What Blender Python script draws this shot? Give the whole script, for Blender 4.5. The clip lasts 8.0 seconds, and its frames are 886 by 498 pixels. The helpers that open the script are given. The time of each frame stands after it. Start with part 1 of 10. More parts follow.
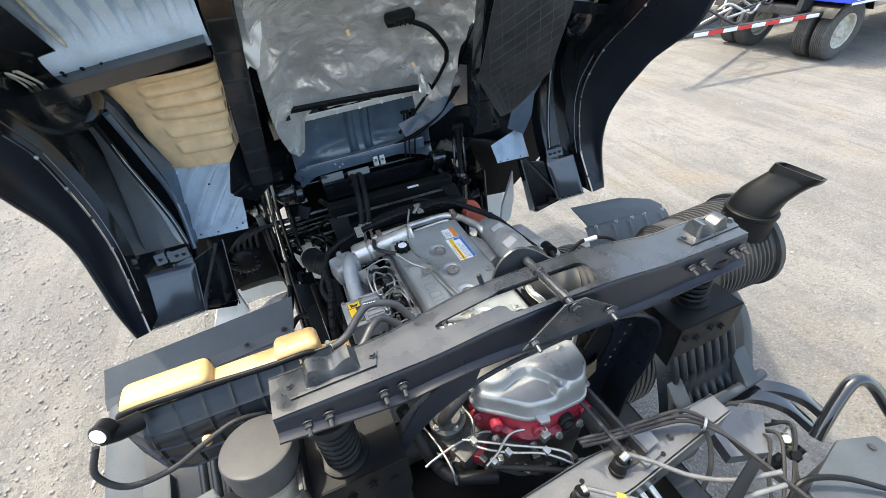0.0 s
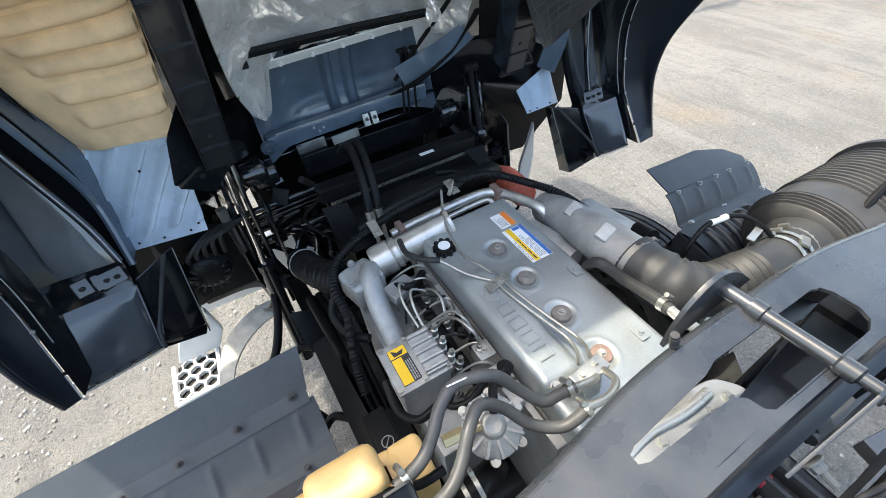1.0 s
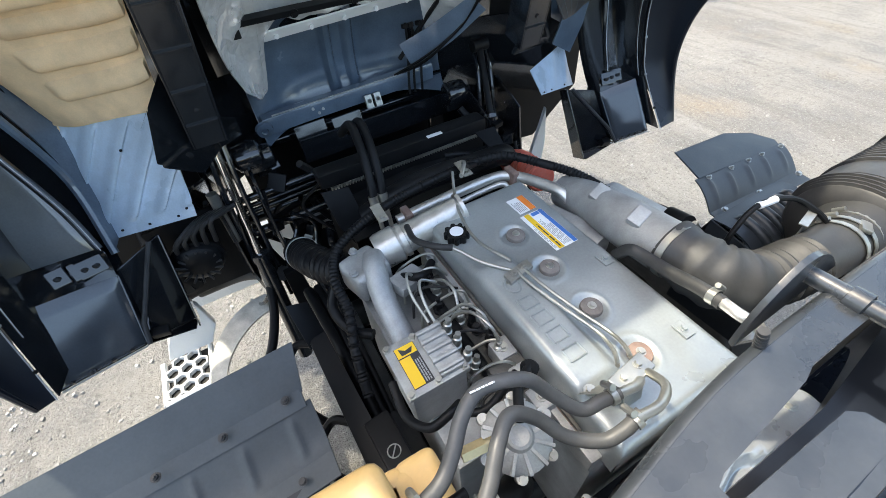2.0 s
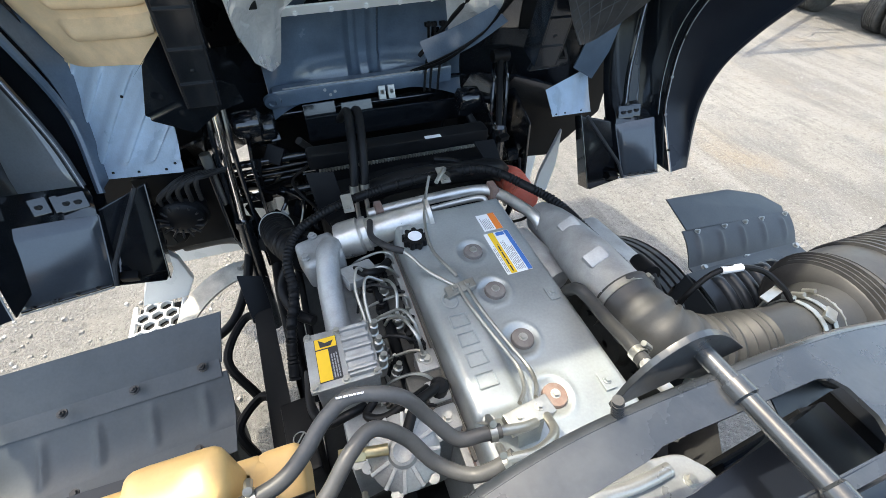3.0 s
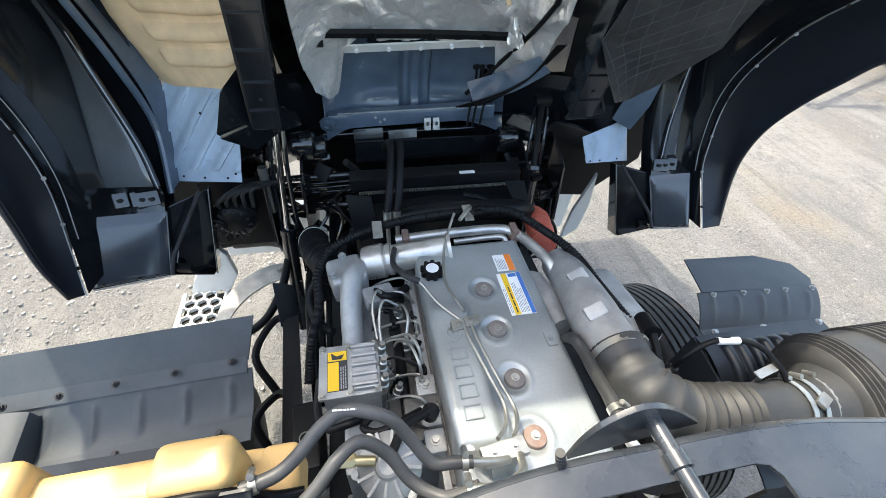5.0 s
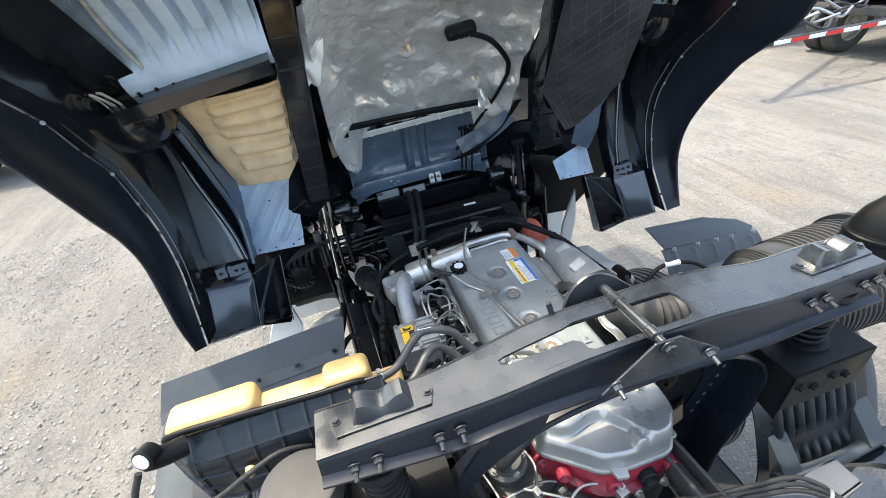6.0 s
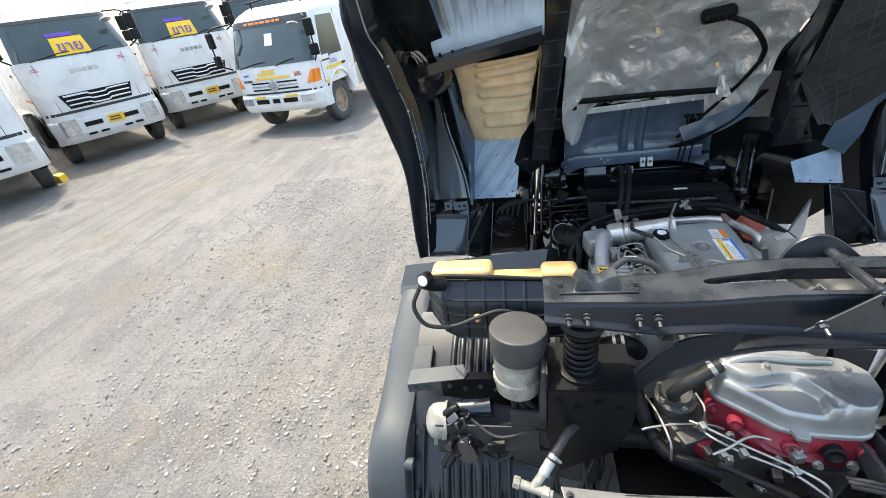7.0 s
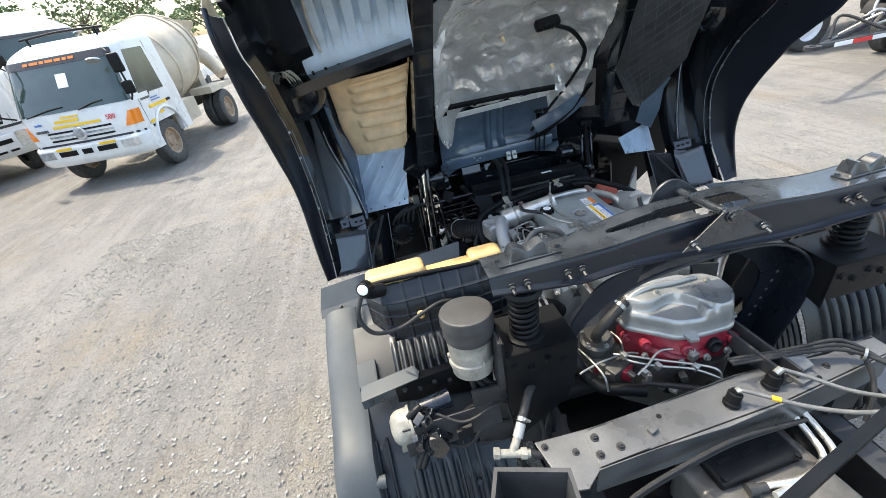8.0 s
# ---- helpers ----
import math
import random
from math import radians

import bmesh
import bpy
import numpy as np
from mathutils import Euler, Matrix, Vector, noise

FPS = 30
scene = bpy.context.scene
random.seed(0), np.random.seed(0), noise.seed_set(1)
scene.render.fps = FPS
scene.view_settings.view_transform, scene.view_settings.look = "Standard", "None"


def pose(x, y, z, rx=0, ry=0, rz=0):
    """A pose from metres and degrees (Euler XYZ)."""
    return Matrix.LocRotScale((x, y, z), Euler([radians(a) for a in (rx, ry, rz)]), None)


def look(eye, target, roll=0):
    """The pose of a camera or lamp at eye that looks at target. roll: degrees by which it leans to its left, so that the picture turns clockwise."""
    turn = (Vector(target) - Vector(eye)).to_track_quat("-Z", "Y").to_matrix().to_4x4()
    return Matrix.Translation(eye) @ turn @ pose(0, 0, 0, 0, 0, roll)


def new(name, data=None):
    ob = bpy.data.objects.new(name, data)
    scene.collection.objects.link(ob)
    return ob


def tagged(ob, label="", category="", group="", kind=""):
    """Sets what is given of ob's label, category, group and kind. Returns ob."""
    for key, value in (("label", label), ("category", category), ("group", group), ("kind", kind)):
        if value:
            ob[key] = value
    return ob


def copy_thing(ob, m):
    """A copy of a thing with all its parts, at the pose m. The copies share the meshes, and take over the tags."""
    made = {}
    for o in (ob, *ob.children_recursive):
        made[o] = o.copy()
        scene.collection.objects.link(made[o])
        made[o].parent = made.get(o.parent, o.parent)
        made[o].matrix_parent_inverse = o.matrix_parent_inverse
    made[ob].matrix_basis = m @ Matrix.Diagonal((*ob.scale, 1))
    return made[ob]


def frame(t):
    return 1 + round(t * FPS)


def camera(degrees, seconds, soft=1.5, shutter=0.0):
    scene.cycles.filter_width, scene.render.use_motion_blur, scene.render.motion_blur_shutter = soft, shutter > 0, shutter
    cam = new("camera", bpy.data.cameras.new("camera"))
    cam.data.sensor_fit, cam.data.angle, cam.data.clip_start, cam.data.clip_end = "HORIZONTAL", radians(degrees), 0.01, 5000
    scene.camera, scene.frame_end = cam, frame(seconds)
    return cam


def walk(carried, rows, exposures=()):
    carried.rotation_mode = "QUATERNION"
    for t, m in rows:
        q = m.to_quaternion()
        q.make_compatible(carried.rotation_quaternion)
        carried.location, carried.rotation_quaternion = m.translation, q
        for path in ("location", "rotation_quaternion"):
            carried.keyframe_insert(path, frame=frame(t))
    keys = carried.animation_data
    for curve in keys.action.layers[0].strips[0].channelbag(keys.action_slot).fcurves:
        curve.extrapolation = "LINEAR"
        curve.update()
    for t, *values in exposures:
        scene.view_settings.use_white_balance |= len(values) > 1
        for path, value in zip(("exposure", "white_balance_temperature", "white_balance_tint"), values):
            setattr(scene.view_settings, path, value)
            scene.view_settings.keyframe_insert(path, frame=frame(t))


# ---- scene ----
# ---- camera and walk ----
cam = camera(94.1, 8.0, soft=0.85, shutter=0.0)
PATH = [
    (0, (-0.426, -0.502, 2.496), (0.124, 0.973, 1.262), -4.7),
    (0.5, (-0.434, -0.223, 2.398), (0.156, 1.116, 1.035), -4.6),
    (1, (-0.48, 0.041, 2.313), (0.143, 1.307, 0.895), -5.5),
    (1.2, (-0.499, 0.103, 2.258), (0.125, 1.353, 0.827), -5.5),
    (2.3, (-0.448, 0.112, 2.215), (0.156, 1.378, 0.789), -5.0),
    (2.5, (-0.416, 0.102, 2.225), (0.174, 1.372, 0.796), -3.1),
    (3, (-0.33, 0.06, 2.219), (0.195, 1.36, 0.792), 2.9),
    (3.5, (-0.253, 0.061, 2.21), (0.181, 1.356, 0.75), 10.1),
    (4, (-0.247, 0.08, 2.227), (0.127, 1.369, 0.744), 15.3),
    (4.2, (-0.263, 0.086, 2.239), (0.098, 1.383, 0.761), 15.3),
    (5.3, (-0.313, -0.032, 2.37), (0.088, 1.422, 1.057), -1.9),
    (5.5, (-0.364, -0.086, 2.408), (0.059, 1.412, 1.153), -5.5),
    (6, (-0.423, -0.413, 2.446), (-0.08, 1.193, 1.305), -8.5),
    (6.5, (-0.447, -0.617, 2.449), (-0.341, 1.074, 1.387), -8.4),
    (6.7, (-0.507, -0.67, 2.42), (-0.607, 1.042, 1.39), -7.8),
    (7, (-0.624, -0.757, 2.435), (-1.046, 0.896, 1.392), -9.4),
    (7.2, (-0.671, -0.768, 2.418), (-0.924, 0.853, 1.274), -10.0),
    (7.5, (-0.707, -0.808, 2.443), (-0.635, 0.819, 1.282), -8.9),
    (8, (-0.794, -0.815, 2.426), (-0.61, 0.876, 1.373), -10.6),
]
walk(cam, [(t, look(eye, target, roll)) for t, eye, target, roll in PATH],
     exposures=[(0, 2.3, 7250, 5), (4, 2.4, 7250, 5), (6, 2.36, 7250, 5), (7, 2.12, 7200, 5), (8, 2.08, 7150, 5)])

# ---- world, sun ----
SUN = Vector((-0.33, 0.37, 1.0)).normalized()
world = bpy.data.worlds.new("sky")
scene.world = world
world.use_nodes = True
wn = world.node_tree.nodes
sky = wn.new("ShaderNodeTexSky")
sky.sky_type = 'NISHITA'
sky.sun_disc = False
sky.sun_elevation = math.asin(SUN.z)
sky.sun_rotation = math.atan2(SUN.x, SUN.y)
sky.dust_density = 3.0
sky.air_density = 1.0
wn["Background"].inputs[1].default_value = 0.15
world.node_tree.links.new(sky.outputs[0], wn["Background"].inputs[0])
sun = new("sun", bpy.data.lights.new("sun", 'SUN'))
sun.data.energy, sun.data.angle, sun.data.color = 1.28, radians(1.0), (1.0, 0.95, 0.87)
sun.matrix_world = look(SUN * 20, (0, 0, 0))
# ---- materials ----
def pbr(name, col, rough=0.5, metal=0.0, var=0.15, scale=8.0, grain=180.0, bump=0.05, rvar=0.12, coat=0.0, dust=0.0, dustcol=(0.46, 0.455, 0.435), streak=None, spec=0.5):
    """Two scales of variation: broad stains and fine grain, and fine relief."""
    m = bpy.data.materials.new(name)
    m.use_nodes = True
    t = m.node_tree
    n, l = t.nodes, t.links
    b = n["Principled BSDF"]
    tc = n.new("ShaderNodeTexCoord")
    src = tc.outputs["Object"]
    if streak:
        mp = n.new("ShaderNodeMapping")
        mp.inputs["Scale"].default_value = streak
        l.new(src, mp.inputs[0])
        src = mp.outputs[0]
    big, small = n.new("ShaderNodeTexNoise"), n.new("ShaderNodeTexNoise")
    for q, s, d in ((big, scale, 6.0), (small, grain, 3.0)):
        q.inputs["Scale"].default_value, q.inputs["Detail"].default_value = s, d
        l.new(src, q.inputs["Vector"])
    ramp = n.new("ShaderNodeMapRange")
    ramp.inputs[1].default_value, ramp.inputs[2].default_value = 0.3, 0.7
    ramp.inputs[3].default_value, ramp.inputs[4].default_value = 1 - var, 1 + var
    l.new(big.outputs["Fac"], ramp.inputs[0])
    fine = n.new("ShaderNodeMapRange")
    fine.inputs[3].default_value, fine.inputs[4].default_value = 1 - var * 0.7, 1 + var * 0.7
    l.new(small.outputs["Fac"], fine.inputs[0])
    mul = n.new("ShaderNodeMath")
    mul.operation = 'MULTIPLY'
    l.new(ramp.outputs[0], mul.inputs[0]), l.new(fine.outputs[0], mul.inputs[1])
    mix = n.new("ShaderNodeMix")
    mix.data_type, mix.blend_type = 'RGBA', 'MULTIPLY'
    mix.inputs[0].default_value = 1.0
    mix.inputs[6].default_value = (*col, 1)
    comb = n.new("ShaderNodeCombineColor")
    for k in range(3):
        l.new(mul.outputs[0], comb.inputs[k])
    l.new(comb.outputs[0], mix.inputs[7])
    out = mix.outputs[2]
    if dust:
        dn = n.new("ShaderNodeTexNoise")
        dn.inputs["Scale"].default_value, dn.inputs["Detail"].default_value, dn.inputs["Roughness"].default_value = scale * 1.7, 8.0, 0.7
        l.new(tc.outputs["Object"], dn.inputs["Vector"])
        dr = n.new("ShaderNodeMapRange")
        dr.inputs[1].default_value, dr.inputs[2].default_value, dr.inputs[3].default_value, dr.inputs[4].default_value = 0.38, 0.75, dust * 0.25, dust
        l.new(dn.outputs["Fac"], dr.inputs[0])
        dm = n.new("ShaderNodeMix")
        dm.data_type = 'RGBA'
        dm.inputs[7].default_value = (*dustcol, 1)
        l.new(dr.outputs[0], dm.inputs[0]), l.new(out, dm.inputs[6])
        out = dm.outputs[2]
    l.new(out, b.inputs["Base Color"])
    rr = n.new("ShaderNodeMapRange")
    rr.inputs[1].default_value, rr.inputs[2].default_value = 0.3, 0.7
    rr.inputs[3].default_value, rr.inputs[4].default_value = max(0.03, rough - rvar), min(1, rough + rvar)
    l.new(big.outputs["Fac"], rr.inputs[0]), l.new(rr.outputs[0], b.inputs["Roughness"])
    b.inputs["Metallic"].default_value = metal
    b.inputs["Specular IOR Level"].default_value = spec
    b.inputs["Coat Weight"].default_value = coat
    b.inputs["Coat Roughness"].default_value = 0.08
    if bump:
        bp = n.new("ShaderNodeBump")
        bp.inputs["Strength"].default_value, bp.inputs["Distance"].default_value = bump, 0.002
        l.new(small.outputs["Fac"], bp.inputs["Height"]), l.new(bp.outputs[0], b.inputs["Normal"])
    return m


def foil_material():
    """Crinkled aluminised sheet."""
    m = pbr("foil", (0.93, 0.93, 0.92), 0.19, 0.6, var=0.12, scale=4, grain=90, bump=0.0, rvar=0.14)
    n, l = m.node_tree.nodes, m.node_tree.links
    tc = n.new("ShaderNodeTexCoord")
    warp = n.new("ShaderNodeTexNoise")
    warp.inputs["Scale"].default_value, warp.inputs["Detail"].default_value = 9.0, 4.0
    l.new(tc.outputs["Object"], warp.inputs["Vector"])
    add = n.new("ShaderNodeVectorMath")
    add.operation = 'MULTIPLY_ADD'
    add.inputs[1].default_value = (0.2, 0.2, 0.2)
    l.new(warp.outputs["Color"], add.inputs[0]), l.new(tc.outputs["Object"], add.inputs[2])
    vor = n.new("ShaderNodeTexVoronoi")
    vor.feature = 'DISTANCE_TO_EDGE'
    vor.inputs["Scale"].default_value = 9.0
    l.new(add.outputs[0], vor.inputs["Vector"])
    fine = n.new("ShaderNodeTexVoronoi")
    fine.inputs["Scale"].default_value = 34.0
    l.new(add.outputs[0], fine.inputs["Vector"])
    s = n.new("ShaderNodeMath")
    s.operation = 'MULTIPLY_ADD'
    s.inputs[1].default_value = 0.12
    l.new(fine.outputs["Distance"], s.inputs[0]), l.new(vor.outputs["Distance"], s.inputs[2])
    bp = n.new("ShaderNodeBump")
    bp.inputs["Strength"].default_value, bp.inputs["Distance"].default_value = 0.38, 0.03
    l.new(s.outputs[0], bp.inputs["Height"]), l.new(bp.outputs[0], n["Principled BSDF"].inputs["Normal"])
    return m


def gravel_material():
    """Compacted pale gravel: stones of several sizes, worn lanes and wheel ruts."""
    m = bpy.data.materials.new("gravel")
    m.use_nodes = True
    n, l = m.node_tree.nodes, m.node_tree.links
    b = n["Principled BSDF"]
    b.inputs["Roughness"].default_value = 0.9
    b.inputs["Specular IOR Level"].default_value = 0.25
    tc = n.new("ShaderNodeTexCoord")
    pos = tc.outputs["Object"]

    def noise_at(scale, detail=6.0, rough=0.6, stretch=None):
        q = n.new("ShaderNodeTexNoise")
        q.inputs["Scale"].default_value, q.inputs["Detail"].default_value, q.inputs["Roughness"].default_value = scale, detail, rough
        if stretch:
            mp = n.new("ShaderNodeMapping")
            mp.inputs["Scale"].default_value = stretch
            mp.inputs["Rotation"].default_value = (0, 0, radians(12))
            l.new(pos, mp.inputs[0]), l.new(mp.outputs[0], q.inputs["Vector"])
        else:
            l.new(pos, q.inputs["Vector"])
        return q.outputs["Fac"]

    def mixed(fac, a, c, lo, hi):
        r = n.new("ShaderNodeMapRange")
        r.inputs[1].default_value, r.inputs[2].default_value = lo, hi
        l.new(fac, r.inputs[0])
        q = n.new("ShaderNodeMix")
        q.data_type = 'RGBA'
        l.new(r.outputs[0], q.inputs[0])
        for v, k in ((a, 6), (c, 7)):
            if isinstance(v, tuple):
                q.inputs[k].default_value = (*v, 1)
            else:
                l.new(v, q.inputs[k])
        return q.outputs[2]

    base = mixed(noise_at(0.45, 8), (0.21, 0.20, 0.185), (0.31, 0.295, 0.268), 0.40, 0.60)
    base = mixed(noise_at(2.2, 8, 0.7), base, (0.205, 0.20, 0.194), 0.45, 0.62)
    base = mixed(noise_at(0.6, 5, 0.6), base, (0.29, 0.24, 0.18), 0.54, 0.74)
    base = mixed(noise_at(1.0, 6, 0.65, (2.2, 0.35, 1)), base, (0.29, 0.278, 0.258), 0.48, 0.66)
    base = mixed(noise_at(1.0, 6, 0.65, (8.0, 0.7, 1)), base, (0.175, 0.168, 0.157), 0.53, 0.72)
    vor = n.new("ShaderNodeTexVoronoi")
    vor.inputs["Scale"].default_value = 42.0
    l.new(pos, vor.inputs["Vector"])
    vor2 = n.new("ShaderNodeTexVoronoi")
    vor2.inputs["Scale"].default_value = 120.0
    l.new(pos, vor2.inputs["Vector"])
    stones = mixed(vor.outputs["Distance"], (0.335, 0.324, 0.304), base, 0.1, 0.42)
    coverage = n.new("ShaderNodeMapRange")
    coverage.inputs[1].default_value, coverage.inputs[2].default_value, coverage.inputs[4].default_value = 0.42, 0.62, 0.75
    l.new(noise_at(1.3, 6, 0.7), coverage.inputs[0])
    q = n.new("ShaderNodeMix")
    q.data_type = 'RGBA'
    l.new(coverage.outputs[0], q.inputs[0]), l.new(base, q.inputs[6]), l.new(stones, q.inputs[7])
    # dark specks put the shade of crevices into the colour; pale ones are stones
    speck = mixed(noise_at(75.0, 4, 0.8), q.outputs[2], (0.09, 0.086, 0.08), 0.54, 0.68)
    speck = mixed(noise_at(38.0, 5, 0.8), speck, (0.40, 0.388, 0.362), 0.54, 0.70)
    speck = mixed(noise_at(16.0, 5, 0.75), speck, (0.15, 0.143, 0.132), 0.55, 0.70)
    l.new(speck, b.inputs["Base Color"])
    hsum = n.new("ShaderNodeMath")
    hsum.operation = 'MULTIPLY_ADD'
    l.new(coverage.outputs[0], hsum.inputs[1]), l.new(vor.outputs["Distance"], hsum.inputs[0])
    l.new(noise_at(30.0, 8, 0.8), hsum.inputs[2])
    h2 = n.new("ShaderNodeMath")
    h2.operation = 'MULTIPLY_ADD'
    h2.inputs[1].default_value = 0.4
    l.new(vor2.outputs["Distance"], h2.inputs[0]), l.new(hsum.outputs[0], h2.inputs[2])
    bp = n.new("ShaderNodeBump")
    bp.inputs["Strength"].default_value, bp.inputs["Distance"].default_value = 1.0, 0.035
    l.new(h2.outputs[0], bp.inputs["Height"]), l.new(bp.outputs[0], b.inputs["Normal"])
    return m


GRAVEL = gravel_material()
FOIL = foil_material()
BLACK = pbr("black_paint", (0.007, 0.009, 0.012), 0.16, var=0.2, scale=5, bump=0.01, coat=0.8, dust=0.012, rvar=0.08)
NAVY = pbr("fender_paint", (0.007, 0.010, 0.017), 0.34, var=0.25, scale=3, bump=0.02, dust=0.015, rvar=0.1, spec=0.4)
BLUE = pbr("blue_primer", (0.46, 0.58, 0.72), 0.32, var=0.18, scale=7, bump=0.02, coat=0.3, dust=0.1)
SLATE = pbr("slate_blue_paint", (0.095, 0.135, 0.19), 0.16, var=0.25, scale=6, bump=0.015, coat=0.8, dust=0.04)
TAN = pbr("tan_foam", (0.80, 0.59, 0.36), 0.85, var=0.16, scale=14, grain=320, bump=0.25, dust=0.1)
BEAM = pbr("beam_paint", (0.017, 0.021, 0.026), 0.30, var=0.35, scale=11, bump=0.06, coat=0.4, dust=0.05, rvar=0.2)
# pale grey for seam sealer, and for glints drawn along the gloss beads
SEALER = pbr("seam_sealer", (0.34, 0.35, 0.36), 0.4, var=0.25, scale=30, bump=0.02)
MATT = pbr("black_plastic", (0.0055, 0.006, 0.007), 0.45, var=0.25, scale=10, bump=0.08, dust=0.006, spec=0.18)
GUARD = pbr("mudguard_plastic", (0.044, 0.053, 0.061), 0.56, var=0.2, scale=6, bump=0.05, dust=0.05, spec=0.35)
HOSE = pbr("grey_rubber_hose", (0.052, 0.053, 0.054), 0.42, var=0.15, scale=14, grain=240, bump=0.06, dust=0.08, spec=0.4)
RUBBER = pbr("rubber_hose", (0.020, 0.020, 0.021), 0.5, var=0.2, scale=16, bump=0.08, dust=0.04, spec=0.25)
DUCT = pbr("dusty_duct_rubber", (0.024, 0.0245, 0.025), 0.55, var=0.3, scale=12, bump=0.1, dust=0.07, dustcol=(0.25, 0.25, 0.24))
CAPBLACK = pbr("dusty_black_cap", (0.030, 0.030, 0.031), 0.55, var=0.25, scale=16, bump=0.05, dust=0.12, dustcol=(0.22, 0.21, 0.19))
COVER = pbr("silver_cover", (0.33, 0.36, 0.365), 0.38, 0.5, var=0.2, scale=7, bump=0.03, dust=0.15)
CAST = pbr("cast_aluminium", (0.40, 0.41, 0.41), 0.5, 0.4, var=0.2, scale=18, grain=260, bump=0.35, dust=0.45, dustcol=(0.20, 0.19, 0.17))
STEEL = pbr("steel_pipe", (0.62, 0.61, 0.58), 0.38, 0.8, var=0.15, scale=20, bump=0.03, dust=0.1, dustcol=(0.4, 0.28, 0.18))
ZINC = pbr("zinc_plate", (0.40, 0.40, 0.37), 0.40, 0.85, var=0.18, scale=22, bump=0.06, dust=0.2)
CHROME = pbr("chrome_rod", (0.8, 0.8, 0.8), 0.12, 1.0, var=0.05, bump=0.0, rvar=0.05)
RED = pbr("red_enamel", (0.24, 0.012, 0.028), 0.45, var=0.3, scale=16, bump=0.15, dust=0.12, dustcol=(0.12, 0.09, 0.08))
ORANGE = pbr("orange_silicone", (0.55, 0.09, 0.045), 0.5, var=0.15, scale=20, bump=0.06, dust=0.2)
YELLOW = pbr("tank_plastic", (0.60, 0.385, 0.14), 0.42, var=0.1, scale=7, bump=0.02, dust=0.12)
BEIGE = pbr("aged_plastic", (0.46, 0.44, 0.385), 0.5, var=0.3, scale=22, bump=0.05, dust=0.25)
WHITE = pbr("white_paint", (0.68, 0.69, 0.685), 0.3, var=0.06, scale=2, bump=0.01, coat=0.4, dust=0.12)
PANEL = pbr("grey_gloss_panel", (0.045, 0.054, 0.066), 0.14, var=0.2, scale=5, bump=0.015, coat=0.9, dust=0.03)
FRAME = pbr("chassis_paint", (0.022, 0.023, 0.025), 0.42, var=0.3, scale=9, bump=0.1, dust=0.07, spec=0.25)
DULL = pbr("dull_cast_cover", (0.36, 0.365, 0.36), 0.36, 0.6, var=0.2, scale=9, grain=240, bump=0.1, dust=0.16)
DUSTY = pbr("dusty_bare_steel", (0.115, 0.118, 0.12), 0.36, 0.3, var=0.3, scale=7, grain=140, bump=0.06, dust=0.22, dustcol=(0.2, 0.19, 0.18))
GRIME = pbr("grimy_casting", (0.075, 0.074, 0.07), 0.5, 0.3, var=0.45, scale=16, grain=240, bump=0.3, dust=0.35, dustcol=(0.16, 0.145, 0.125))
SHELL = pbr("ribbed_shell_plastic", (0.009, 0.0125, 0.0175), 0.36, var=0.2, scale=6, bump=0.05, dust=0.015, spec=0.4)
STRIP = pbr("dark_slate_strip", (0.10, 0.112, 0.126), 0.16, var=0.2, scale=5, bump=0.015, coat=0.8, dust=0.03)
BOWL = pbr("dirty_plastic_bowl", (0.27, 0.26, 0.225), 0.42, var=0.45, scale=22, bump=0.06, dust=0.4, dustcol=(0.14, 0.125, 0.10))
BRAID = pbr("braided_hose", (0.16, 0.16, 0.155), 0.45, 0.4, var=0.2, scale=30, grain=420, bump=0.3, dust=0.15)
BROWN = pbr("brown_grommet", (0.115, 0.095, 0.085), 0.7, var=0.2, scale=30, bump=0.1, dust=0.3)
RUSTY = pbr("rusted_grommet", (0.20, 0.115, 0.085), 0.72, var=0.25, scale=30, bump=0.1, dust=0.25)
TYRE = pbr("tyre_rubber", (0.028, 0.028, 0.028), 0.75, var=0.2, scale=9, bump=0.1, dust=0.16)
GLASSY = pbr("dark_glass", (0.035, 0.055, 0.052), 0.07, var=0.2, scale=1.5, bump=0.0, rvar=0.03, spec=0.8)
SIGN_Y = pbr("yellow_sticker", (0.80, 0.50, 0.03), 0.45, var=0.05, bump=0.01)
SIGN_K = pbr("black_print", (0.03, 0.03, 0.035), 0.5, var=0.05, bump=0.0)
PRINT = pbr("grey_print", (0.30, 0.31, 0.32), 0.5, var=0.05, bump=0.0)
SIGN_W = pbr("white_sticker", (0.78, 0.79, 0.80), 0.4, var=0.05, bump=0.01)
SIGN_B = pbr("blue_print", (0.05, 0.16, 0.45), 0.45, var=0.05, bump=0.0)
SIGN_O = pbr("orange_print", (0.80, 0.22, 0.04), 0.45, var=0.05, bump=0.0)
SIGN_R = pbr("red_print", (0.62, 0.03, 0.03), 0.45, var=0.05, bump=0.0)
PURPLE = pbr("purple_print", (0.10, 0.05, 0.35), 0.45, var=0.05, bump=0.0)
LENS_O = pbr("indicator_lens", (0.80, 0.22, 0.02), 0.15, var=0.08, bump=0.0, coat=0.6)
HEADLAMP = pbr("headlamp_glass", (0.5, 0.52, 0.53), 0.1, 0.5, var=0.3, scale=12, bump=0.1)
BARK = pbr("bark", (0.16, 0.12, 0.09), 0.9, var=0.3, scale=8, bump=0.4)
LEAF = pbr("foliage", (0.12, 0.165, 0.07), 0.6, var=0.4, scale=1.2, bump=0.0)


# ---- mesh tools ----
BASE = {}


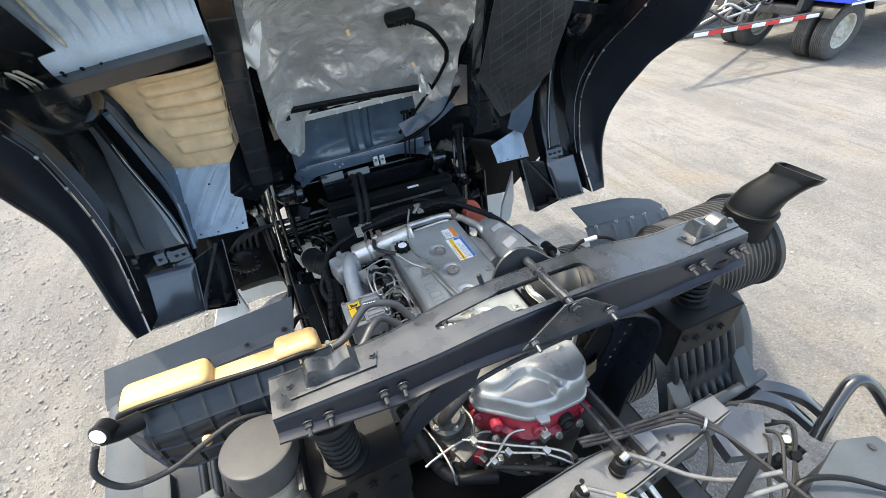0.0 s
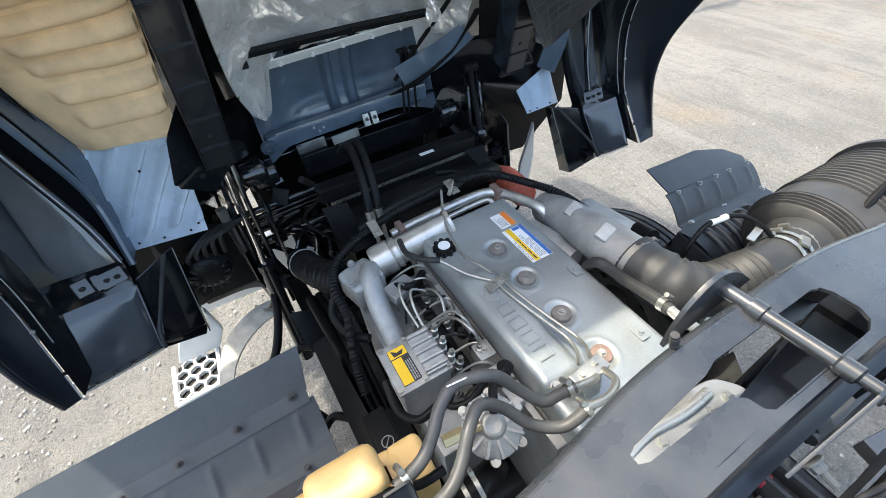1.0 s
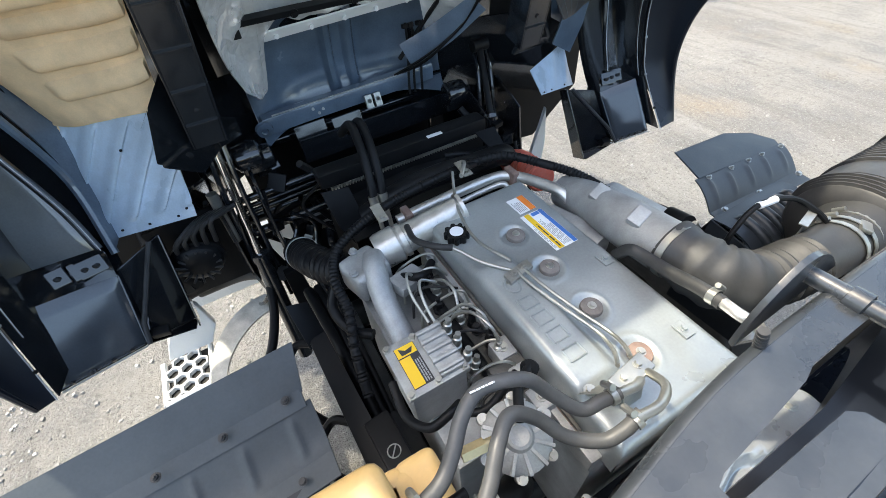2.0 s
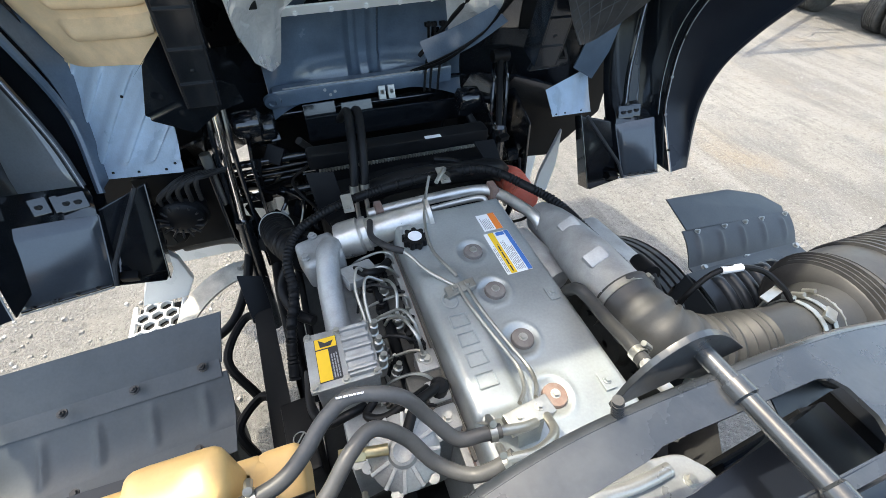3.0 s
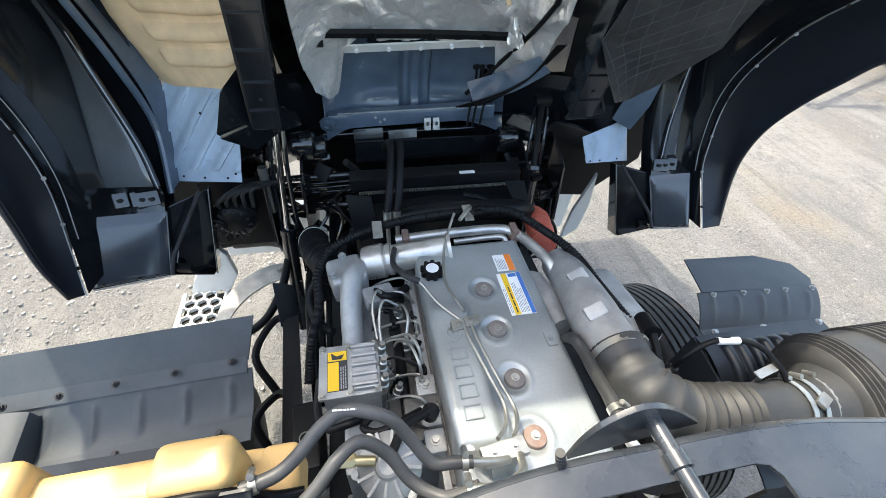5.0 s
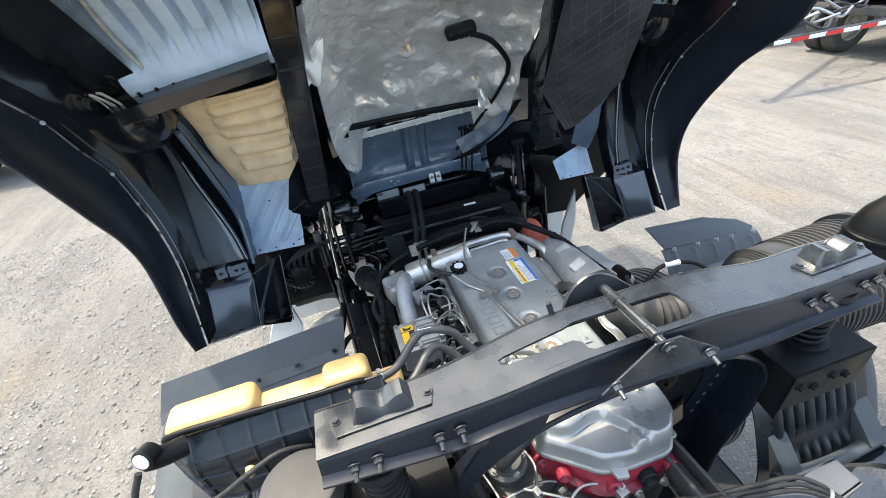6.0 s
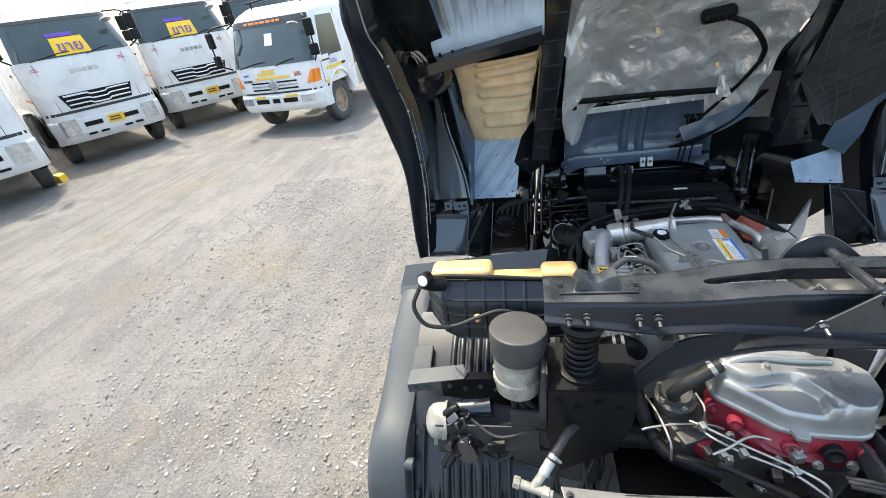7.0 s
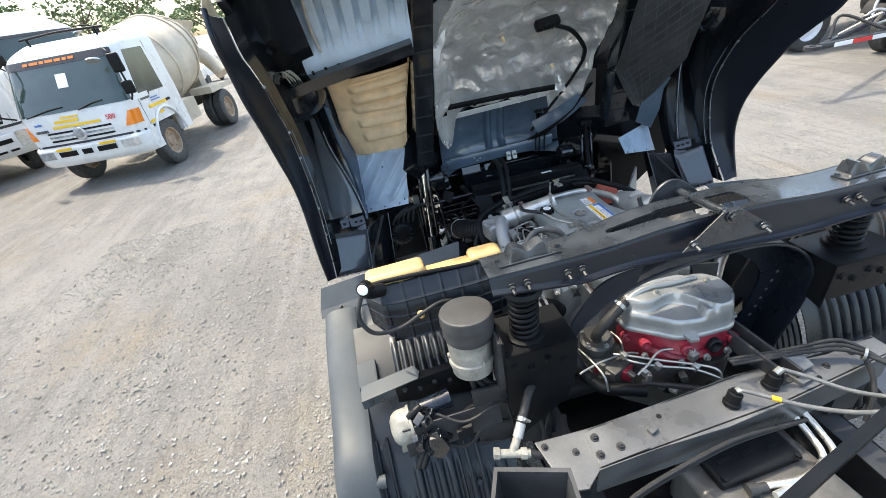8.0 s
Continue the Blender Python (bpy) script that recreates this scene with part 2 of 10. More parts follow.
def thing(name, label, category, at=(0, 0, 0), group="", kind=""):
    ob = new(name)
    ob.location = at
    ob.empty_display_size = 0.05
    BASE[ob.name] = Vector(at)
    return tagged(ob, label, category, group, kind)


def finish(bm, name, material, sharp=38):
    bmesh.ops.remove_doubles(bm, verts=bm.verts, dist=0.00005)
    bmesh.ops.recalc_face_normals(bm, faces=bm.faces)
    me = bpy.data.meshes.new(name)
    bm.to_mesh(me)
    bm.free()
    me.materials.append(material)
    me.polygons.foreach_set("use_smooth", [True] * len(me.polygons))
    me.set_sharp_from_angle(angle=radians(sharp))
    if len(me.polygons) < 2500:
        weigh_normals(me, math.cos(radians(sharp)))
    return me


def weigh_normals(me, least):
    """Corner normals led by the large faces, so that flat plates with rounded edges stay flat."""
    n, m = len(me.polygons), len(me.loops)
    nor, area, vert = np.empty(n * 3), np.empty(n), np.empty(m, int)
    me.polygons.foreach_get("normal", nor)
    me.polygons.foreach_get("area", area)
    me.loops.foreach_get("vertex_index", vert)
    nor = nor.reshape(-1, 3)
    face = np.repeat(np.arange(n), [p.loop_total for p in me.polygons])
    order = np.argsort(vert, kind="stable")
    cuts = np.flatnonzero(np.diff(vert[order])) + 1
    out = np.empty((m, 3))
    for loops in np.split(order, cuts):
        f = face[loops]
        k = nor[f]
        out[loops] = ((k @ k.T > least) * area[f][None, :]) @ k
    size = np.linalg.norm(out, axis=1)
    bad = size < 1e-12
    out[bad] = nor[face[bad]]
    size[bad] = 1.0
    me.normals_split_custom_set(out / size[:, None])


def pieces(bm):
    """The loose groups of a bmesh whose boxes stand apart, each as a bmesh of its own."""
    seen, groups = set(), []
    for v in bm.verts:
        if v in seen:
            continue
        stack, isle = [v], []
        seen.add(v)
        while stack:
            q = stack.pop()
            isle.append(q)
            for e in q.link_edges:
                o = e.other_vert(q)
                if o not in seen:
                    seen.add(o)
                    stack.append(o)
        co = np.array([q.co for q in isle])
        groups.append([co.min(0) - 0.0015, co.max(0) + 0.0015, isle])
    merged = True
    while merged:
        merged = False
        for i in range(len(groups)):
            for j in range(i + 1, len(groups)):
                a, b = groups[i], groups[j]
                if (a[0] <= b[1]).all() and (b[0] <= a[1]).all():
                    groups[i] = [np.minimum(a[0], b[0]), np.maximum(a[1], b[1]), a[2] + b[2]]
                    groups.pop(j)
                    merged = True
                    break
            if merged:
                break
    out = []
    for _, _, isle in groups:
        sub = bmesh.new()
        at = {v: sub.verts.new(v.co) for v in isle}
        for f in {f for v in isle for f in v.link_faces}:
            sub.faces.new([at[v] for v in f.verts])
        out.append(sub)
    bm.free()
    return out


def parts(name, bm, material, parent, label=""):
    """Each loose piece of bm as a part of its own."""
    return [part(name, sub, material, parent, label) for sub in pieces(bm)]


def part(name, bm, material, parent, label="", sharp=38):
    base = BASE[parent.name]
    bmesh.ops.translate(bm, verts=bm.verts, vec=-base)
    ob = new(name, finish(bm, name, material, sharp))
    ob.parent = parent
    BASE[ob.name] = base
    return tagged(ob, label)


def set_at(ob, k, off, turn=0.0, base=None):
    """Scale and turn a built thing, or a part with its sub-parts, about the origin and shift it by off."""
    off = Vector(off)
    if base is None:
        m = Matrix.Rotation(radians(turn), 4, 'Z') @ Matrix.Scale(k, 4)
        ob.location = m @ BASE[ob.name] + off
    else:
        m = Matrix.Translation(base * k + off - base) @ Matrix.Scale(k, 4)
        ob.data.transform(m)
    for c in ob.children_recursive:
        c.data.transform(m)


REAR = (0.86, (-0.111, -0.114, 0.340))
AUX = (0.918, (-0.030, -0.006, 0.1435), -7.2)


def B():
    return bmesh.new()


def merge(bm, tmp):
    me = bpy.data.meshes.new("tmp")
    tmp.to_mesh(me)
    tmp.free()
    bm.from_mesh(me)
    bpy.data.meshes.remove(me)
    return bm


def box(bm, c, s, rot=(0, 0, 0), bev=0.0, seg=2):
    tmp = B()
    bmesh.ops.create_cube(tmp, size=1.0)
    bmesh.ops.scale(tmp, verts=tmp.verts, vec=s)
    if bev:
        bmesh.ops.bevel(tmp, geom=tmp.edges[:], offset=bev, segments=seg, affect='EDGES', profile=0.6)
    bmesh.ops.transform(tmp, matrix=pose(*c, *rot), verts=tmp.verts)
    return merge(bm, tmp)


def ring_frames(pts):
    pts = [Vector(p) for p in pts]
    tang = []
    for i in range(len(pts)):
        a, b = pts[max(0, i - 1)], pts[min(len(pts) - 1, i + 1)]
        tang.append((b - a).normalized())
    n = tang[0].orthogonal().normalized()
    out = []
    for p, t in zip(pts, tang):
        n = (n - t * n.dot(t)).normalized()
        out.append((p, n, t.cross(n)))
    return out


def spline(pts, step=6):
    p = [Vector(q) for q in pts]
    p = [2 * p[0] - p[1]] + p + [2 * p[-1] - p[-2]]
    out = []
    for i in range(1, len(p) - 2):
        for k in range(step):
            t = k / step
            a, b, c, d = p[i - 1], p[i], p[i + 1], p[i + 2]
            out.append(0.5 * ((2 * b) + (c - a) * t + (2 * a - 5 * b + 4 * c - d) * t * t + (3 * b - a - 3 * c + d) * t ** 3))
    out.append(p[-2])
    return out


def skin(bm, rings, closed=True, cap=True):
    vs = [[bm.verts.new(v) for v in r] for r in rings]
    m = len(vs[0])
    for a, b in zip(vs, vs[1:]):
        for i in range(m if closed else m - 1):
            j = (i + 1) % m
            bm.faces.new((a[i], a[j], b[j], b[i]))
    if cap and closed:
        bm.faces.new(vs[0][::-1])
        bm.faces.new(vs[-1])
    return bm


def tube(bm, pts, r, n=12, step=6, smooth=True, cap=True):
    """A hose or pipe: r is a radius or a function of the way along, in metres."""
    p = spline(pts, step) if smooth and len(pts) > 2 else [Vector(q) for q in pts]
    fr, s, rings = ring_frames(p), 0.0, []
    for i, (c, u, v) in enumerate(fr):
        if i:
            s += (c - fr[i - 1][0]).length
        rad = r(s) if callable(r) else r
        rings.append([c + rad * (math.cos(a) * u + math.sin(a) * v) for a in (2 * math.pi * k / n for k in range(n))])
    return skin(bm, rings, cap=cap)


def resample(pts, d):
    """The spline through pts in steps of about d metres."""
    p = spline(pts, 24)
    out, acc = [p[0]], 0.0
    for a, b in zip(p, p[1:]):
        acc += (b - a).length
        if acc >= d:
            out.append(b)
            acc = 0.0
    if (out[-1] - p[-1]).length > d * 0.3:
        out.append(p[-1])
    return out


def bellows(bm, pts, r, pitch, depth, n=20):
    p = resample(pts, pitch / 6)
    return tube(bm, p, lambda s: r + depth * math.cos(2 * math.pi * s / pitch), n, smooth=False)


def cyl(bm, p0, p1, r0, r1=None, n=20):
    r1 = r0 if r1 is None else r1
    p0, p1 = Vector(p0), Vector(p1)
    t = (p1 - p0).normalized()
    u = t.orthogonal().normalized()
    v = t.cross(u)
    rings = [[c + r * (math.cos(2 * math.pi * k / n) * u + math.sin(2 * math.pi * k / n) * v) for k in range(n)] for c, r in ((p0, r0), (p1, r1))]
    return skin(bm, rings)


def lathe(bm, p0, axis, prof, n=24, cap=True):
    """prof: rows of (way along the axis, radius)."""
    p0, t = Vector(p0), Vector(axis).normalized()
    u = t.orthogonal().normalized()
    v = t.cross(u)
    rings = [[p0 + h * t + max(r, 1e-4) * (math.cos(2 * math.pi * k / n) * u + math.sin(2 * math.pi * k / n) * v) for k in range(n)] for h, r in prof]
    return skin(bm, rings, cap=cap)


def slab(bm, pts, vec, bev=0.0):
    """A flat or bent outline given depth by vec."""
    tmp = B()
    vec = Vector(vec)
    a = [tmp.verts.new(Vector(p)) for p in pts]
    b = [tmp.verts.new(Vector(p) + vec) for p in pts]
    n = len(a)
    tmp.faces.new(a[::-1]), tmp.faces.new(b)
    for i in range(n):
        tmp.faces.new((a[i], a[(i + 1) % n], b[(i + 1) % n], b[i]))
    bmesh.ops.recalc_face_normals(tmp, faces=tmp.faces)
    if bev:
        bmesh.ops.bevel(tmp, geom=tmp.edges[:], offset=bev, segments=2, affect='EDGES', profile=0.6)
    return merge(bm, tmp)


def sheet(bm, fn, nu, nv, th=0.003, u=(0, 1), v=(0, 1)):
    """A sheet fn(u, v) with thickness."""
    tmp = B()
    g = [[tmp.verts.new(Vector(fn(u[0] + (u[1] - u[0]) * i / nu, v[0] + (v[1] - v[0]) * j / nv))) for j in range(nv + 1)] for i in range(nu + 1)]
    for i in range(nu):
        for j in range(nv):
            tmp.faces.new((g[i][j], g[i + 1][j], g[i + 1][j + 1], g[i][j + 1]))
    bmesh.ops.recalc_face_normals(tmp, faces=tmp.faces)
    if th:
        bmesh.ops.solidify(tmp, geom=tmp.faces[:], thickness=th)
    return merge(bm, tmp)


def curve_at(pts):
    """A function of 0..1 along a smooth line through pts."""
    p = spline(pts, 10)
    d = [0.0]
    for a, b in zip(p, p[1:]):
        d.append(d[-1] + (b - a).length)

    def at(s):
        s = min(max(s, 0.0), 1.0) * d[-1]
        i = int(np.searchsorted(d, s))
        i = min(max(i, 1), len(p) - 1)
        f = (s - d[i - 1]) / max(d[i] - d[i - 1], 1e-9)
        return p[i - 1].lerp(p[i], f)
    return at


def rails(a, b):
    """A ruled sheet between two lines."""
    fa, fb = curve_at(a), curve_at(b)
    return lambda u, v: fa(u).lerp(fb(u), v)


def bolt(bm, p, axis, r=0.009, h=0.008, stud=0.0, washer=True):
    p, t = Vector(p), Vector(axis).normalized()
    q = p
    if washer:
        cyl(bm, p, p + 0.0025 * t, r * 1.45, n=14)
        q = p + 0.0025 * t
    cyl(bm, q, q + h * t, r, n=6)
    if stud:
        cyl(bm, q + h * t, q + (h + stud) * t, r * 0.52, n=8)
    return bm


def clamp(bm, p, axis, r, w=0.014):
    """A worm-drive band with its screw housing."""
    p, t = Vector(p), Vector(axis).normalized()
    lathe(bm, p - t * w / 2, t, [(0, r), (0, r + 0.0022), (w, r + 0.0022), (w, r)], 24, cap=False)
    u = t.orthogonal().normalized()
    if u.z < 0:
        u = -u
    c = p + u * (r + 0.006)
    cyl(bm, c - t.cross(u) * 0.011, c + t.cross(u) * 0.013, 0.0055, n=8)
    return bm


def coil(bm, p0, p1, r, wire, turns, n=8):
    p0, p1 = Vector(p0), Vector(p1)
    t = (p1 - p0).normalized()
    u = t.orthogonal().normalized()
    v = t.cross(u)
    pts = []
    for k in range(int(turns * 18) + 1):
        a = 2 * math.pi * k / 18
        pts.append(p0.lerp(p1, k / (turns * 18)) + r * (math.cos(a) * u + math.sin(a) * v))
    return tube(bm, pts, wire, n, smooth=False)


def bars(bm, o, du, dv, w, h, rows, seed=0, fill=0.9, th=0.0006):
    """Rows of short bars of unreadable print in the rectangle o + w*du + h*dv."""
    rng = random.Random(seed)
    o, du, dv = Vector(o), Vector(du).normalized(), Vector(dv).normalized()
    nrm = du.cross(dv)
    for k in range(rows):
        y = h * (k + 0.25) / rows
        x = 0.0
        end = w * (fill - rng.random() * 0.25)
        while x < end:
            ln = min(w * (0.06 + 0.12 * rng.random()), end - x)
            a = o + du * x + dv * y
            slab(bm, [a, a + du * ln, a + du * ln + dv * h / rows * 0.5, a + dv * h / rows * 0.5], nrm * th)
            x += ln + w * 0.025
    return bm
# ---- ground ----
def rough_ground(x, y):
    """Low swells, wheel ruts running forward and fine lumps."""
    if abs(x) > 45 or abs(y) > 45:
        return 0.0
    c, s = math.cos(0.35), math.sin(0.35)
    across, along = x * c - y * s * 0.4, y * c + x * s
    z = 0.014 * noise.noise(Vector((x * 0.7, y * 0.35, 3.1)))
    z += 0.006 * noise.noise(Vector((across * 3.5, along * 0.45, 8.0)))
    if -7.1 < x < -0.7 and -1.3 < y < 6.3:
        z += 0.007 * noise.noise(Vector((x * 7, y * 6, 1.0))) + 0.006 * noise.noise(Vector((x * 15, y * 15, 5.0)))
        z += 0.004 * noise.noise(Vector((across * 14, along * 1.6, 2.0)))
    return z


def ground():
    bm = B()
    xs = [-2500, -400, -90] + [-40 + 2.0 * k for k in range(17)] + [-7 + 0.035 * k for k in range(175)] + [-0.8 + 0.4 * k for k in range(12)] + [5 + 1.5 * k for k in range(24)] + [90, 400, 2500]
    ys = [-2500, -400, -90] + [-40 + 2.0 * k for k in range(19)] + [-1.2 + 0.04 * k for k in range(180)] + [6.2 + 0.5 * k for k in range(60)] + [40, 90, 400, 2500]
    grid = [[bm.verts.new((x, y, rough_ground(x, y))) for y in ys] for x in xs]
    for i in range(len(xs) - 1):
        for j in range(len(ys) - 1):
            bm.faces.new((grid[i][j], grid[i + 1][j], grid[i + 1][j + 1], grid[i][j + 1]))
    ob = new("ground", finish(bm, "ground", GRAVEL))
    BASE[ob.name] = Vector((0, 0, 0))
    tagged(ob, "pale dusty compacted gravel yard with wheel ruts", "ground", kind="structure")
    # loose stones
    rng = random.Random(4)
    verts, faces = [], []
    for k in range(30000):
        far = k > 17000
        x, y = (rng.uniform(-12, 8), rng.uniform(-1.5, 14)) if far else (rng.uniform(-5.0, -1.0), rng.uniform(-0.8, 5.5))
        if noise.noise(Vector((x * 0.8, y * 0.5, 0))) < rng.uniform(-0.5, 0.35):
            continue
        r = rng.choice((0.004, 0.006, 0.008, 0.011, 0.016)) * rng.uniform(0.7, 1.3)
        a0 = rng.uniform(0, 6.28)
        b = len(verts)
        z0 = rough_ground(x, y)
        for i in range(5):
            a = a0 + i * 1.2566
            rr = r * rng.uniform(0.75, 1.2)
            verts.append((x + rr * math.cos(a), y + rr * math.sin(a), z0 - 0.003))
        for i in range(5):
            a = a0 + 0.3 + i * 1.2566
            rr = r * rng.uniform(0.45, 0.8)
            verts.append((x + rr * math.cos(a), y + rr * math.sin(a), z0 + r * rng.uniform(0.5, 0.9)))
        for i in range(5):
            j = (i + 1) % 5
            faces.append((b + i, b + j, b + 5 + j, b + 5 + i))
        faces.append(tuple(b + 5 + i for i in range(5)))
    me = bpy.data.meshes.new("gravel_stones")
    me.from_pydata(verts, [], faces)
    me.materials.append(pbr("loose_stone", (0.26, 0.25, 0.235), 0.9, var=0.5, scale=6, grain=60, bump=0.1))
    tagged(new("gravel_stones", me), "loose grey gravel stones scattered over the yard", "gravel", kind="stuff")


ground()
# ---- the tilted cab, seen from below ----
def cab():
    c = thing("truck_cab", "dark navy truck cab tilted forward with its underside exposed", "truck cab", (0, 1.9, 0.95))
    edges = {-1: [(1.035, 1.255), (1.03, 1.40), (1.055, 1.55), (1.07, 1.68), (1.04, 1.80), (0.965, 1.93), (0.88, 2.08), (0.80, 2.20), (0.76, 2.31), (0.725, 2.41), (0.755, 2.49)],
             1: [(1.105, 1.23), (1.165, 1.40), (1.185, 1.52), (1.165, 1.65), (1.10, 1.78), (1.03, 1.88), (0.97, 1.96), (0.88, 2.04), (0.79, 2.12), (0.74, 2.25), (0.72, 2.42)]}
    seams = {-1: [(1.05, 1.25), (1.12, 1.40), (1.19, 1.56), (1.205, 1.72), (1.18, 1.87), (1.14, 2.0), (1.055, 2.11), (0.985, 2.205), (0.89, 2.29), (0.815, 2.35), (0.775, 2.46)],
             1: [(1.11, 1.215), (1.255, 1.40), (1.295, 1.50), (1.325, 1.65), (1.31, 1.785), (1.235, 1.935), (1.165, 2.02), (1.08, 2.10), (0.99, 2.20), (0.88, 2.32), (0.80, 2.44)]}
    liner = [(1.22, 1.18), (1.40, 1.36), (1.52, 1.58), (1.56, 1.80), (1.48, 2.00), (1.30, 2.16), (1.10, 2.32), (0.93, 2.45), (0.82, 2.52)]
    for sx, xo, xs, xi in ((-1, -1.205, -1.17, -0.965), (1, 1.196, 1.135, 0.955)):
        at = lambda line, x: [(x, y, z) for y, z in line]
        edge, seam = edges[sx], seams[sx]
        # flare: inner face of the outer skin, dished, with a rolled edge
        bm = B()
        f = rails(at(edge, xo), at(seam, xs))
        sheet(bm, lambda u, v: f(u, v) + Vector((sx * 0.022 * math.sin(math.pi * v) * min(1, u * 5), 0, 0)), 48, 10, 0.006)
        tube(bm, [Vector(p) for p in spline(at(edge, xo + sx * 0.004), 6)], 0.008, 8, smooth=False)
        outer = rails(at(edge, xo + sx * 0.012), [(xo + sx * 0.045, y + 0.3, z + 0.12) for y, z in edge])
        sheet(bm, outer, 30, 4, 0.004)
        fl = part("fender", bm, NAVY, c, "dark navy wheel arch fender")
        part("seam_sealer", tube(B(), [(xs - sx * 0.002, y - 0.006, z) for y, z in seam], 0.0022, 6, 8), SEALER, fl, "thin pale seam sealer")
        for k in range(8):
            q0 = curve_at(at(seam, xs - sx * 0.004))(0.07 + 0.1 * k)
            part("fender_screw", bolt(B(), q0 + Vector((-sx * 0.004, -0.012, 0)), (-sx * 0.5, -0.8, -0.1), 0.0042, 0.003), SEALER if k % 3 else MATT, fl)
        # inner wheel housing in stepped strips
        outer = [(-1.143, 1.362, 1.441), (-1.142, 1.44, 1.60), (-1.131, 1.512, 1.779), (-1.112, 1.50, 1.90), (-1.10, 1.45, 2.03)]
        inner = [(-0.955, 1.322, 1.461), (-0.983, 1.385, 1.588), (-1.048, 1.46, 1.799), (-1.062, 1.465, 1.90), (-1.07, 1.43, 2.03)]
        if sx > 0:
            outer = [(x, y, z) for x, (_, y, z) in zip((1.045, 1.05, 1.06, 1.06, 1.055), outer)]
            inner = [(x, y, z) for x, (_, y, z) in zip((0.945, 0.965, 1.005, 1.02, 1.03), inner)]
        wall = [(xs - sx * 0.004, y + 0.004, z) for y, z in seam]
        far = [(xs - sx * 0.03, y + 0.10 - 0.06 * k / 10, z + 0.01) for k, (y, z) in enumerate(seam)]
        deep = [(xs - sx * 0.045, y, z) for y, z in liner]
        bm = B()
        sheet(bm, rails(wall, far), 40, 3, 0.004)
        sheet(bm, rails(far, deep), 40, 4, 0.004)
        sheet(bm, rails(deep, [(xi, y + 0.01, z) for y, z in liner]), 36, 6, 0.004)
        wh = part("wheel_housing", bm, BLACK, c, "glossy black inner wheel housing")
        for j, (off, dy) in enumerate(((0.012, 0.03), (0.02, 0.075), (0.028, 0.10))):
            bead = [(xs - sx * off, y + dy, z) for y, z in seam[1 + j // 2:8]]
            part("pressed_bead", tube(B(), bead, 0.007 - 0.001 * j, 8, 6), BLACK, wh)
            # pale tubes draw the glints on the gloss beads, along with seam sealer
            part("sealer_line", tube(B(), [(x - sx * 0.004, y - 0.006, z) for x, y, z in bead[:5 - j]], 0.0014, 5, 6), SEALER, wh)
        bm = B()
        lathe(bm, (xo - sx * 0.085, 1.37, 2.12), (-sx * 0.15, -1, -0.35), [(-0.08, 0.15), (0.0, 0.15), (0.03, 0.14), (0.07, 0.115), (0.095, 0.08), (0.105, 0.04), (0.108, 0.0)], 28, cap=False)
        part("housing_dome", bm, BLACK, wh, "glossy black domed housing top")
        # lower box: glossy panel, bracket and bottom lip
        corners = ((-1.166, 1.225, 1.414), (-0.972, 1.318, 1.352), (-0.992, 1.195, 1.172), (-1.176, 1.098, 1.23)) if sx < 0 else ((1.082, 1.265, 1.40), (0.950, 1.325, 1.355), (0.972, 1.205, 1.170), (1.092, 1.145, 1.212))
        q = [Vector(v) for v in corners]

        def panel(u, v):
            p = q[0].lerp(q[1], u).lerp(q[3].lerp(q[2], u), v)
            d = min(u, 1 - u, v, 1 - v)
            return p + Vector((0, -0.014, -0.006)) * min(1, d * 14)
        bm = B()
        sheet(bm, panel, 24, 24, 0.004)
        cp = part("corner_panel", bm, PANEL, c, "glossy dark slate lower corner panel")
        pm = panel(0.35, 0.93)
        part("panel_clip", bolt(box(B(), pm + Vector((0, -0.006, 0)), (0.022, 0.006, 0.012), (-40, 0, 0), 0.002), pm + Vector((0, -0.008, 0)), (0, -0.9, -0.4), 0.004, 0.004), FRAME, cp)
        # folded strip with punched brackets between the two panels
        a, b2 = q[0], q[1]
        c1, d1 = Vector(outer[0]), Vector(inner[0])
        bm = B()
        sheet(bm, lambda u, v: a.lerp(b2, u).lerp(c1.lerp(d1, u), v) + Vector((0, -0.006 + 0.02 * math.sin(math.pi * v), 0)), 12, 8, 0.004)
        bs = part("bracket_strip", bm, BLACK, c, "black folded bracket strip")
        for u0, w, n in ((0.40, 0.045, 1), (0.60, 0.02, 0), (0.80, 0.07, 2)):
            p0 = a.lerp(b2, u0).lerp(c1.lerp(d1, u0), 0.55) + Vector((0, -0.008, 0))
            bm = box(B(), p0, (w, 0.012, 0.05), (-30, 0, sx * -10), 0.004)
            bk = part("strip_bracket", bm, BLACK, bs)
            for k in range(n):
                part("strip_bolt", bolt(B(), p0 + Vector((0.028 * (k - 0.5 * (n - 1)), -0.008, 0.004)), (0, -0.9, -0.4), 0.006, 0.004), FRAME, bs)
        bm = B()
        slab(bm, [q[3] + Vector((0, -0.010, -0.004)), q[2] + Vector((0, -0.008, -0.008)), q[2] + Vector((0, 0.09, -0.06)), q[3] + Vector((0, 0.06, -0.03))], (0, 0.004, 0.006), 0.002)
        for k in range(4):
            bolt(bm, q[3].lerp(q[2], 0.15 + 0.23 * k) + Vector((0, -0.01, 0.008)), (0, -0.9, -0.3), 0.005, 0.004)
        part("bottom_lip", bm, BLACK, c)
        part("lip_edge", tube(B(), [q[3] + Vector((0, -0.012, -0.006)), q[2] + Vector((0, -0.010, -0.010))], 0.0025, 6, smooth=False), SEALER, c, "worn pale lower lip edge")
        bm = B()
        strip = rails(outer, inner)
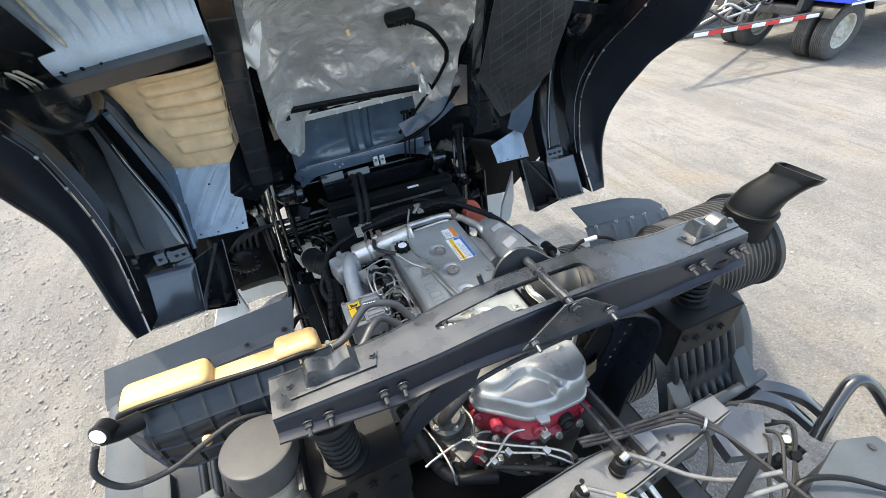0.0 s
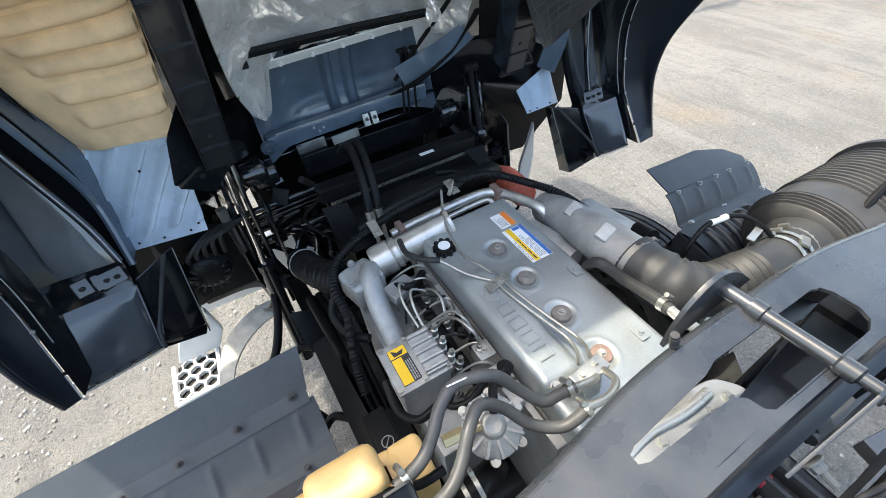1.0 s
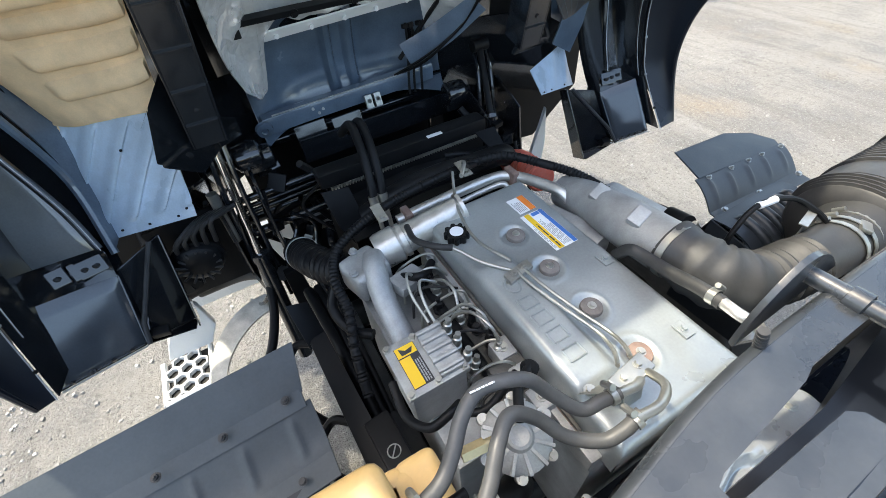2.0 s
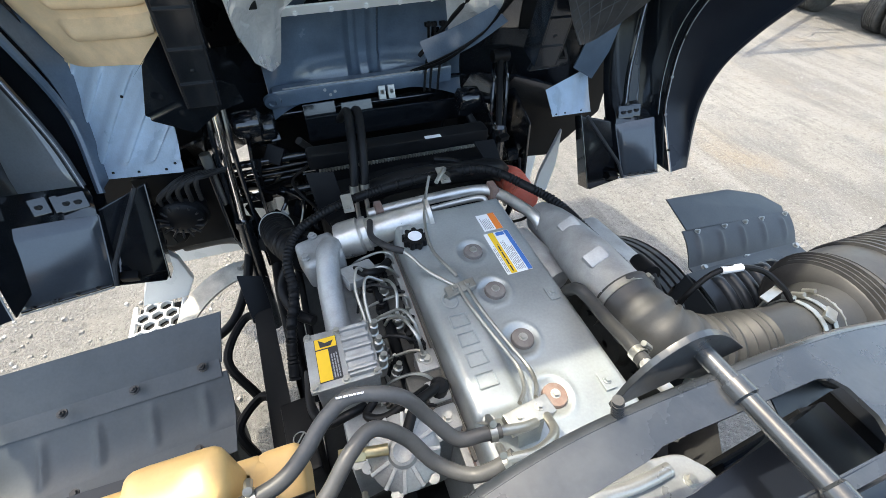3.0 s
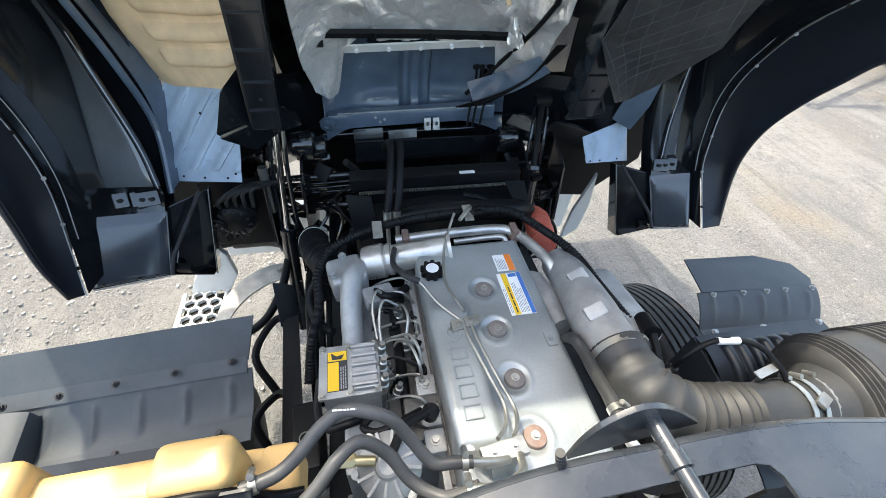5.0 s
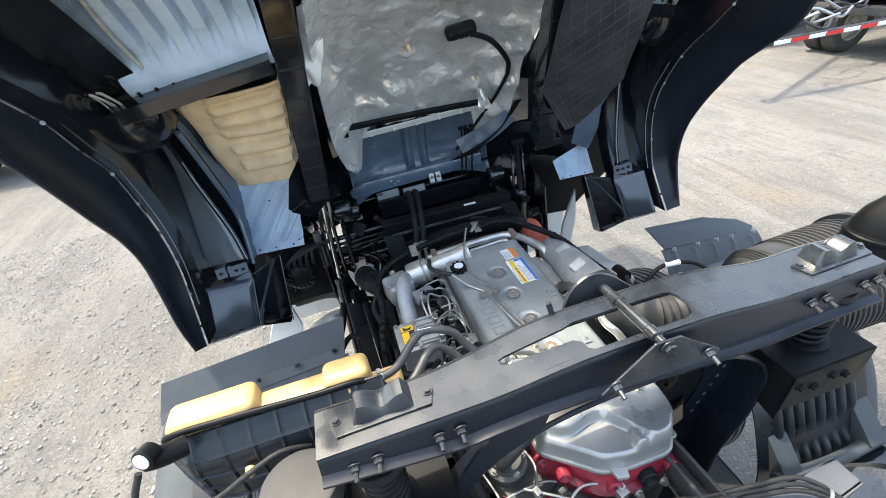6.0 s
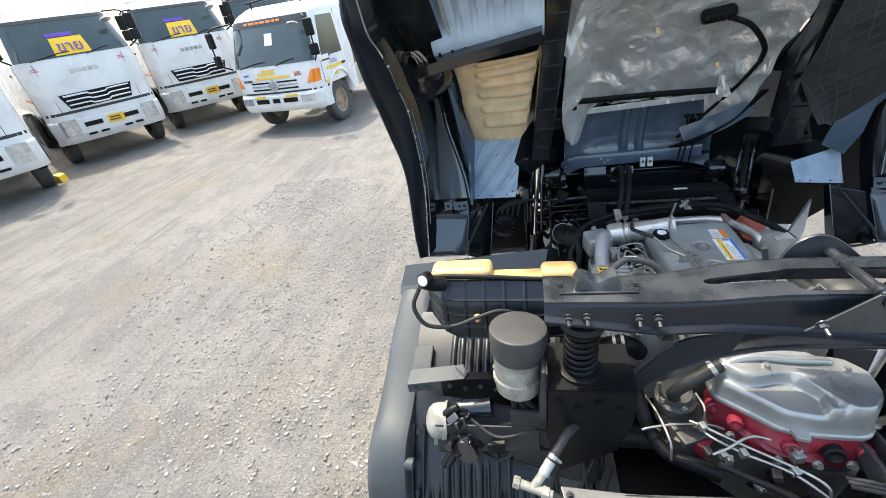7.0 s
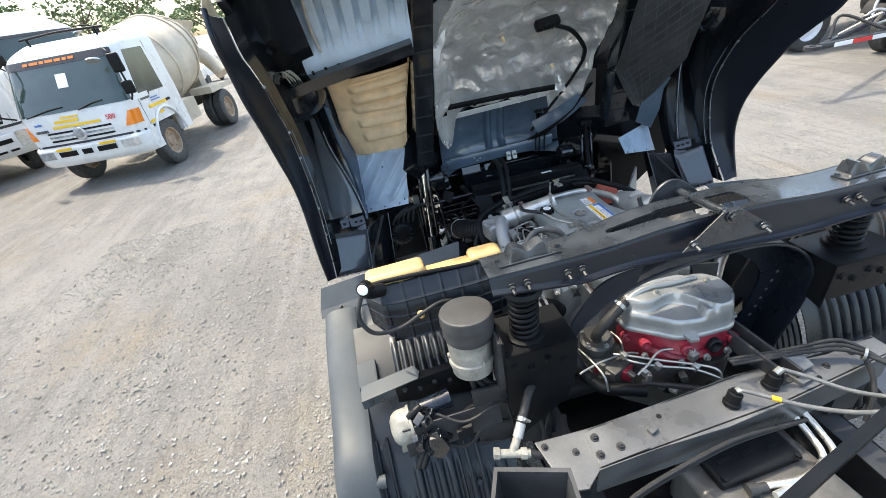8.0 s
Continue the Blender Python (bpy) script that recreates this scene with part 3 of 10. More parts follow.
        sheet(bm, lambda u, v: strip(u, v) + Vector((0, -0.008 - 0.010 * min(1, 10 * min(u, 1 - u, v, 1 - v)), 0)), 36, 12, 0.004)
        part("upper_panel", bm, STRIP, c, "glossy dark slate upper corner panel")
        for e, r in ((outer, 0.006), (inner, 0.011)):
            part("panel_bead", tube(B(), [(x, y - 0.012, z) for x, y, z in e], r, 8, 6), BLACK, c)
        # pale tube along the strip edge: sealer and drawn-in glint
        part("sealer_line", tube(B(), [(x - sx * 0.006, y - 0.024, z) for x, y, z in inner[:4]], 0.0014, 5, 6), SEALER, c)
        # open black box at the inner corner with its stay
        w0, w1 = (-0.872, -0.845) if sx < 0 else (0.842, 0.812)
        low, top = Vector((w0, 1.305, 1.075)), Vector((w1, 1.425, 1.365))
        bm = B()
        slab(bm, [q[1] + Vector((0, 0.02, 0)), top, low, q[2] + Vector((0, 0.02, -0.02))], (0, 0.006, 0.003), 0.002)
        slab(bm, [top, low, low + Vector((sx * -0.01, -0.075, 0.03)), top + Vector((sx * -0.01, -0.05, 0.03))], (sx * -0.005, 0, 0), 0.002)
        slab(bm, [q[2] + Vector((0, 0.0, -0.012)), low + Vector((0, -0.075, 0.03)), low, q[2] + Vector((0, 0.06, -0.04))], (0, 0.0, -0.005), 0.002)
        slab(bm, [q[1] + Vector((0, -0.006, 0)), q[2] + Vector((0, -0.006, 0)), q[2] + Vector((-sx * 0.004, 0.07, -0.02)), q[1] + Vector((-sx * 0.004, 0.07, 0))], (-sx * 0.006, 0, 0), 0.002)
        part("inner_box", bm, BLACK, c, "black open box at the inner corner")
        box(bm := B(), q[2].lerp(low, 0.35) + Vector((0, -0.02, 0.03)), (0.05, 0.03, 0.03), (20, 10, 0), 0.006)
        part("box_clip", bm, MATT, c)
        tube(bm := B(), [top + Vector((sx * 0.02, -0.05, 0.02)), q[1].lerp(q[2], 0.62).lerp(low, 0.12) + Vector((0, -0.03, 0)), q[2].lerp(low, 0.10) + Vector((0, -0.03, 0.01))], 0.0075, 8, smooth=False)
        part("stay_rod", bm, FRAME, c)

    # left floor: blue pressed panel, tan foam, upper blue panel
    def blue_low(u, v):
        a = Vector((-0.955, 1.452, 1.385)).lerp(Vector((-0.705, 1.352, 1.43)), u)
        b = Vector((-0.93, 1.61, 1.70)).lerp(Vector((-0.655, 1.44, 1.74)), u)
        k = ((u - v * 0.85) * 3.0) % 1 - 0.5
        rib = 0.016 * math.exp(-(k / 0.20) ** 4) * min(1, max(0, v - 0.10) * 12) * min(1, (1 - v) * 12)
        return a.lerp(b, v) + Vector((0, -rib, -rib * 0.5))
    bm = B()
    sheet(bm, blue_low, 90, 50, 0.003)
    low = part("floor_panel", bm, BLUE, c, "light blue ribbed floor panel")
    bm = B()
    for u, v in ((0.12, 0.06), (0.45, 0.05), (0.8, 0.05), (0.92, 0.1), (0.5, 0.75)):
        p = blue_low(u, v)
        cyl(bm, p + Vector((0, -0.001, 0)), p + Vector((0, -0.0045, -0.002)), 0.004, n=10)
    parts("hole_plug", bm, MATT, low)

    def tan(u, v):
        a = Vector((-0.925, 1.605, 1.70)).lerp(Vector((-0.64, 1.44, 1.745)), u)
        m = Vector((-0.985, 1.53, 1.98)).lerp(Vector((-0.60, 1.40, 1.98)), u)
        b = Vector((-0.985, 1.40, 2.14)).lerp(Vector((-0.56, 1.27, 2.19)), u)
        p = a.lerp(m, v * 2) if v < 0.5 else m.lerp(b, v * 2 - 1)
        rib = 0.0
        if 0.28 < u < 0.97 and v > 0.1:
            rib = 0.026 * max(0, math.sin((v - 0.03 * u) * 2 * math.pi * 6.5)) ** 0.35 * min(1, (u - 0.28) * 16)
        w = 0.004 * noise.noise(Vector((u * 6, v * 8, 0)))
        pil = 0.02 * (1 - (2 * min(max(u, 0), 1) - 1) ** 6)
        return p + Vector((0, -rib * 0.8 + w - pil, -rib * 0.5 - pil * 0.4))
    bm = B()
    sheet(bm, tan, 60, 130, 0.006)
    part("sound_pad", bm, TAN, c, "tan moulded foam sound pad")

    def side_wall(u, v):
        lo = [(-0.962, 1.40, 1.38), (-0.968, 1.53, 1.62), (-0.99, 1.50, 1.85), (-1.0, 1.40, 2.05), (-1.0, 1.3, 2.15)]
        hi = [(-0.95, 1.45, 1.385), (-0.93, 1.61, 1.70), (-0.985, 1.56, 1.9), (-0.985, 1.47, 2.05), (-0.985, 1.40, 2.14)]
        return rails(lo, hi)(u, v)
    bm = B()
    sheet(bm, side_wall, 24, 4, 0.004)
    tube(bm, [(-0.96, 1.385, 1.38), (-0.966, 1.5, 1.58), (-0.99, 1.48, 1.8), (-1.0, 1.38, 2.03)], 0.012, 8)
    part("floor_side", bm, SLATE, c, "slate blue folded floor side")
    bm = B()
    tube(bm, [(-0.935, 1.575, 1.60), (-0.93, 1.60, 1.68), (-0.925, 1.598, 1.705), (-0.80, 1.52, 1.715), (-0.66, 1.43, 1.735)], 0.006, 8)
    part("sealant", bm, TAN, c)

    def blue_top(sx):
        x0, x1 = (-1.02, -0.55) if sx < 0 else (1.00, 0.60)

        def f(u, v):
            p = Vector((x0 + (x1 - x0) * u, 1.25 - 0.58 * v - 0.1 * u * (1 - v), 2.225 + 0.56 * v + 0.05 * u))
            rib = 0.024 * max(0, math.cos(u * 2 * math.pi * 7)) ** 0.45 * min(1, max(0, v - 0.12) * 10)
            step = -0.03 * (1 - min(1, max(0, (v - 0.07)) * 12))
            return p + Vector((0, rib + step, rib + step))
        return f
    for sx in (-1, 1):
        bm = B()
        f = blue_top(sx)
        sheet(bm, f, 84, 24, 0.003)
        up = part("rear_floor_panel", bm, BLUE, c, "light blue ribbed rear floor panel")
        bm = B()
        for k in range(8):
            p = f(0.06 + 0.125 * k, 0.035)
            bolt(bm, p, (0, -0.75, -0.65), 0.006, 0.004)
        parts("floor_bolt", bm, MATT, up)
        bm = B()
        x = -0.93 if sx < 0 else 0.9
        tube(bm, [(x, 1.17, 2.27), (x - 0.01, 1.05, 2.40), (x + 0.01, 0.85, 2.60)], 0.006, 7)
        part("sealant", bm, BEIGE, up)
        # cross rail below it
        bm = B()
        xa, xb = (-1.15, -0.56) if sx < 0 else (1.1, 0.6)
        slab(bm, [(xa, 1.20, 2.115), (xb, 1.08, 2.215), (xb, 1.05, 2.262), (xa, 1.18, 2.165)], (0, 0.05, 0.02), 0.004)
        slab(bm, [(xa, 1.26, 2.175), (xb, 1.13, 2.255), (xb, 1.10, 2.27), (xa, 1.22, 2.205)], (0, 0.03, 0.02), 0.003)
        part("cross_rail", bm, BLACK, c, "black folded cross rail")
        # pad and loom at the outer rear corner
        bm = B()
        xo = -1.18 if sx < 0 else 1.12
        sheet(bm, lambda u, v: (xo + sx * 0.005 - sx * 0.185 * u, 1.185 - 0.50 * v + 0.03 * u, 2.235 + 0.48 * v + 0.012 * math.sin(u * 9) + 0.006 * math.sin(v * 40)), 16, 40, 0.01)
        cyl(bm, (xo - sx * 0.04, 1.12, 2.33), (xo - sx * 0.04, 1.09, 2.30), 0.016, n=14)
        part("corner_pad", bm, MATT, c, "black rubber corner pad")
        bm = B()
        for k in range(5):
            rng = random.Random(k + 20 * sx)
            x = xo - sx * (0.03 + 0.012 * k)
            part("wiring", tube(B(), [(x, 1.24, 2.20), (x - sx * 0.02, 1.17 + rng.uniform(-.03, .03), 2.24), (x - sx * 0.05, 1.2 + rng.uniform(-.04, .02), 2.19), (x - sx * 0.03, 1.26, 2.14)], 0.0035, 6), BEIGE, c, "taped grey wiring")

    # engine tunnel: foil, recessed panel
    def tunnel(u, v):
        s = 2 * u - 1
        line = curve_at([(0, 1.72, 1.72), (0, 1.58, 1.96), (0, 1.40, 2.22), (0, 1.18, 2.36), (0, 0.92, 2.45)])(v)
        k = min(max((abs(s) - 0.70) / 0.12, 0), 1)
        line = line + Vector((0, 0.03, -0.10)) * k * k * (3 - 2 * k) * (1 - v) ** 3 + Vector((0, -0.05, 0.09)) * max(0, abs(s) - 0.9) * 10 * (1 - v) ** 6
        half = 0.455 - 0.05 * (1 - v) ** 8 + 0.01 * v - 0.06 * v * (s < 0)
        depth = 0.20 * abs(s) ** 4
        line = line + Vector((0, -0.050, 0.085)) * (1 - k) * (1 - v) ** 4
        w = 0.032 * noise.noise(Vector((u * 4, v * 5, 1.0))) + 0.042 * abs(noise.noise(Vector((u * 6.5, v * 7.5, 4.0)))) + 0.006 * abs(noise.noise(Vector((u * 21 + v * 9, v * 17, 2.0))))
        return Vector((-0.015 + s * half, line.y - depth * 0.7 + w * 0.8, line.z - depth * 0.25 + w * 0.6))
    bm = B()
    sheet(bm, tunnel, 110, 110, 0.004)
    foil = part("heat_shield", bm, FOIL, c, "crinkled silver foil heat shield", sharp=80)
    bm = B()
    tube(bm, [(-0.385, 1.575, 1.855), (0.0, 1.585, 1.85), (0.375, 1.60, 1.835)], 0.017, 6)
    box(bm, (-0.385, 1.57, 1.84), (0.03, 0.03, 0.05), (0, 0, 0), 0.005)
    for k in range(3):
        bolt(bm, (-0.2 + 0.2 * k, 1.567, 1.848), (0, -0.8, -0.3), 0.01, 0.006)
    part("retaining_bar", bm, MATT, foil, "black retaining bar")
    bm = B()
    box(bm, (0.16, 1.36, 2.205), (0.13, 0.045, 0.055), (-40, -6, 0), 0.02, 3)
    for k in range(4):
        box(bm, (0.125 + 0.02 * k, 1.332, 2.195), (0.006, 0.01, 0.04), (-40, -20, 0), 0.002)
    tube(bm, [(0.2, 1.35, 2.19), (0.28, 1.33, 2.15), (0.36, 1.36, 2.06), (0.385, 1.42, 1.99)], 0.011, 8)
    tube(bm, [(0.385, 1.42, 1.99), (0.37, 1.55, 1.86), (0.30, 1.68, 1.70), (0.2, 1.74, 1.56)], 0.009, 8)
    part("shift_boot", bm, MATT, foil, "black rubber boot and cable")
    bm = B()
    for x, y, z in ((-0.05, 1.42, 2.16), (0.25, 1.50, 1.97)):
        lathe(bm, (x, y, z), (0, -0.8, -0.6), [(-0.02, 0.009), (0.004, 0.008), (0.007, 0.003)], 12)
    parts("foil_clip", bm, TAN, foil, "tan foil clip")
    bm = B()
    sheet(bm, lambda u, v: Vector((0.27 + 0.07 * u * (0.35 + 0.65 * v), 1.52 - 0.03 * math.sin(u * 3.1) + 0.02 * noise.noise(Vector((u * 4, v * 4, 9))), 1.93 - 0.10 * v)), 10, 12, 0.002)
    part("foil_flap", bm, FOIL, foil, sharp=80)

    def recess(u, v):
        s = 2 * u - 1
        ease = math.sin(min(1, max(0, v) / 0.85) * math.pi / 2)
        rib = 0.030 * (math.exp(-((u - 0.455) / 0.024) ** 4) + math.exp(-((u - 0.57) / 0.024) ** 4)) * min(1, v * 5) * min(1, (1 - v) * 8)
        bowl = 0.16 * abs(s) ** 3.5 + 0.09 * max(0, 1 - v * 3) ** 2
        return Vector((-0.015 + s * 0.40, 1.95 - 0.12 * v - bowl - rib - 0.20 * max(0, v - 0.8) ** 1.5, 1.385 + 0.40 * (0.5 * v + 0.5 * ease)))
    bm = B()
    sheet(bm, recess, 110, 40, 0.003)
    part("tunnel_panel", bm, SLATE, c, "slate blue pressed tunnel panel")
    for x in (0.225, 0.250, 0.285):
        rod = part("linkage_rod", tube(B(), [(x, 1.70 - 0.2 * (x - 0.22), 1.70), (x + 0.004, 1.71, 1.60), (x - 0.012, 1.70, 1.50), (x - 0.02, 1.69, 1.43)], 0.0055, 8), MATT, c, "thin black linkage rod")
        part("rod_joint", box(B(), (x - 0.004, 1.70, 1.69), (0.024, 0.018, 0.016), (0, 0, 10), 0.004), MATT, rod)
    bm = B()
    slab(bm, [(-0.34, 1.665, 1.758), (0.31, 1.675, 1.778), (0.31, 1.645, 1.812), (-0.34, 1.635, 1.792)], (0, 0.01, 0.004), 0.003)
    for k in range(5):
        cyl(bm, (-0.26 + 0.12 * k, 1.66, 1.776 + 0.004 * k), (-0.26 + 0.12 * k, 1.646, 1.772 + 0.004 * k), 0.008, n=10)
    part("flange", bm, SIGN_W, c, "pale scraped flange edge")
    bm = B()
    prof = [(0, 0.0, 0.038), (0, -0.018, 0.034), (0, -0.026, 0.012), (0, -0.022, -0.028), (0, 0.0, -0.036), (0, 0.03, -0.03), (0, 0.03, 0.036)]
    skin(bm, [[Vector((x, y, z)) + Vector(o) for o in prof] for x, y, z in ((-0.40, 1.745, 1.450), (-0.2, 1.77, 1.447), (0.05, 1.785, 1.447), (0.20, 1.78, 1.455), (0.33, 1.73, 1.485))])
    lathe(bm, (-0.405, 1.71, 1.458), (0, -1, -0.2), [(0, 0.034), (0.012, 0.03), (0.016, 0.014), (0.010, 0.010)], 20)
    cb = part("cross_beam", bm, SLATE, c, "slate blue pressed cross beam")
    bm = B()
    part("sealer_line", tube(B(), [(-0.36, 1.735, 1.488), (-0.1, 1.757, 1.485), (0.18, 1.757, 1.492)], 0.003, 6), SEALER, cb)
    for x, z in ((-0.20, 1.462), (-0.16, 1.452), (-0.18, 1.440)):
        part("weld_dot", cyl(B(), (x, 1.748, z), (x, 1.742, z), 0.006, n=10), SEALER, cb)
    for x in (0.03, 0.07):
        box(bm, (x, 1.73, 1.43), (0.03, 0.02, 0.055), (-20, 0, 0), 0.003)
        cyl(bm, (x, 1.72, 1.44), (x, 1.71, 1.437), 0.007, n=8)
    parts("tube_clip", bm, ZINC, cb)
    bm = B()
    for x0, y0 in ((-0.30, 1.72), (-0.15, 1.70)):
        slab(bm, [(x0, y0, 1.42), (x0 + 0.13, y0 + 0.02, 1.415), (x0 + 0.13, y0 - 0.01, 1.34), (x0, y0 - 0.03, 1.34)], (0, 0.006, 0), 0.002)
    parts("mount_plate", bm, BLACK, c)

    bm = B()
    sheet(bm, lambda u, v: Vector((-0.475 + 0.035 * v + (0.045 + 0.05 * v) * u, 1.23 - 0.09 * v + 0.03 * u + 0.010 * math.sin(v * 17 + u * 4), 2.13 + 0.26 * v + 0.008 * math.sin(v * 11 + u * 7))), 10, 24, 0.002)
    part("plastic_film", bm, pbr("white_film", (0.86, 0.87, 0.88), 0.18, var=0.06, scale=9, bump=0.1, coat=0.5), c, "loose white plastic film", sharp=70)
    # added black sheet that darkens the gap below the tunnel panel
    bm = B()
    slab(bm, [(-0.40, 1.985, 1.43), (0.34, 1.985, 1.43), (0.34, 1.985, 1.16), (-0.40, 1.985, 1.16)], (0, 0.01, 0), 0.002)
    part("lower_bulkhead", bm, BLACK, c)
    # left and right long rails
    for sx, x in ((-1, -0.515), (1, 0.485)):
        lo, hi = Vector((x + sx * 0.055, 1.33, 1.64)), Vector((x - sx * 0.035, 1.03, 2.50))
        d = (hi - lo).normalized()
        nrm = Vector((0, -d.z, d.y)) * 1.0
        if nrm.y > 0:
            nrm = -nrm
        bm = B()
        w = 0.04
        for k in (-1, 1):
            slab(bm, [lo + Vector((k * w, 0, 0)), hi + Vector((k * w, 0, 0)), hi + Vector((k * w, 0, 0)) - nrm * 0.07, lo + Vector((k * w, 0, 0)) - nrm * 0.10], (k * 0.006, 0, 0), 0.002)
        slab(bm, [lo + Vector((-w, 0, 0)), lo + Vector((w, 0, 0)), hi + Vector((w, 0, 0)), hi + Vector((-w, 0, 0))], -nrm * 0.006, 0.002)
        rail = part("floor_rail", bm, BLACK, c, "black ribbed floor rail")
        for k in range(9):
            bm = B()
            p = lo + d * (0.08 + 0.105 * k)
            slab(bm, [p + Vector((-w, 0, 0)), p + Vector((w, 0, 0)), p + Vector((w, 0, 0)) + d * 0.006, p + Vector((-w, 0, 0)) + d * 0.006], nrm * 0.006, 0.001)
            if k % 3 == 0:
                cyl(bm, p + d * 0.04, p + d * 0.04 + nrm * 0.005, 0.007, n=10)
            part("rail_rib", bm, BLACK, rail)
    bm = B()
    slab(bm, [(-0.59, 1.38, 1.85), (-0.66, 1.27, 1.79), (-0.70, 1.25, 1.67), (-0.63, 1.33, 1.575), (-0.56, 1.42, 1.60)], (0.012, 0.02, 0.01), 0.004)
    slab(bm, [(-0.69, 1.25, 1.67), (-0.62, 1.34, 1.575), (-0.54, 1.50, 1.57), (-0.52, 1.46, 1.66)], (0, -0.006, -0.012), 0.003)
    slab(bm, [(-0.60, 1.30, 1.76), (-0.49, 1.42, 1.66), (-0.49, 1.52, 1.56), (-0.58, 1.44, 1.57)], (0.008, -0.01, 0), 0.003)
    for p in ((-0.655, 1.29, 1.70), (-0.63, 1.33, 1.63), (-0.56, 1.42, 1.59)):
        bolt(bm, p, (-0.6, -0.8, 0), 0.007, 0.005)
    part("rail_gusset", bm, BLACK, c, "black folded rail gusset")
    # quilted black mat over the other rail

    def mat(u, v):
        a = Vector((0.36, 0.85, 2.40)).lerp(Vector((0.62, 0.80, 2.38)), u)
        b = Vector((0.41, 1.15, 1.965)).lerp(Vector((0.70, 1.02, 1.985)), u)
        e = Vector((0.56, 1.20, 1.755)).lerp(Vector((0.655, 1.24, 1.765)), u)
        p = a.lerp(b, v / 0.6) if v < 0.6 else b.lerp(e, (v - 0.6) / 0.4)
        return p + Vector((0, 0.008 * math.sin(v * 9 + u * 3), 0))
    bm = B()
    sheet(bm, mat, 60, 80, 0.005)
    quilt = part("quilted_mat", bm, FRAME, c, "black quilted insulating mat")
    for k in range(-4, 12):
        for slope in (0, 1):
            line = []
            for j in range(31):
                v = j / 30
                u = (0.16 * k + 0.55 * v) if slope else (0.11 * k * 2 - 3.2 * v + 0.6)
                if 0.01 <= u <= 0.99:
                    line.append(mat(u, v) + Vector((0, -0.004, -0.001)))
            if len(line) > 2:
                part("stitching", tube(B(), line, 0.0019, 5, smooth=False), GUARD, quilt)
    bm = B()
    quad = [Vector(v) for v in ((0.634, 1.430, 1.500), (0.629, 1.337, 1.432), (0.905, 1.446, 1.360), (0.878, 1.522, 1.525))]

    def flap(u, v):
        rib = 0.008 * max(0, math.cos((u - 0.25 * v) * 2 * math.pi * 2.6)) ** 0.6 * (0.12 < v < 0.98)
        return quad[1].lerp(quad[2], u).lerp(quad[0].lerp(quad[3], u), v) + Vector((0, -rib, -rib * 0.5))
    sheet(bm, flap, 40, 20, 0.003)
    fp = part("floor_flap", bm, BLUE, c, "light blue floor flap")
    for u in (0.08, 0.30, 0.72):
        hp = flap(u, 0.08)
        part("hole_plug", cyl(B(), hp + Vector((0, -0.001, 0)), hp + Vector((0, -0.0045, -0.002)), 0.004, n=10), MATT, fp)
    bm = B()
    slab(bm, [(0.87, 1.50, 1.60), (0.76, 1.48, 1.66), (0.70, 1.42, 1.74), (0.80, 1.36, 1.83), (0.92, 1.40, 1.80)], (0, 0.006, 0.004), 0.002)
    slab(bm, [(0.74, 1.43, 1.575), (0.86, 1.45, 1.51), (0.90, 1.44, 1.62), (0.87, 1.38, 1.80), (0.72, 1.36, 1.72)], (0, 0.006, 0.004), 0.002)
    part("floor_fold", bm, SLATE, c, "slate blue folded floor edge")
    bm = B()
    o = [(0.50, 1.335, 1.77), (0.575, 1.335, 1.755), (0.63, 1.34, 1.655), (0.51, 1.35, 1.66)]
    for a, b in zip(o, o[1:] + o[:1]):
        tube(bm, [a, b], 0.009, 6, smooth=False)
    slab(bm, [(0.51, 1.35, 1.66), (0.63, 1.34, 1.655), (0.66, 1.36, 1.62), (0.50, 1.37, 1.61)], (0, 0.02, 0), 0.003)
    parts("bracket_frame", bm, BLACK, c)
    # right fold beside the tunnel
    bm = B()
    sheet(bm, rails([(0.19, 1.70, 1.63), (0.30, 1.62, 1.70), (0.40, 1.50, 1.80)], [(0.22, 1.665, 1.545), (0.35, 1.575, 1.635), (0.44, 1.465, 1.755)]), 14, 6, 0.004)
    part("tunnel_side", bm, SLATE, c, "slate blue tunnel side")
    bm = B()
    for k in range(6):
        rng = random.Random(k)
        part("wiring", tube(B(), [(0.425 + 0.006 * k, 1.43, 1.86), (0.375 + 0.006 * k, 1.525, 1.70 + 0.006 * k), (0.26 + 0.006 * k, 1.615, 1.59 + rng.uniform(-0.008, 0.008)), (0.15 + 0.012 * k, 1.70, 1.52)], 0.0038, 6), MATT, c, "black wiring loom")
    # plain upper shell: dash bulkhead, back wall, roof and doors, away from the walk
    bm = B()
    d, up = Vector((0, -0.74, 0.67)), Vector((0, 0.67, 0.74))
    f0 = Vector((0, 2.0, 1.45))
    r0 = Vector((0, 0.76, 2.50))
    for a, b, th in ((r0, r0 + up * 1.75, d * 0.04), (r0 + up * 1.75, f0 + up * 1.75 - d * 0.1, up * 0.04), (f0 - d * 0.1, f0 + up * 1.75 - d * 0.1, -d * 0.04)):
        slab(bm, [a + Vector((-1.15, 0, 0)), a + Vector((1.10, 0, 0)), b + Vector((1.10, 0, 0)), b + Vector((-1.15, 0, 0))], th, 0.01)
    for x in (-1.17, 1.10):
        slab(bm, [Vector((x, 1.1, 2.28)), r0 + Vector((x, 0, 0)), r0 + up * 1.75 + Vector((x, 0, 0)), f0 + up * 1.75 + Vector((x, 0, 0)), f0 + Vector((x, 0, 0)), Vector((x, 1.5, 1.95))], (0.03, 0, 0), 0.005)
    part("cab_shell", bm, NAVY, c, "dark navy cab shell")
    # added black sheets behind the floor, to keep its gaps dark
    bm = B()
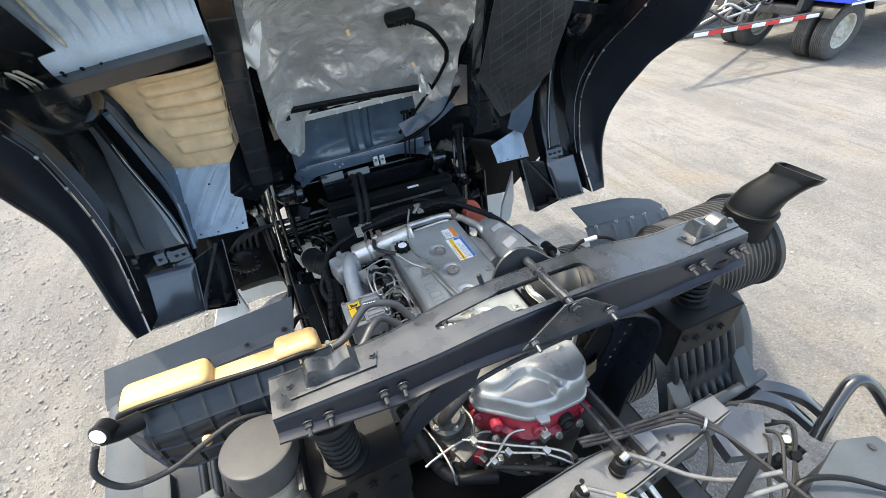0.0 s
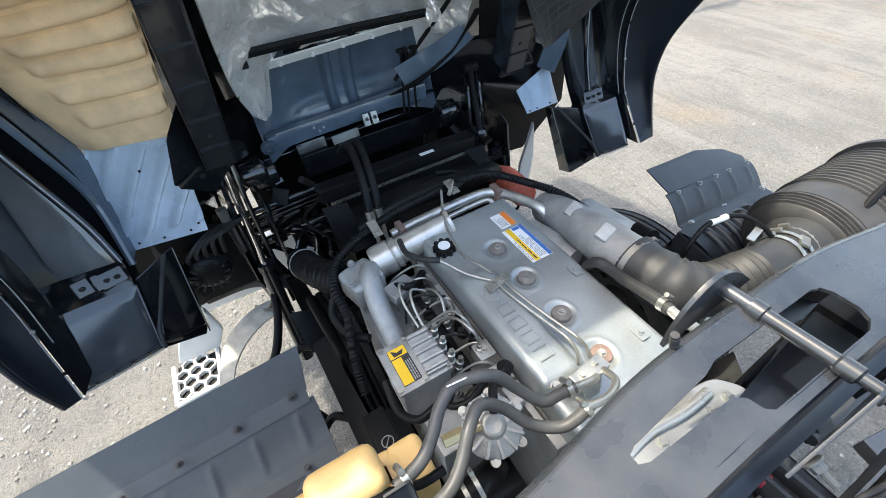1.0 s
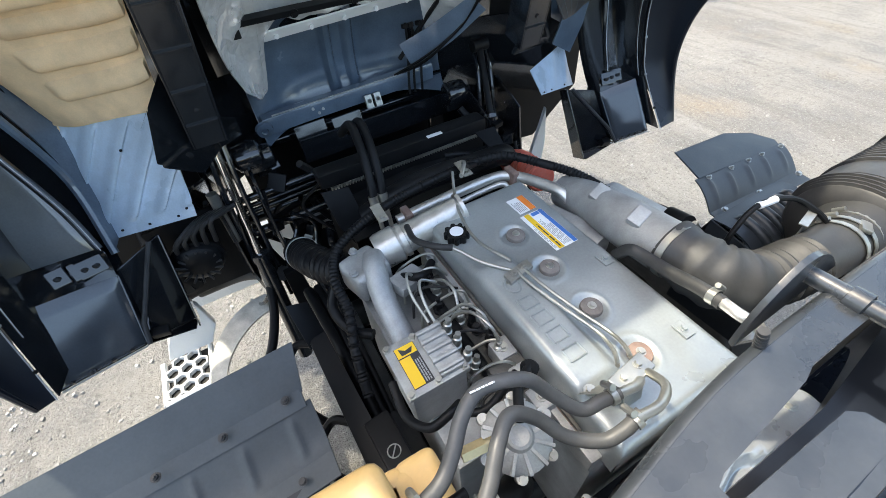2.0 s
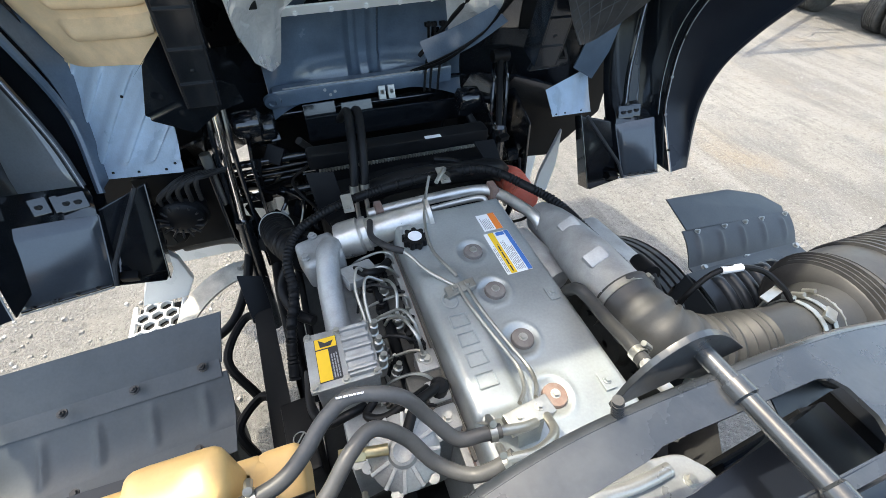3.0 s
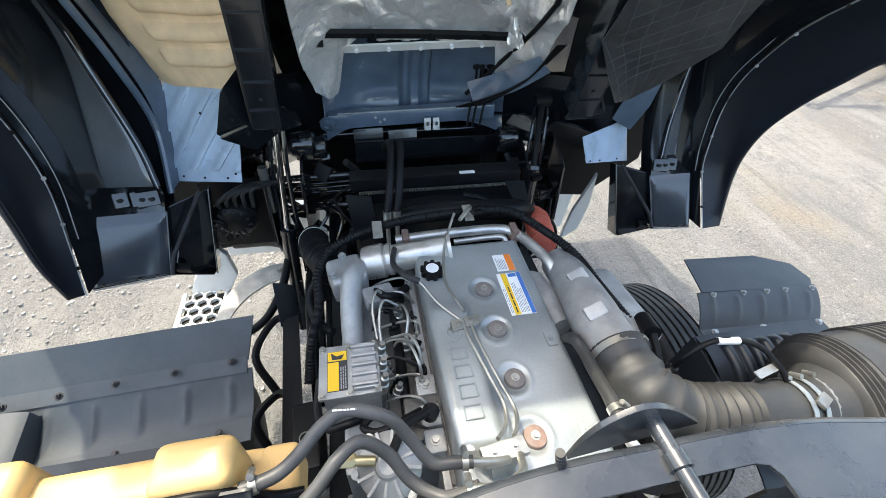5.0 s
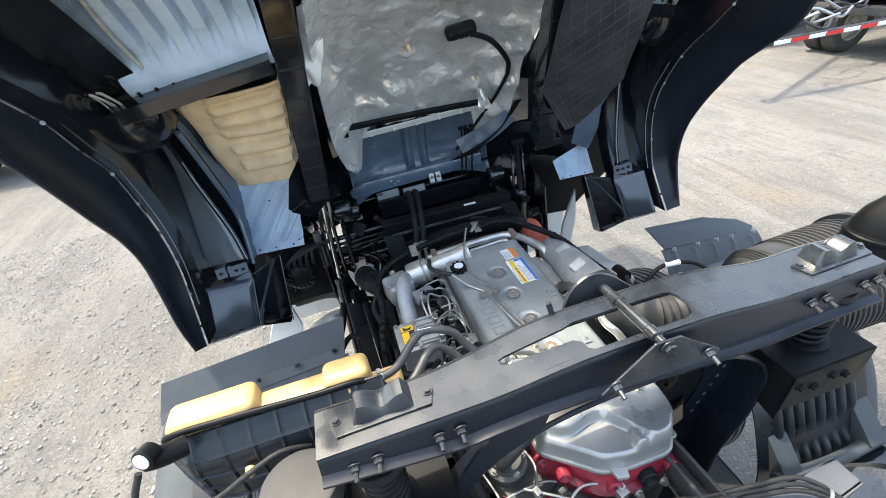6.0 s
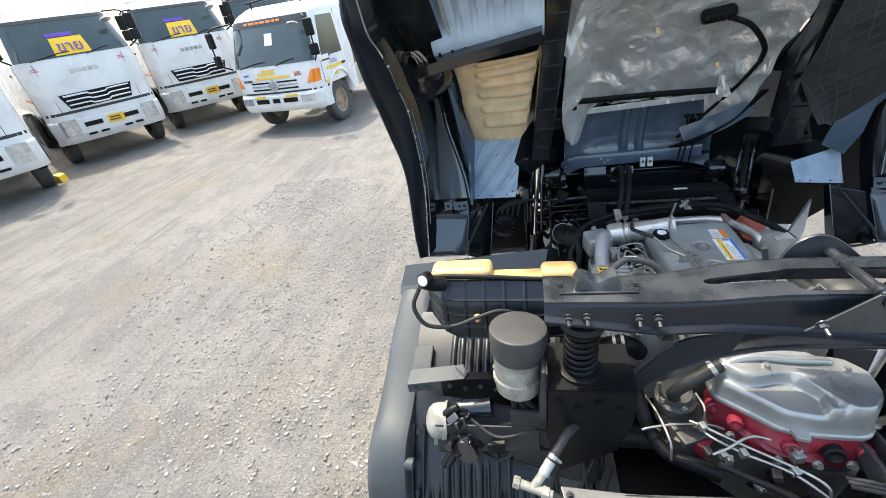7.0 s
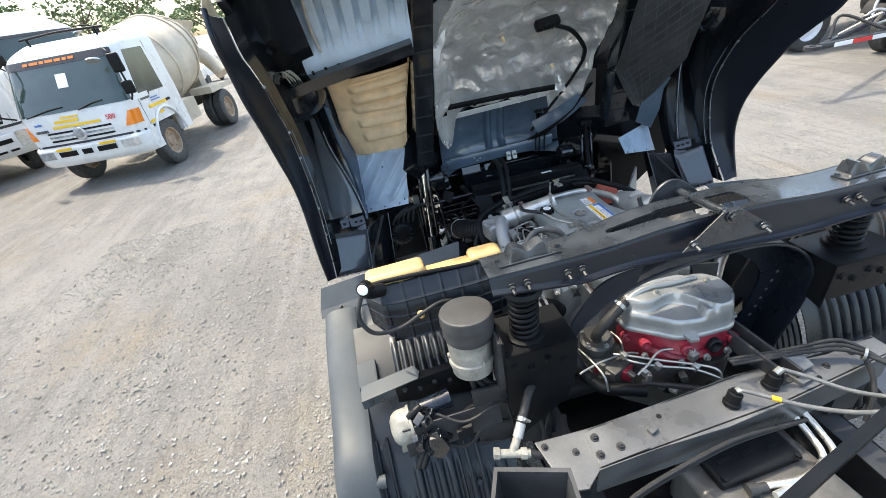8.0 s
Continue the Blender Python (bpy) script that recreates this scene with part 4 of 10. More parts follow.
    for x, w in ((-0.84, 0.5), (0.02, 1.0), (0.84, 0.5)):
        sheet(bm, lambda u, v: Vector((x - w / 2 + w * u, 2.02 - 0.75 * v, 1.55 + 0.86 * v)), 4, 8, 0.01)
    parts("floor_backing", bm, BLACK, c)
    # added black sheets that stand for the dark depth under the floor
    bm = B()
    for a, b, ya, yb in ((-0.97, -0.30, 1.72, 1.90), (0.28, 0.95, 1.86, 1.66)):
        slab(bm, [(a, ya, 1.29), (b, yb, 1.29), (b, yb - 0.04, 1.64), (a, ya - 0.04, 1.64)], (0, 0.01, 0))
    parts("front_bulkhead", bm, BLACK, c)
    # added black sheets that close the floor beside the wheel housings, for dark clutter
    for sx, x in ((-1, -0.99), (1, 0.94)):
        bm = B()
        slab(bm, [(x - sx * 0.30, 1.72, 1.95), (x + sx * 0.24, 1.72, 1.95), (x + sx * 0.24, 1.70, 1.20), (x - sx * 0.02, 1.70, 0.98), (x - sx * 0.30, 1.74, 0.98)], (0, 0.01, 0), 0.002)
        part("side_bulkhead", bm, MATT, c, "black backing sheet beside the floor")
    # added black sheets that stand for the dark behind and beside the tunnel
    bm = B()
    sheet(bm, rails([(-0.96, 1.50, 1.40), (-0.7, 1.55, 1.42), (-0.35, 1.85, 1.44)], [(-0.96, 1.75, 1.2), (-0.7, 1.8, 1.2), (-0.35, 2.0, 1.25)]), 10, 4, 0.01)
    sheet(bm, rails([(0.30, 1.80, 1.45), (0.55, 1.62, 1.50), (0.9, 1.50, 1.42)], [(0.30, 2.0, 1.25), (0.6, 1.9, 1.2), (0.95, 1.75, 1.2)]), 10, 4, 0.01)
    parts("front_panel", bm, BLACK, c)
    return c


cab()


def lift_strut(top, mid, foot, label, rod, rod_label):
    s = thing("tilt_cylinder", label, "hydraulic cylinder", foot)
    part("rod", tube(B(), [mid, top], 0.0135, 16, smooth=False), rod, s, rod_label)
    bm = B()
    tube(bm, [foot, mid], 0.030, 18, smooth=False)
    lathe(bm, Vector(mid) - Vector((0, 0, 0.03)), Vector(top) - Vector(mid), [(0, 0.031), (0.004, 0.036), (0.03, 0.036), (0.036, 0.026)], 20)
    part("barrel", bm, BLACK, s)
    side = Vector((0.036, -0.004, 0))
    for k in (-1, 1):
        part("guard_tube", tube(B(), [Vector(mid) + k * side + Vector((0, 0, -0.25)), Vector(mid).lerp(Vector(top), 0.5) + k * side * 0.8, Vector(top) + k * side * 0.7 - Vector((0, 0, 0.03))], 0.009, 8), BLACK, s)
    bm = B()
    cyl(bm, Vector(top) - Vector((0.035, 0, 0)), Vector(top) + Vector((0.035, 0, 0)), 0.024)
    part("eye", bm, MATT, s)
    return s


lift_strut((-0.575, 1.50, 1.60), (-0.605, 1.395, 1.16), (-0.625, 1.30, 0.62), "black cab tilt cylinder with a bright chromed rod", CHROME, "bright chromed rod")
lift_strut((0.505, 1.61, 1.58), (0.445, 1.43, 1.36), (0.40, 1.30, 0.62), "black cab tilt cylinder below the cab floor", MATT, "")
# ---- rear cab mount beam ----
def ztop(x):
    return 1.787 + 0.014 * math.exp(-((x - 0.05) / 0.26) ** 4)


def yfront(x):
    return 0.116 + 0.042 * math.exp(-((x - 0.06) / 0.36) ** 4) + 0.016 * math.exp(-((x - 0.56) / 0.1) ** 2)


def yrear(x):
    return 0.020 + 0.006 * math.exp(-((x - 0.05) / 0.25) ** 4)


def beam():
    t = thing("cab_mount_beam", "dark grey painted steel cab mount beam with slots", "cab mount", (0.03, 0.06, 1.69))
    # top flange: outline with one stepped slot, filled and given thickness
    xs = [-0.60 + 1.255 * k / 60 for k in range(61)]
    slot = [(-0.238, 0.082), (-0.225, 0.077), (-0.085, 0.076), (-0.072, 0.066), (-0.068, 0.048), (-0.058, 0.040), (0.150, 0.040), (0.170, 0.048), (0.180, 0.066), (0.180, 0.100), (0.172, 0.114), (0.155, 0.119), (-0.060, 0.119), (-0.085, 0.112), (-0.225, 0.099), (-0.238, 0.094)]
    tmp = B()
    for loop in ([(x, yrear(x)) for x in xs] + [(x, yfront(x)) for x in xs[::-1]], slot):
        vs = [tmp.verts.new((x, y, ztop(x))) for x, y in loop]
        for p, q in zip(vs, vs[1:] + vs[:1]):
            tmp.edges.new((p, q))
    bmesh.ops.triangle_fill(tmp, use_beauty=True, edges=tmp.edges[:])
    bmesh.ops.recalc_face_normals(tmp, faces=tmp.faces)
    low = bmesh.ops.extrude_face_region(tmp, geom=tmp.faces[:])
    bmesh.ops.translate(tmp, verts=[g for g in low["geom"] if isinstance(g, bmesh.types.BMVert)], vec=(0, 0, -0.006))
    bm = merge(B(), tmp)
    part("top_flange", bm, BEAM, t, "dusty dark grey top flange")

    def zlow(x):
        return -0.024 + float(np.interp(x, (-0.60, -0.49, -0.40, -0.34, -0.28, -0.20, -0.10, 0.0, 0.12, 0.25, 0.36, 0.45, 0.655), (1.776, 1.760, 1.748, 1.742, 1.748, 1.750, 1.742, 1.731, 1.717, 1.710, 1.712, 1.718, 1.722)))

    def web(u, v):
        x = -0.60 + 1.255 * u
        zt, zb = ztop(x), min(zlow(x), ztop(x) - 0.024)
        if v < 0.15:
            k = v / 0.15 * math.pi / 2
            return Vector((x, yrear(x) + 0.016 - 0.016 * math.sin(k) - 0.004, zt - 0.014 + 0.014 * math.cos(k)))
        if v < 0.7:
            k = (v - 0.15) / 0.55
            return Vector((x, yrear(x) - 0.004 - 0.008 * k, (zt - 0.014) * (1 - k) + (zb + 0.005) * k))
        k = (v - 0.7) / 0.3
        return Vector((x, yrear(x) - 0.012 - 0.018 * k, zb + 0.005 * (1 - k) ** 2))
    bm = B()
    sheet(bm, web, 60, 20, 0.006)
    part("rear_web", bm, NAVY, t, "dark satin rear web")
    bm = B()
    sheet(bm, lambda u, v: Vector((-0.60 + 1.255 * u, yfront(-0.60 + 1.255 * u) - 0.002 + 0.011 * math.sin(min(1, v * 5) * math.pi / 2), ztop(-0.60 + 1.255 * u) + 0.001 - 0.012 * (1 - math.cos(min(1, v * 5) * math.pi / 2)) - 0.065 * max(0, v - 0.2))), 60, 20, 0.006)
    part("front_web", bm, BEAM, t)
    bm = B()
    for x, z in ((-0.545, 1.748), (-0.503, 1.750), (-0.39, 1.748), (-0.349, 1.748), (0.45, 1.75), (0.49, 1.75), (0.595, 1.75), (0.632, 1.75)):
        bolt(bm, (x, 0.012, z), (0, -1, -0.25), 0.009, 0.009, 0.016)
    parts("web_bolt", bm, FRAME, t)
    for x0 in (-0.475, 0.567):
        bm = B()
        slab(bm, [(x0 - 0.088, 0.046, 0), (x0 + 0.088, 0.050, 0), (x0 + 0.098, 0.085, 0), (x0 + 0.056, 0.110, 0), (x0 - 0.056, 0.110, 0), (x0 - 0.098, 0.085, 0)], (0, 0, 0.004), 0.001)
        bmesh.ops.translate(bm, verts=bm.verts, vec=(0, 0, ztop(x0) + 0.001))
        pad = part("buffer_plate", bm, BEAM, t)
        bm = B()

        def cradle(u, v):
            s = 2 * u - 1
            h = 0.035 * (1 - 0.55 * math.exp(-(s / 0.38) ** 2)) * min(1, (1 - abs(s)) * 4.5 + 0.02)
            return Vector((x0 + s * 0.056, 0.057 + 0.05 * v, ztop(x0) + 0.005 + h * min(1, v * 8 + 0.02) * (1 - 0.2 * (v > 0.9))))
        sheet(bm, cradle, 24, 12, 0.006)
        part("buffer", bm, BEAM, pad, "saddle shaped rubber buffer")
        bm = B()
        for k in (-1, 1):
            bolt(bm, (x0 + k * 0.086, 0.078, ztop(x0) + 0.005), (0, 0, 1), 0.007, 0.005)
        parts("buffer_screw", bm, BEAM, pad)
    # lock pin across the beam with its two plates
    bm = B()
    lathe(bm, (0.056, 0.203, 1.800), (0, -1, 0.055), [(0, 0.005), (0.004, 0.0115), (0.03, 0.0115), (0.055, 0.0115), (0.056, 0.0155), (0.075, 0.0155), (0.077, 0.0115), (0.165, 0.0115), (0.168, 0.014), (0.19, 0.014), (0.193, 0.009), (0.215, 0.009)], 18)
    part("lock_pin", bm, BEAM, t, "worn dark steel lock pin")
    bm = B()
    slab(bm, [(-0.075, -0.012, 1.735), (0.185, -0.012, 1.732), (0.19, -0.012, 1.75), (0.085, -0.008, 1.826), (0.03, -0.008, 1.828)], (0, -0.005, 0), 0.0015)
    bolt(bm, (0.056, -0.016, 1.812), (0, -1, 0.03), 0.012, 0.008)
    for x in (-0.049, 0.157):
        bolt(bm, (x, -0.017, 1.758), (0, -1, -0.2), 0.009, 0.01, 0.018)
    part("pin_plate", bm, BEAM, t, "black triangular pin plate")
    bm = B()
    o = [(p.x, p.y, p.z) for p in spline([(-0.045, 0.185, 1.725), (-0.036, 0.187, 1.78), (-0.015, 0.188, 1.822), (0.028, 0.19, 1.842), (0.075, 0.188, 1.826), (0.14, 0.185, 1.77)], 4)]
    slab(bm, o, (0, 0.008, 0.001), 0.0015)
    part("hook_plate", bm, BEAM, t, "black rounded hook plate")
    bm = B()
    cyl(bm, (-0.075, 0.155, 1.76), (-0.092, 0.165, 1.828), 0.0058, n=12)
    for k in range(7):
        cyl(bm, (-0.0817 - 0.0014 * k, 0.159 + 0.0008 * k, 1.787 + 0.0055 * k), (-0.0823 - 0.0014 * k, 0.1593 + 0.0008 * k, 1.7895 + 0.0055 * k), 0.0066, n=12)
    cyl(bm, (-0.075, 0.155, 1.765), (-0.078, 0.157, 1.778), 0.0105, n=6)
    part("stud", bm, FRAME, t, "dark threaded stud")


beam()


def spring_mount(x, y):
    t = thing("cab_spring", "black coil spring under the cab mount beam", "spring", (x, y, 1.54), group="cab springs")
    bm = B()
    coil(bm, (x, y, 1.555), (x, y, 1.705), 0.037, 0.007, 7.5)
    part("coil", bm, MATT, t)
    bm = B()
    lathe(bm, (x, y, 1.70), (0, 0, 1), [(0, 0.05), (0.012, 0.056), (0.024, 0.05)], 24)
    part("top_seat", bm, MATT, t)
    bm = B()
    lathe(bm, (x, y, 1.54), (0, 0, 1), [(0, 0.056), (0.014, 0.056), (0.018, 0.04)], 24)
    cyl(bm, (x, y, 1.545), (x, y, 1.70), 0.018)
    part("damper", bm, MATT, t)
    return t


spring_mount(-0.51, 0.035)
spring_mount(0.575, 0.055)


def hoop():
    t = thing("cab_support_hoop", "black pressed steel hoop frame under the cab mount beam", "support frame", (0.03, 0.0, 1.0))
    bm = B()
    line = [(-0.435, 1.02), (-0.43, 1.30), (-0.415, 1.42), (-0.35, 1.52), (-0.25, 1.60), (-0.12, 1.645), (0.05, 1.66), (0.22, 1.655), (0.33, 1.62), (0.42, 1.54), (0.455, 1.44), (0.44, 1.32), (0.40, 1.2), (0.39, 1.05)]
    c = curve_at([(x, 0, z) for x, z in line])

    def web(u, v):
        p = c(u)
        q = c(min(1, u + 0.01)) - c(max(0, u - 0.01))
        n = Vector((q.z, 0, -q.x)).normalized()
        if v < 0.5:
            return p + Vector((0, 0.020 + (0.060 + 0.035 * min(1, max(0, u - 0.5) * 6)) * v * 2, 0))
        return p + Vector((0, 0.080 + 0.035 * min(1, max(0, u - 0.5) * 6), 0)) + n * (0.022 + 0.075 * min(1, max(0, u - 0.5) * 6)) * (v - 0.5) * 2
    sheet(bm, web, 60, 10, 0.006)
    tube(bm, [c(k / 40) + Vector((0, 0.020, 0)) for k in range(41)], 0.006, 8, smooth=False)
    part("hoop_channel", bm, NAVY, t)
    bm = B()
    sheet(bm, rails([(-0.41, 0.02, 1.43), (-0.30, 0.02, 1.57), (-0.18, 0.02, 1.64)], [(-0.37, 0.02, 1.56), (-0.29, 0.02, 1.67), (-0.16, 0.02, 1.70)]), 10, 4, 0.006)
    parts("gusset", bm, NAVY, t)
    for sx, x0, x1 in ((-1, -0.60, -0.38), (1, 0.45, 0.70)):
        bm = B()
        slab(bm, [(x0, -0.035, 1.545), (x1, -0.035, 1.545), (x1, -0.035, 1.42), (x1 - 0.03, -0.035, 1.30 if sx < 0 else 1.41), (x0 + 0.04, -0.035, 1.18 if sx < 0 else 1.41), (x0, -0.035, 1.34 if sx < 0 else 1.42)], (0, 0.006, 0), 0.002)
        slab(bm, [(x0, -0.035, 1.545), (x1, -0.035, 1.545), (x1, 0.13, 1.545), (x0, 0.13, 1.545)], (0, 0, -0.006), 0.002)
        slab(bm, [(x0, -0.035, 1.60 if sx < 0 else 1.545), (x0, -0.035, 1.38), (x0, 0.13, 1.42), (x0, 0.13, 1.62 if sx < 0 else 1.545)], (0.006, 0, 0), 0.002)
        part("spring_seat", bm, MATT, t, "black folded spring seat bracket")
        bm = B()
        for k in range(4):
            bolt(bm, (x0 + 0.03 + 0.05 * k, -0.036, 1.50 - 0.02 * (k % 2)), (0, -1, 0), 0.008, 0.007)
        parts("seat_bolt", bm, MATT, t)
    bm = B()
    slab(bm, [(0.425, 0.115, 1.53), (0.455, 0.115, 1.44), (0.44, 0.115, 1.31), (0.41, 0.115, 1.20), (0.30, 0.115, 1.12), (0.26, 0.115, 1.40), (0.33, 0.115, 1.58)], (0, 0.008, 0), 0.002)
    bh = part("side_plate", bm, MATT, t, "black side plate with a row of bolts")
    bm = B()
    for k in range(6):
        cyl(bm, (0.425 - 0.012 * k, 0.114, 1.44 - 0.035 * k), (0.425 - 0.012 * k, 0.108, 1.44 - 0.035 * k), 0.006, n=8)
    parts("rivet", bm, ZINC, bh)


hoop()


# ---- chassis ----
def chassis():
    t = thing("chassis_frame", "dark grey dusty steel truck chassis frame", "chassis", (0, 0, 0.70))
    for x, s in ((-0.46, -1), (0.46, 1)):
        bm = B()
        for a, b, top in ((-1.6, 0.25, 1.06), (0.25, 2.2, 0.98)):
            slab(bm, [(x, a, top), (x, b, top), (x, b, top - 0.25), (x, a, top - 0.25)], (-s * 0.008, 0, 0), 0.002)
            for z in (top, top - 0.25):
                slab(bm, [(x, a, z), (x, b, z), (x - s * 0.08, b, z), (x - s * 0.08, a, z)], (0, 0, -0.008), 0.002)
        part("side_rail", bm, FRAME, t)
    # the wide crossmember behind the engine
    bm = B()
    o = [(-0.535, -0.055), (-0.50, -0.225), (-0.44, -0.235), (-0.385, -0.195), (-0.20, -0.185), (0.05, -0.185), (0.29, -0.165), (0.60, -0.13), (0.75, -0.11), (0.75, -0.03), (0.55, -0.05), (0.21, -0.025), (0.0, -0.04), (-0.19, -0.058), (-0.36, -0.06)]
    slab(bm, [(x, y, 1.15) for x, y in o], (0, 0, -0.008), 0.002)
    slab(bm, [(-0.385, -0.193, 1.15), (0.29, -0.163, 1.15), (0.75, -0.108, 1.15), (0.75, -0.108, 1.02), (0.29, -0.163, 1.0), (-0.385, -0.193, 1.02)], (0, 0.008, 0), 0.002)
    slab(bm, [(-0.36, -0.062, 1.15), (0.21, -0.028, 1.15), (0.75, -0.033, 1.15), (0.75, -0.033, 1.02), (-0.36, -0.062, 1.02)], (0, -0.008, 0), 0.002)
    cm = part("crossmember", bm, DUSTY, t, "dusty grey bolted crossmember")
    bm = B()
    slab(bm, [(-0.374, -0.094, 1.1505), (-0.34, -0.085, 1.1505), (-0.302, -0.082, 1.1505), (-0.235, -0.10, 1.1505), (-0.209, -0.146, 1.1505), (-0.21, -0.178, 1.1505), (-0.378, -0.19, 1.1505)], (0, 0, 0.006), 0.0015)
    part("doubler_plate", bm, DUSTY, cm)
    bm = B()
    slab(bm, [(0.36, -0.135, 1.1505), (0.43, -0.12, 1.1505), (0.42, -0.06, 1.1505), (0.35, -0.075, 1.1505)], (0, 0, 0.014), 0.002)
    part("angle_bracket", bm, DUSTY, cm)
    bm = B()
    for x, y in ((-0.51, -0.08), (-0.484, -0.209), (-0.426, -0.123), (0.5, -0.09), (0.62, -0.07), (0.36, -0.05)):
        bolt(bm, (x, y, 1.1505), (0, 0, 1), 0.008, 0.008, 0.004)
    for x, y in ((-0.351, -0.101), (-0.362, -0.157), (-0.291, -0.15)):
        bolt(bm, (x, y, 1.157), (0, 0, 1), 0.0095, 0.010, 0.005)
    parts("frame_bolt", bm, FRAME, cm)
    bm = B()
    for x, y in ((-0.25, -0.10), (-0.12, -0.09), (0.1, -0.12), (0.16, -0.08), (0.44, -0.12)):
        cyl(bm, (x, y, 1.1505), (x, y, 1.1525), 0.008, n=12)
    parts("frame_hole", bm, MATT, cm)
    bm = B()
    box(bm, (0.40, -0.06, 1.175), (0.07, 0.07, 0.04), (20, 0, 10), 0.003)
    box(bm, (-0.17, -0.13, 1.158), (0.03, 0.022, 0.016), (0, 0, 20), 0.003)
    parts("clip", bm, DUSTY, cm)
    # inner rails going forward under the auxiliary engine
    bm = B()
    for x in (0.30, 0.355):
        box(bm, (x, 0.10, 1.17), (0.012, 0.42, 0.07), (0, 0, 4), 0.003)
    box(bm, (0.33, 0.10, 1.15), (0.06, 0.42, 0.008), (0, 0, 4), 0.002)
    for k in range(4):
        bolt(bm, (0.325, -0.05 + 0.10 * k, 1.155), (0, 0, 1), 0.01, 0.008)
    parts("engine_bearer", bm, FRAME, t, "dark grey engine bearer")
    bm = B()
    slab(bm, [(-0.14, -0.462, 1.315), (0.06, -0.405, 1.305), (0.42, -0.305, 1.28), (0.62, -0.25, 1.22), (0.62, -0.28, 1.22), (0.42, -0.336, 1.28), (0.06, -0.437, 1.305), (-0.14, -0.495, 1.315)], (0, 0, -0.03), 0.004)
    part("stay_bar", bm, MATT, t, "black flat stay bar over the gearbox")
    bm = B()
    for a in ((-0.46, 0.35, 0.83), (-0.46, 1.2, 0.83), (-0.46, 2.1, 0.83), (-0.46, -1.0, 0.9)):
        cyl(bm, a, (0.46, a[1], a[2]), 0.06, n=16)
    parts("cross_tube", bm, FRAME, t)
    bm = B()
    slab(bm, [(-0.45, -1.2, 0.72), (0.45, -1.2, 0.72), (0.45, 2.1, 0.70), (-0.45, 2.1, 0.70)], (0, 0, -0.01), 0.002)
    part("belly_plate", bm, MATT, t, "grimy black belly plate")
    for ob in list(t.children):
        if ob.name.split(".")[0] in ("crossmember", "engine_bearer", "stay_bar"):
            set_at(ob, *REAR, base=BASE[t.name])
    bm = B()
    for x, s in ((-0.46, -1), (0.46, 1)):
        slab(bm, [(x - 0.05, -0.20, 1.07), (x + 0.05, -0.20, 1.07), (x + 0.05, -0.20, 1.325), (x - 0.05, -0.20, 1.325)], (0, 0.03, 0), 0.002)
    parts("crossmember_post", bm, FRAME, t)
    return t


CHASSIS = chassis()
# ---- mudguards ----
def ribbed(bm, line, x0, x1, zones, th=0.004, nx=150, nu=60):
    """A sheet along the line (y, z) with pressed ribs along it in zones of (u0, u1, x0, x1, pitch, depth)."""
    c = curve_at([(0, y, z) for y, z in line])

    def f(u, v):
        p = c(u)
        q = c(min(1, u + 0.01)) - c(max(0, u - 0.01))
        n = Vector((0, -q.z, q.y)).normalized()
        if n.z < 0:
            n = -n
        x = x0 + (x1 - x0) * v
        h = 0.0
        for u0, u1, xa, xb, pitch, depth in zones:
            if u0 < u < u1 and xa < x < xb:
                k = ((x - xa) / pitch) % 1 - 0.5
                end = min(1.0, (u - u0) * 22, (u1 - u) * 22)
                h = depth * math.sqrt(max(0.0, 1 - (k / 0.36) ** 2)) * end
        return Vector((x, p.y, p.z)) + n * h
    return sheet(bm, f, nu, nx, th)


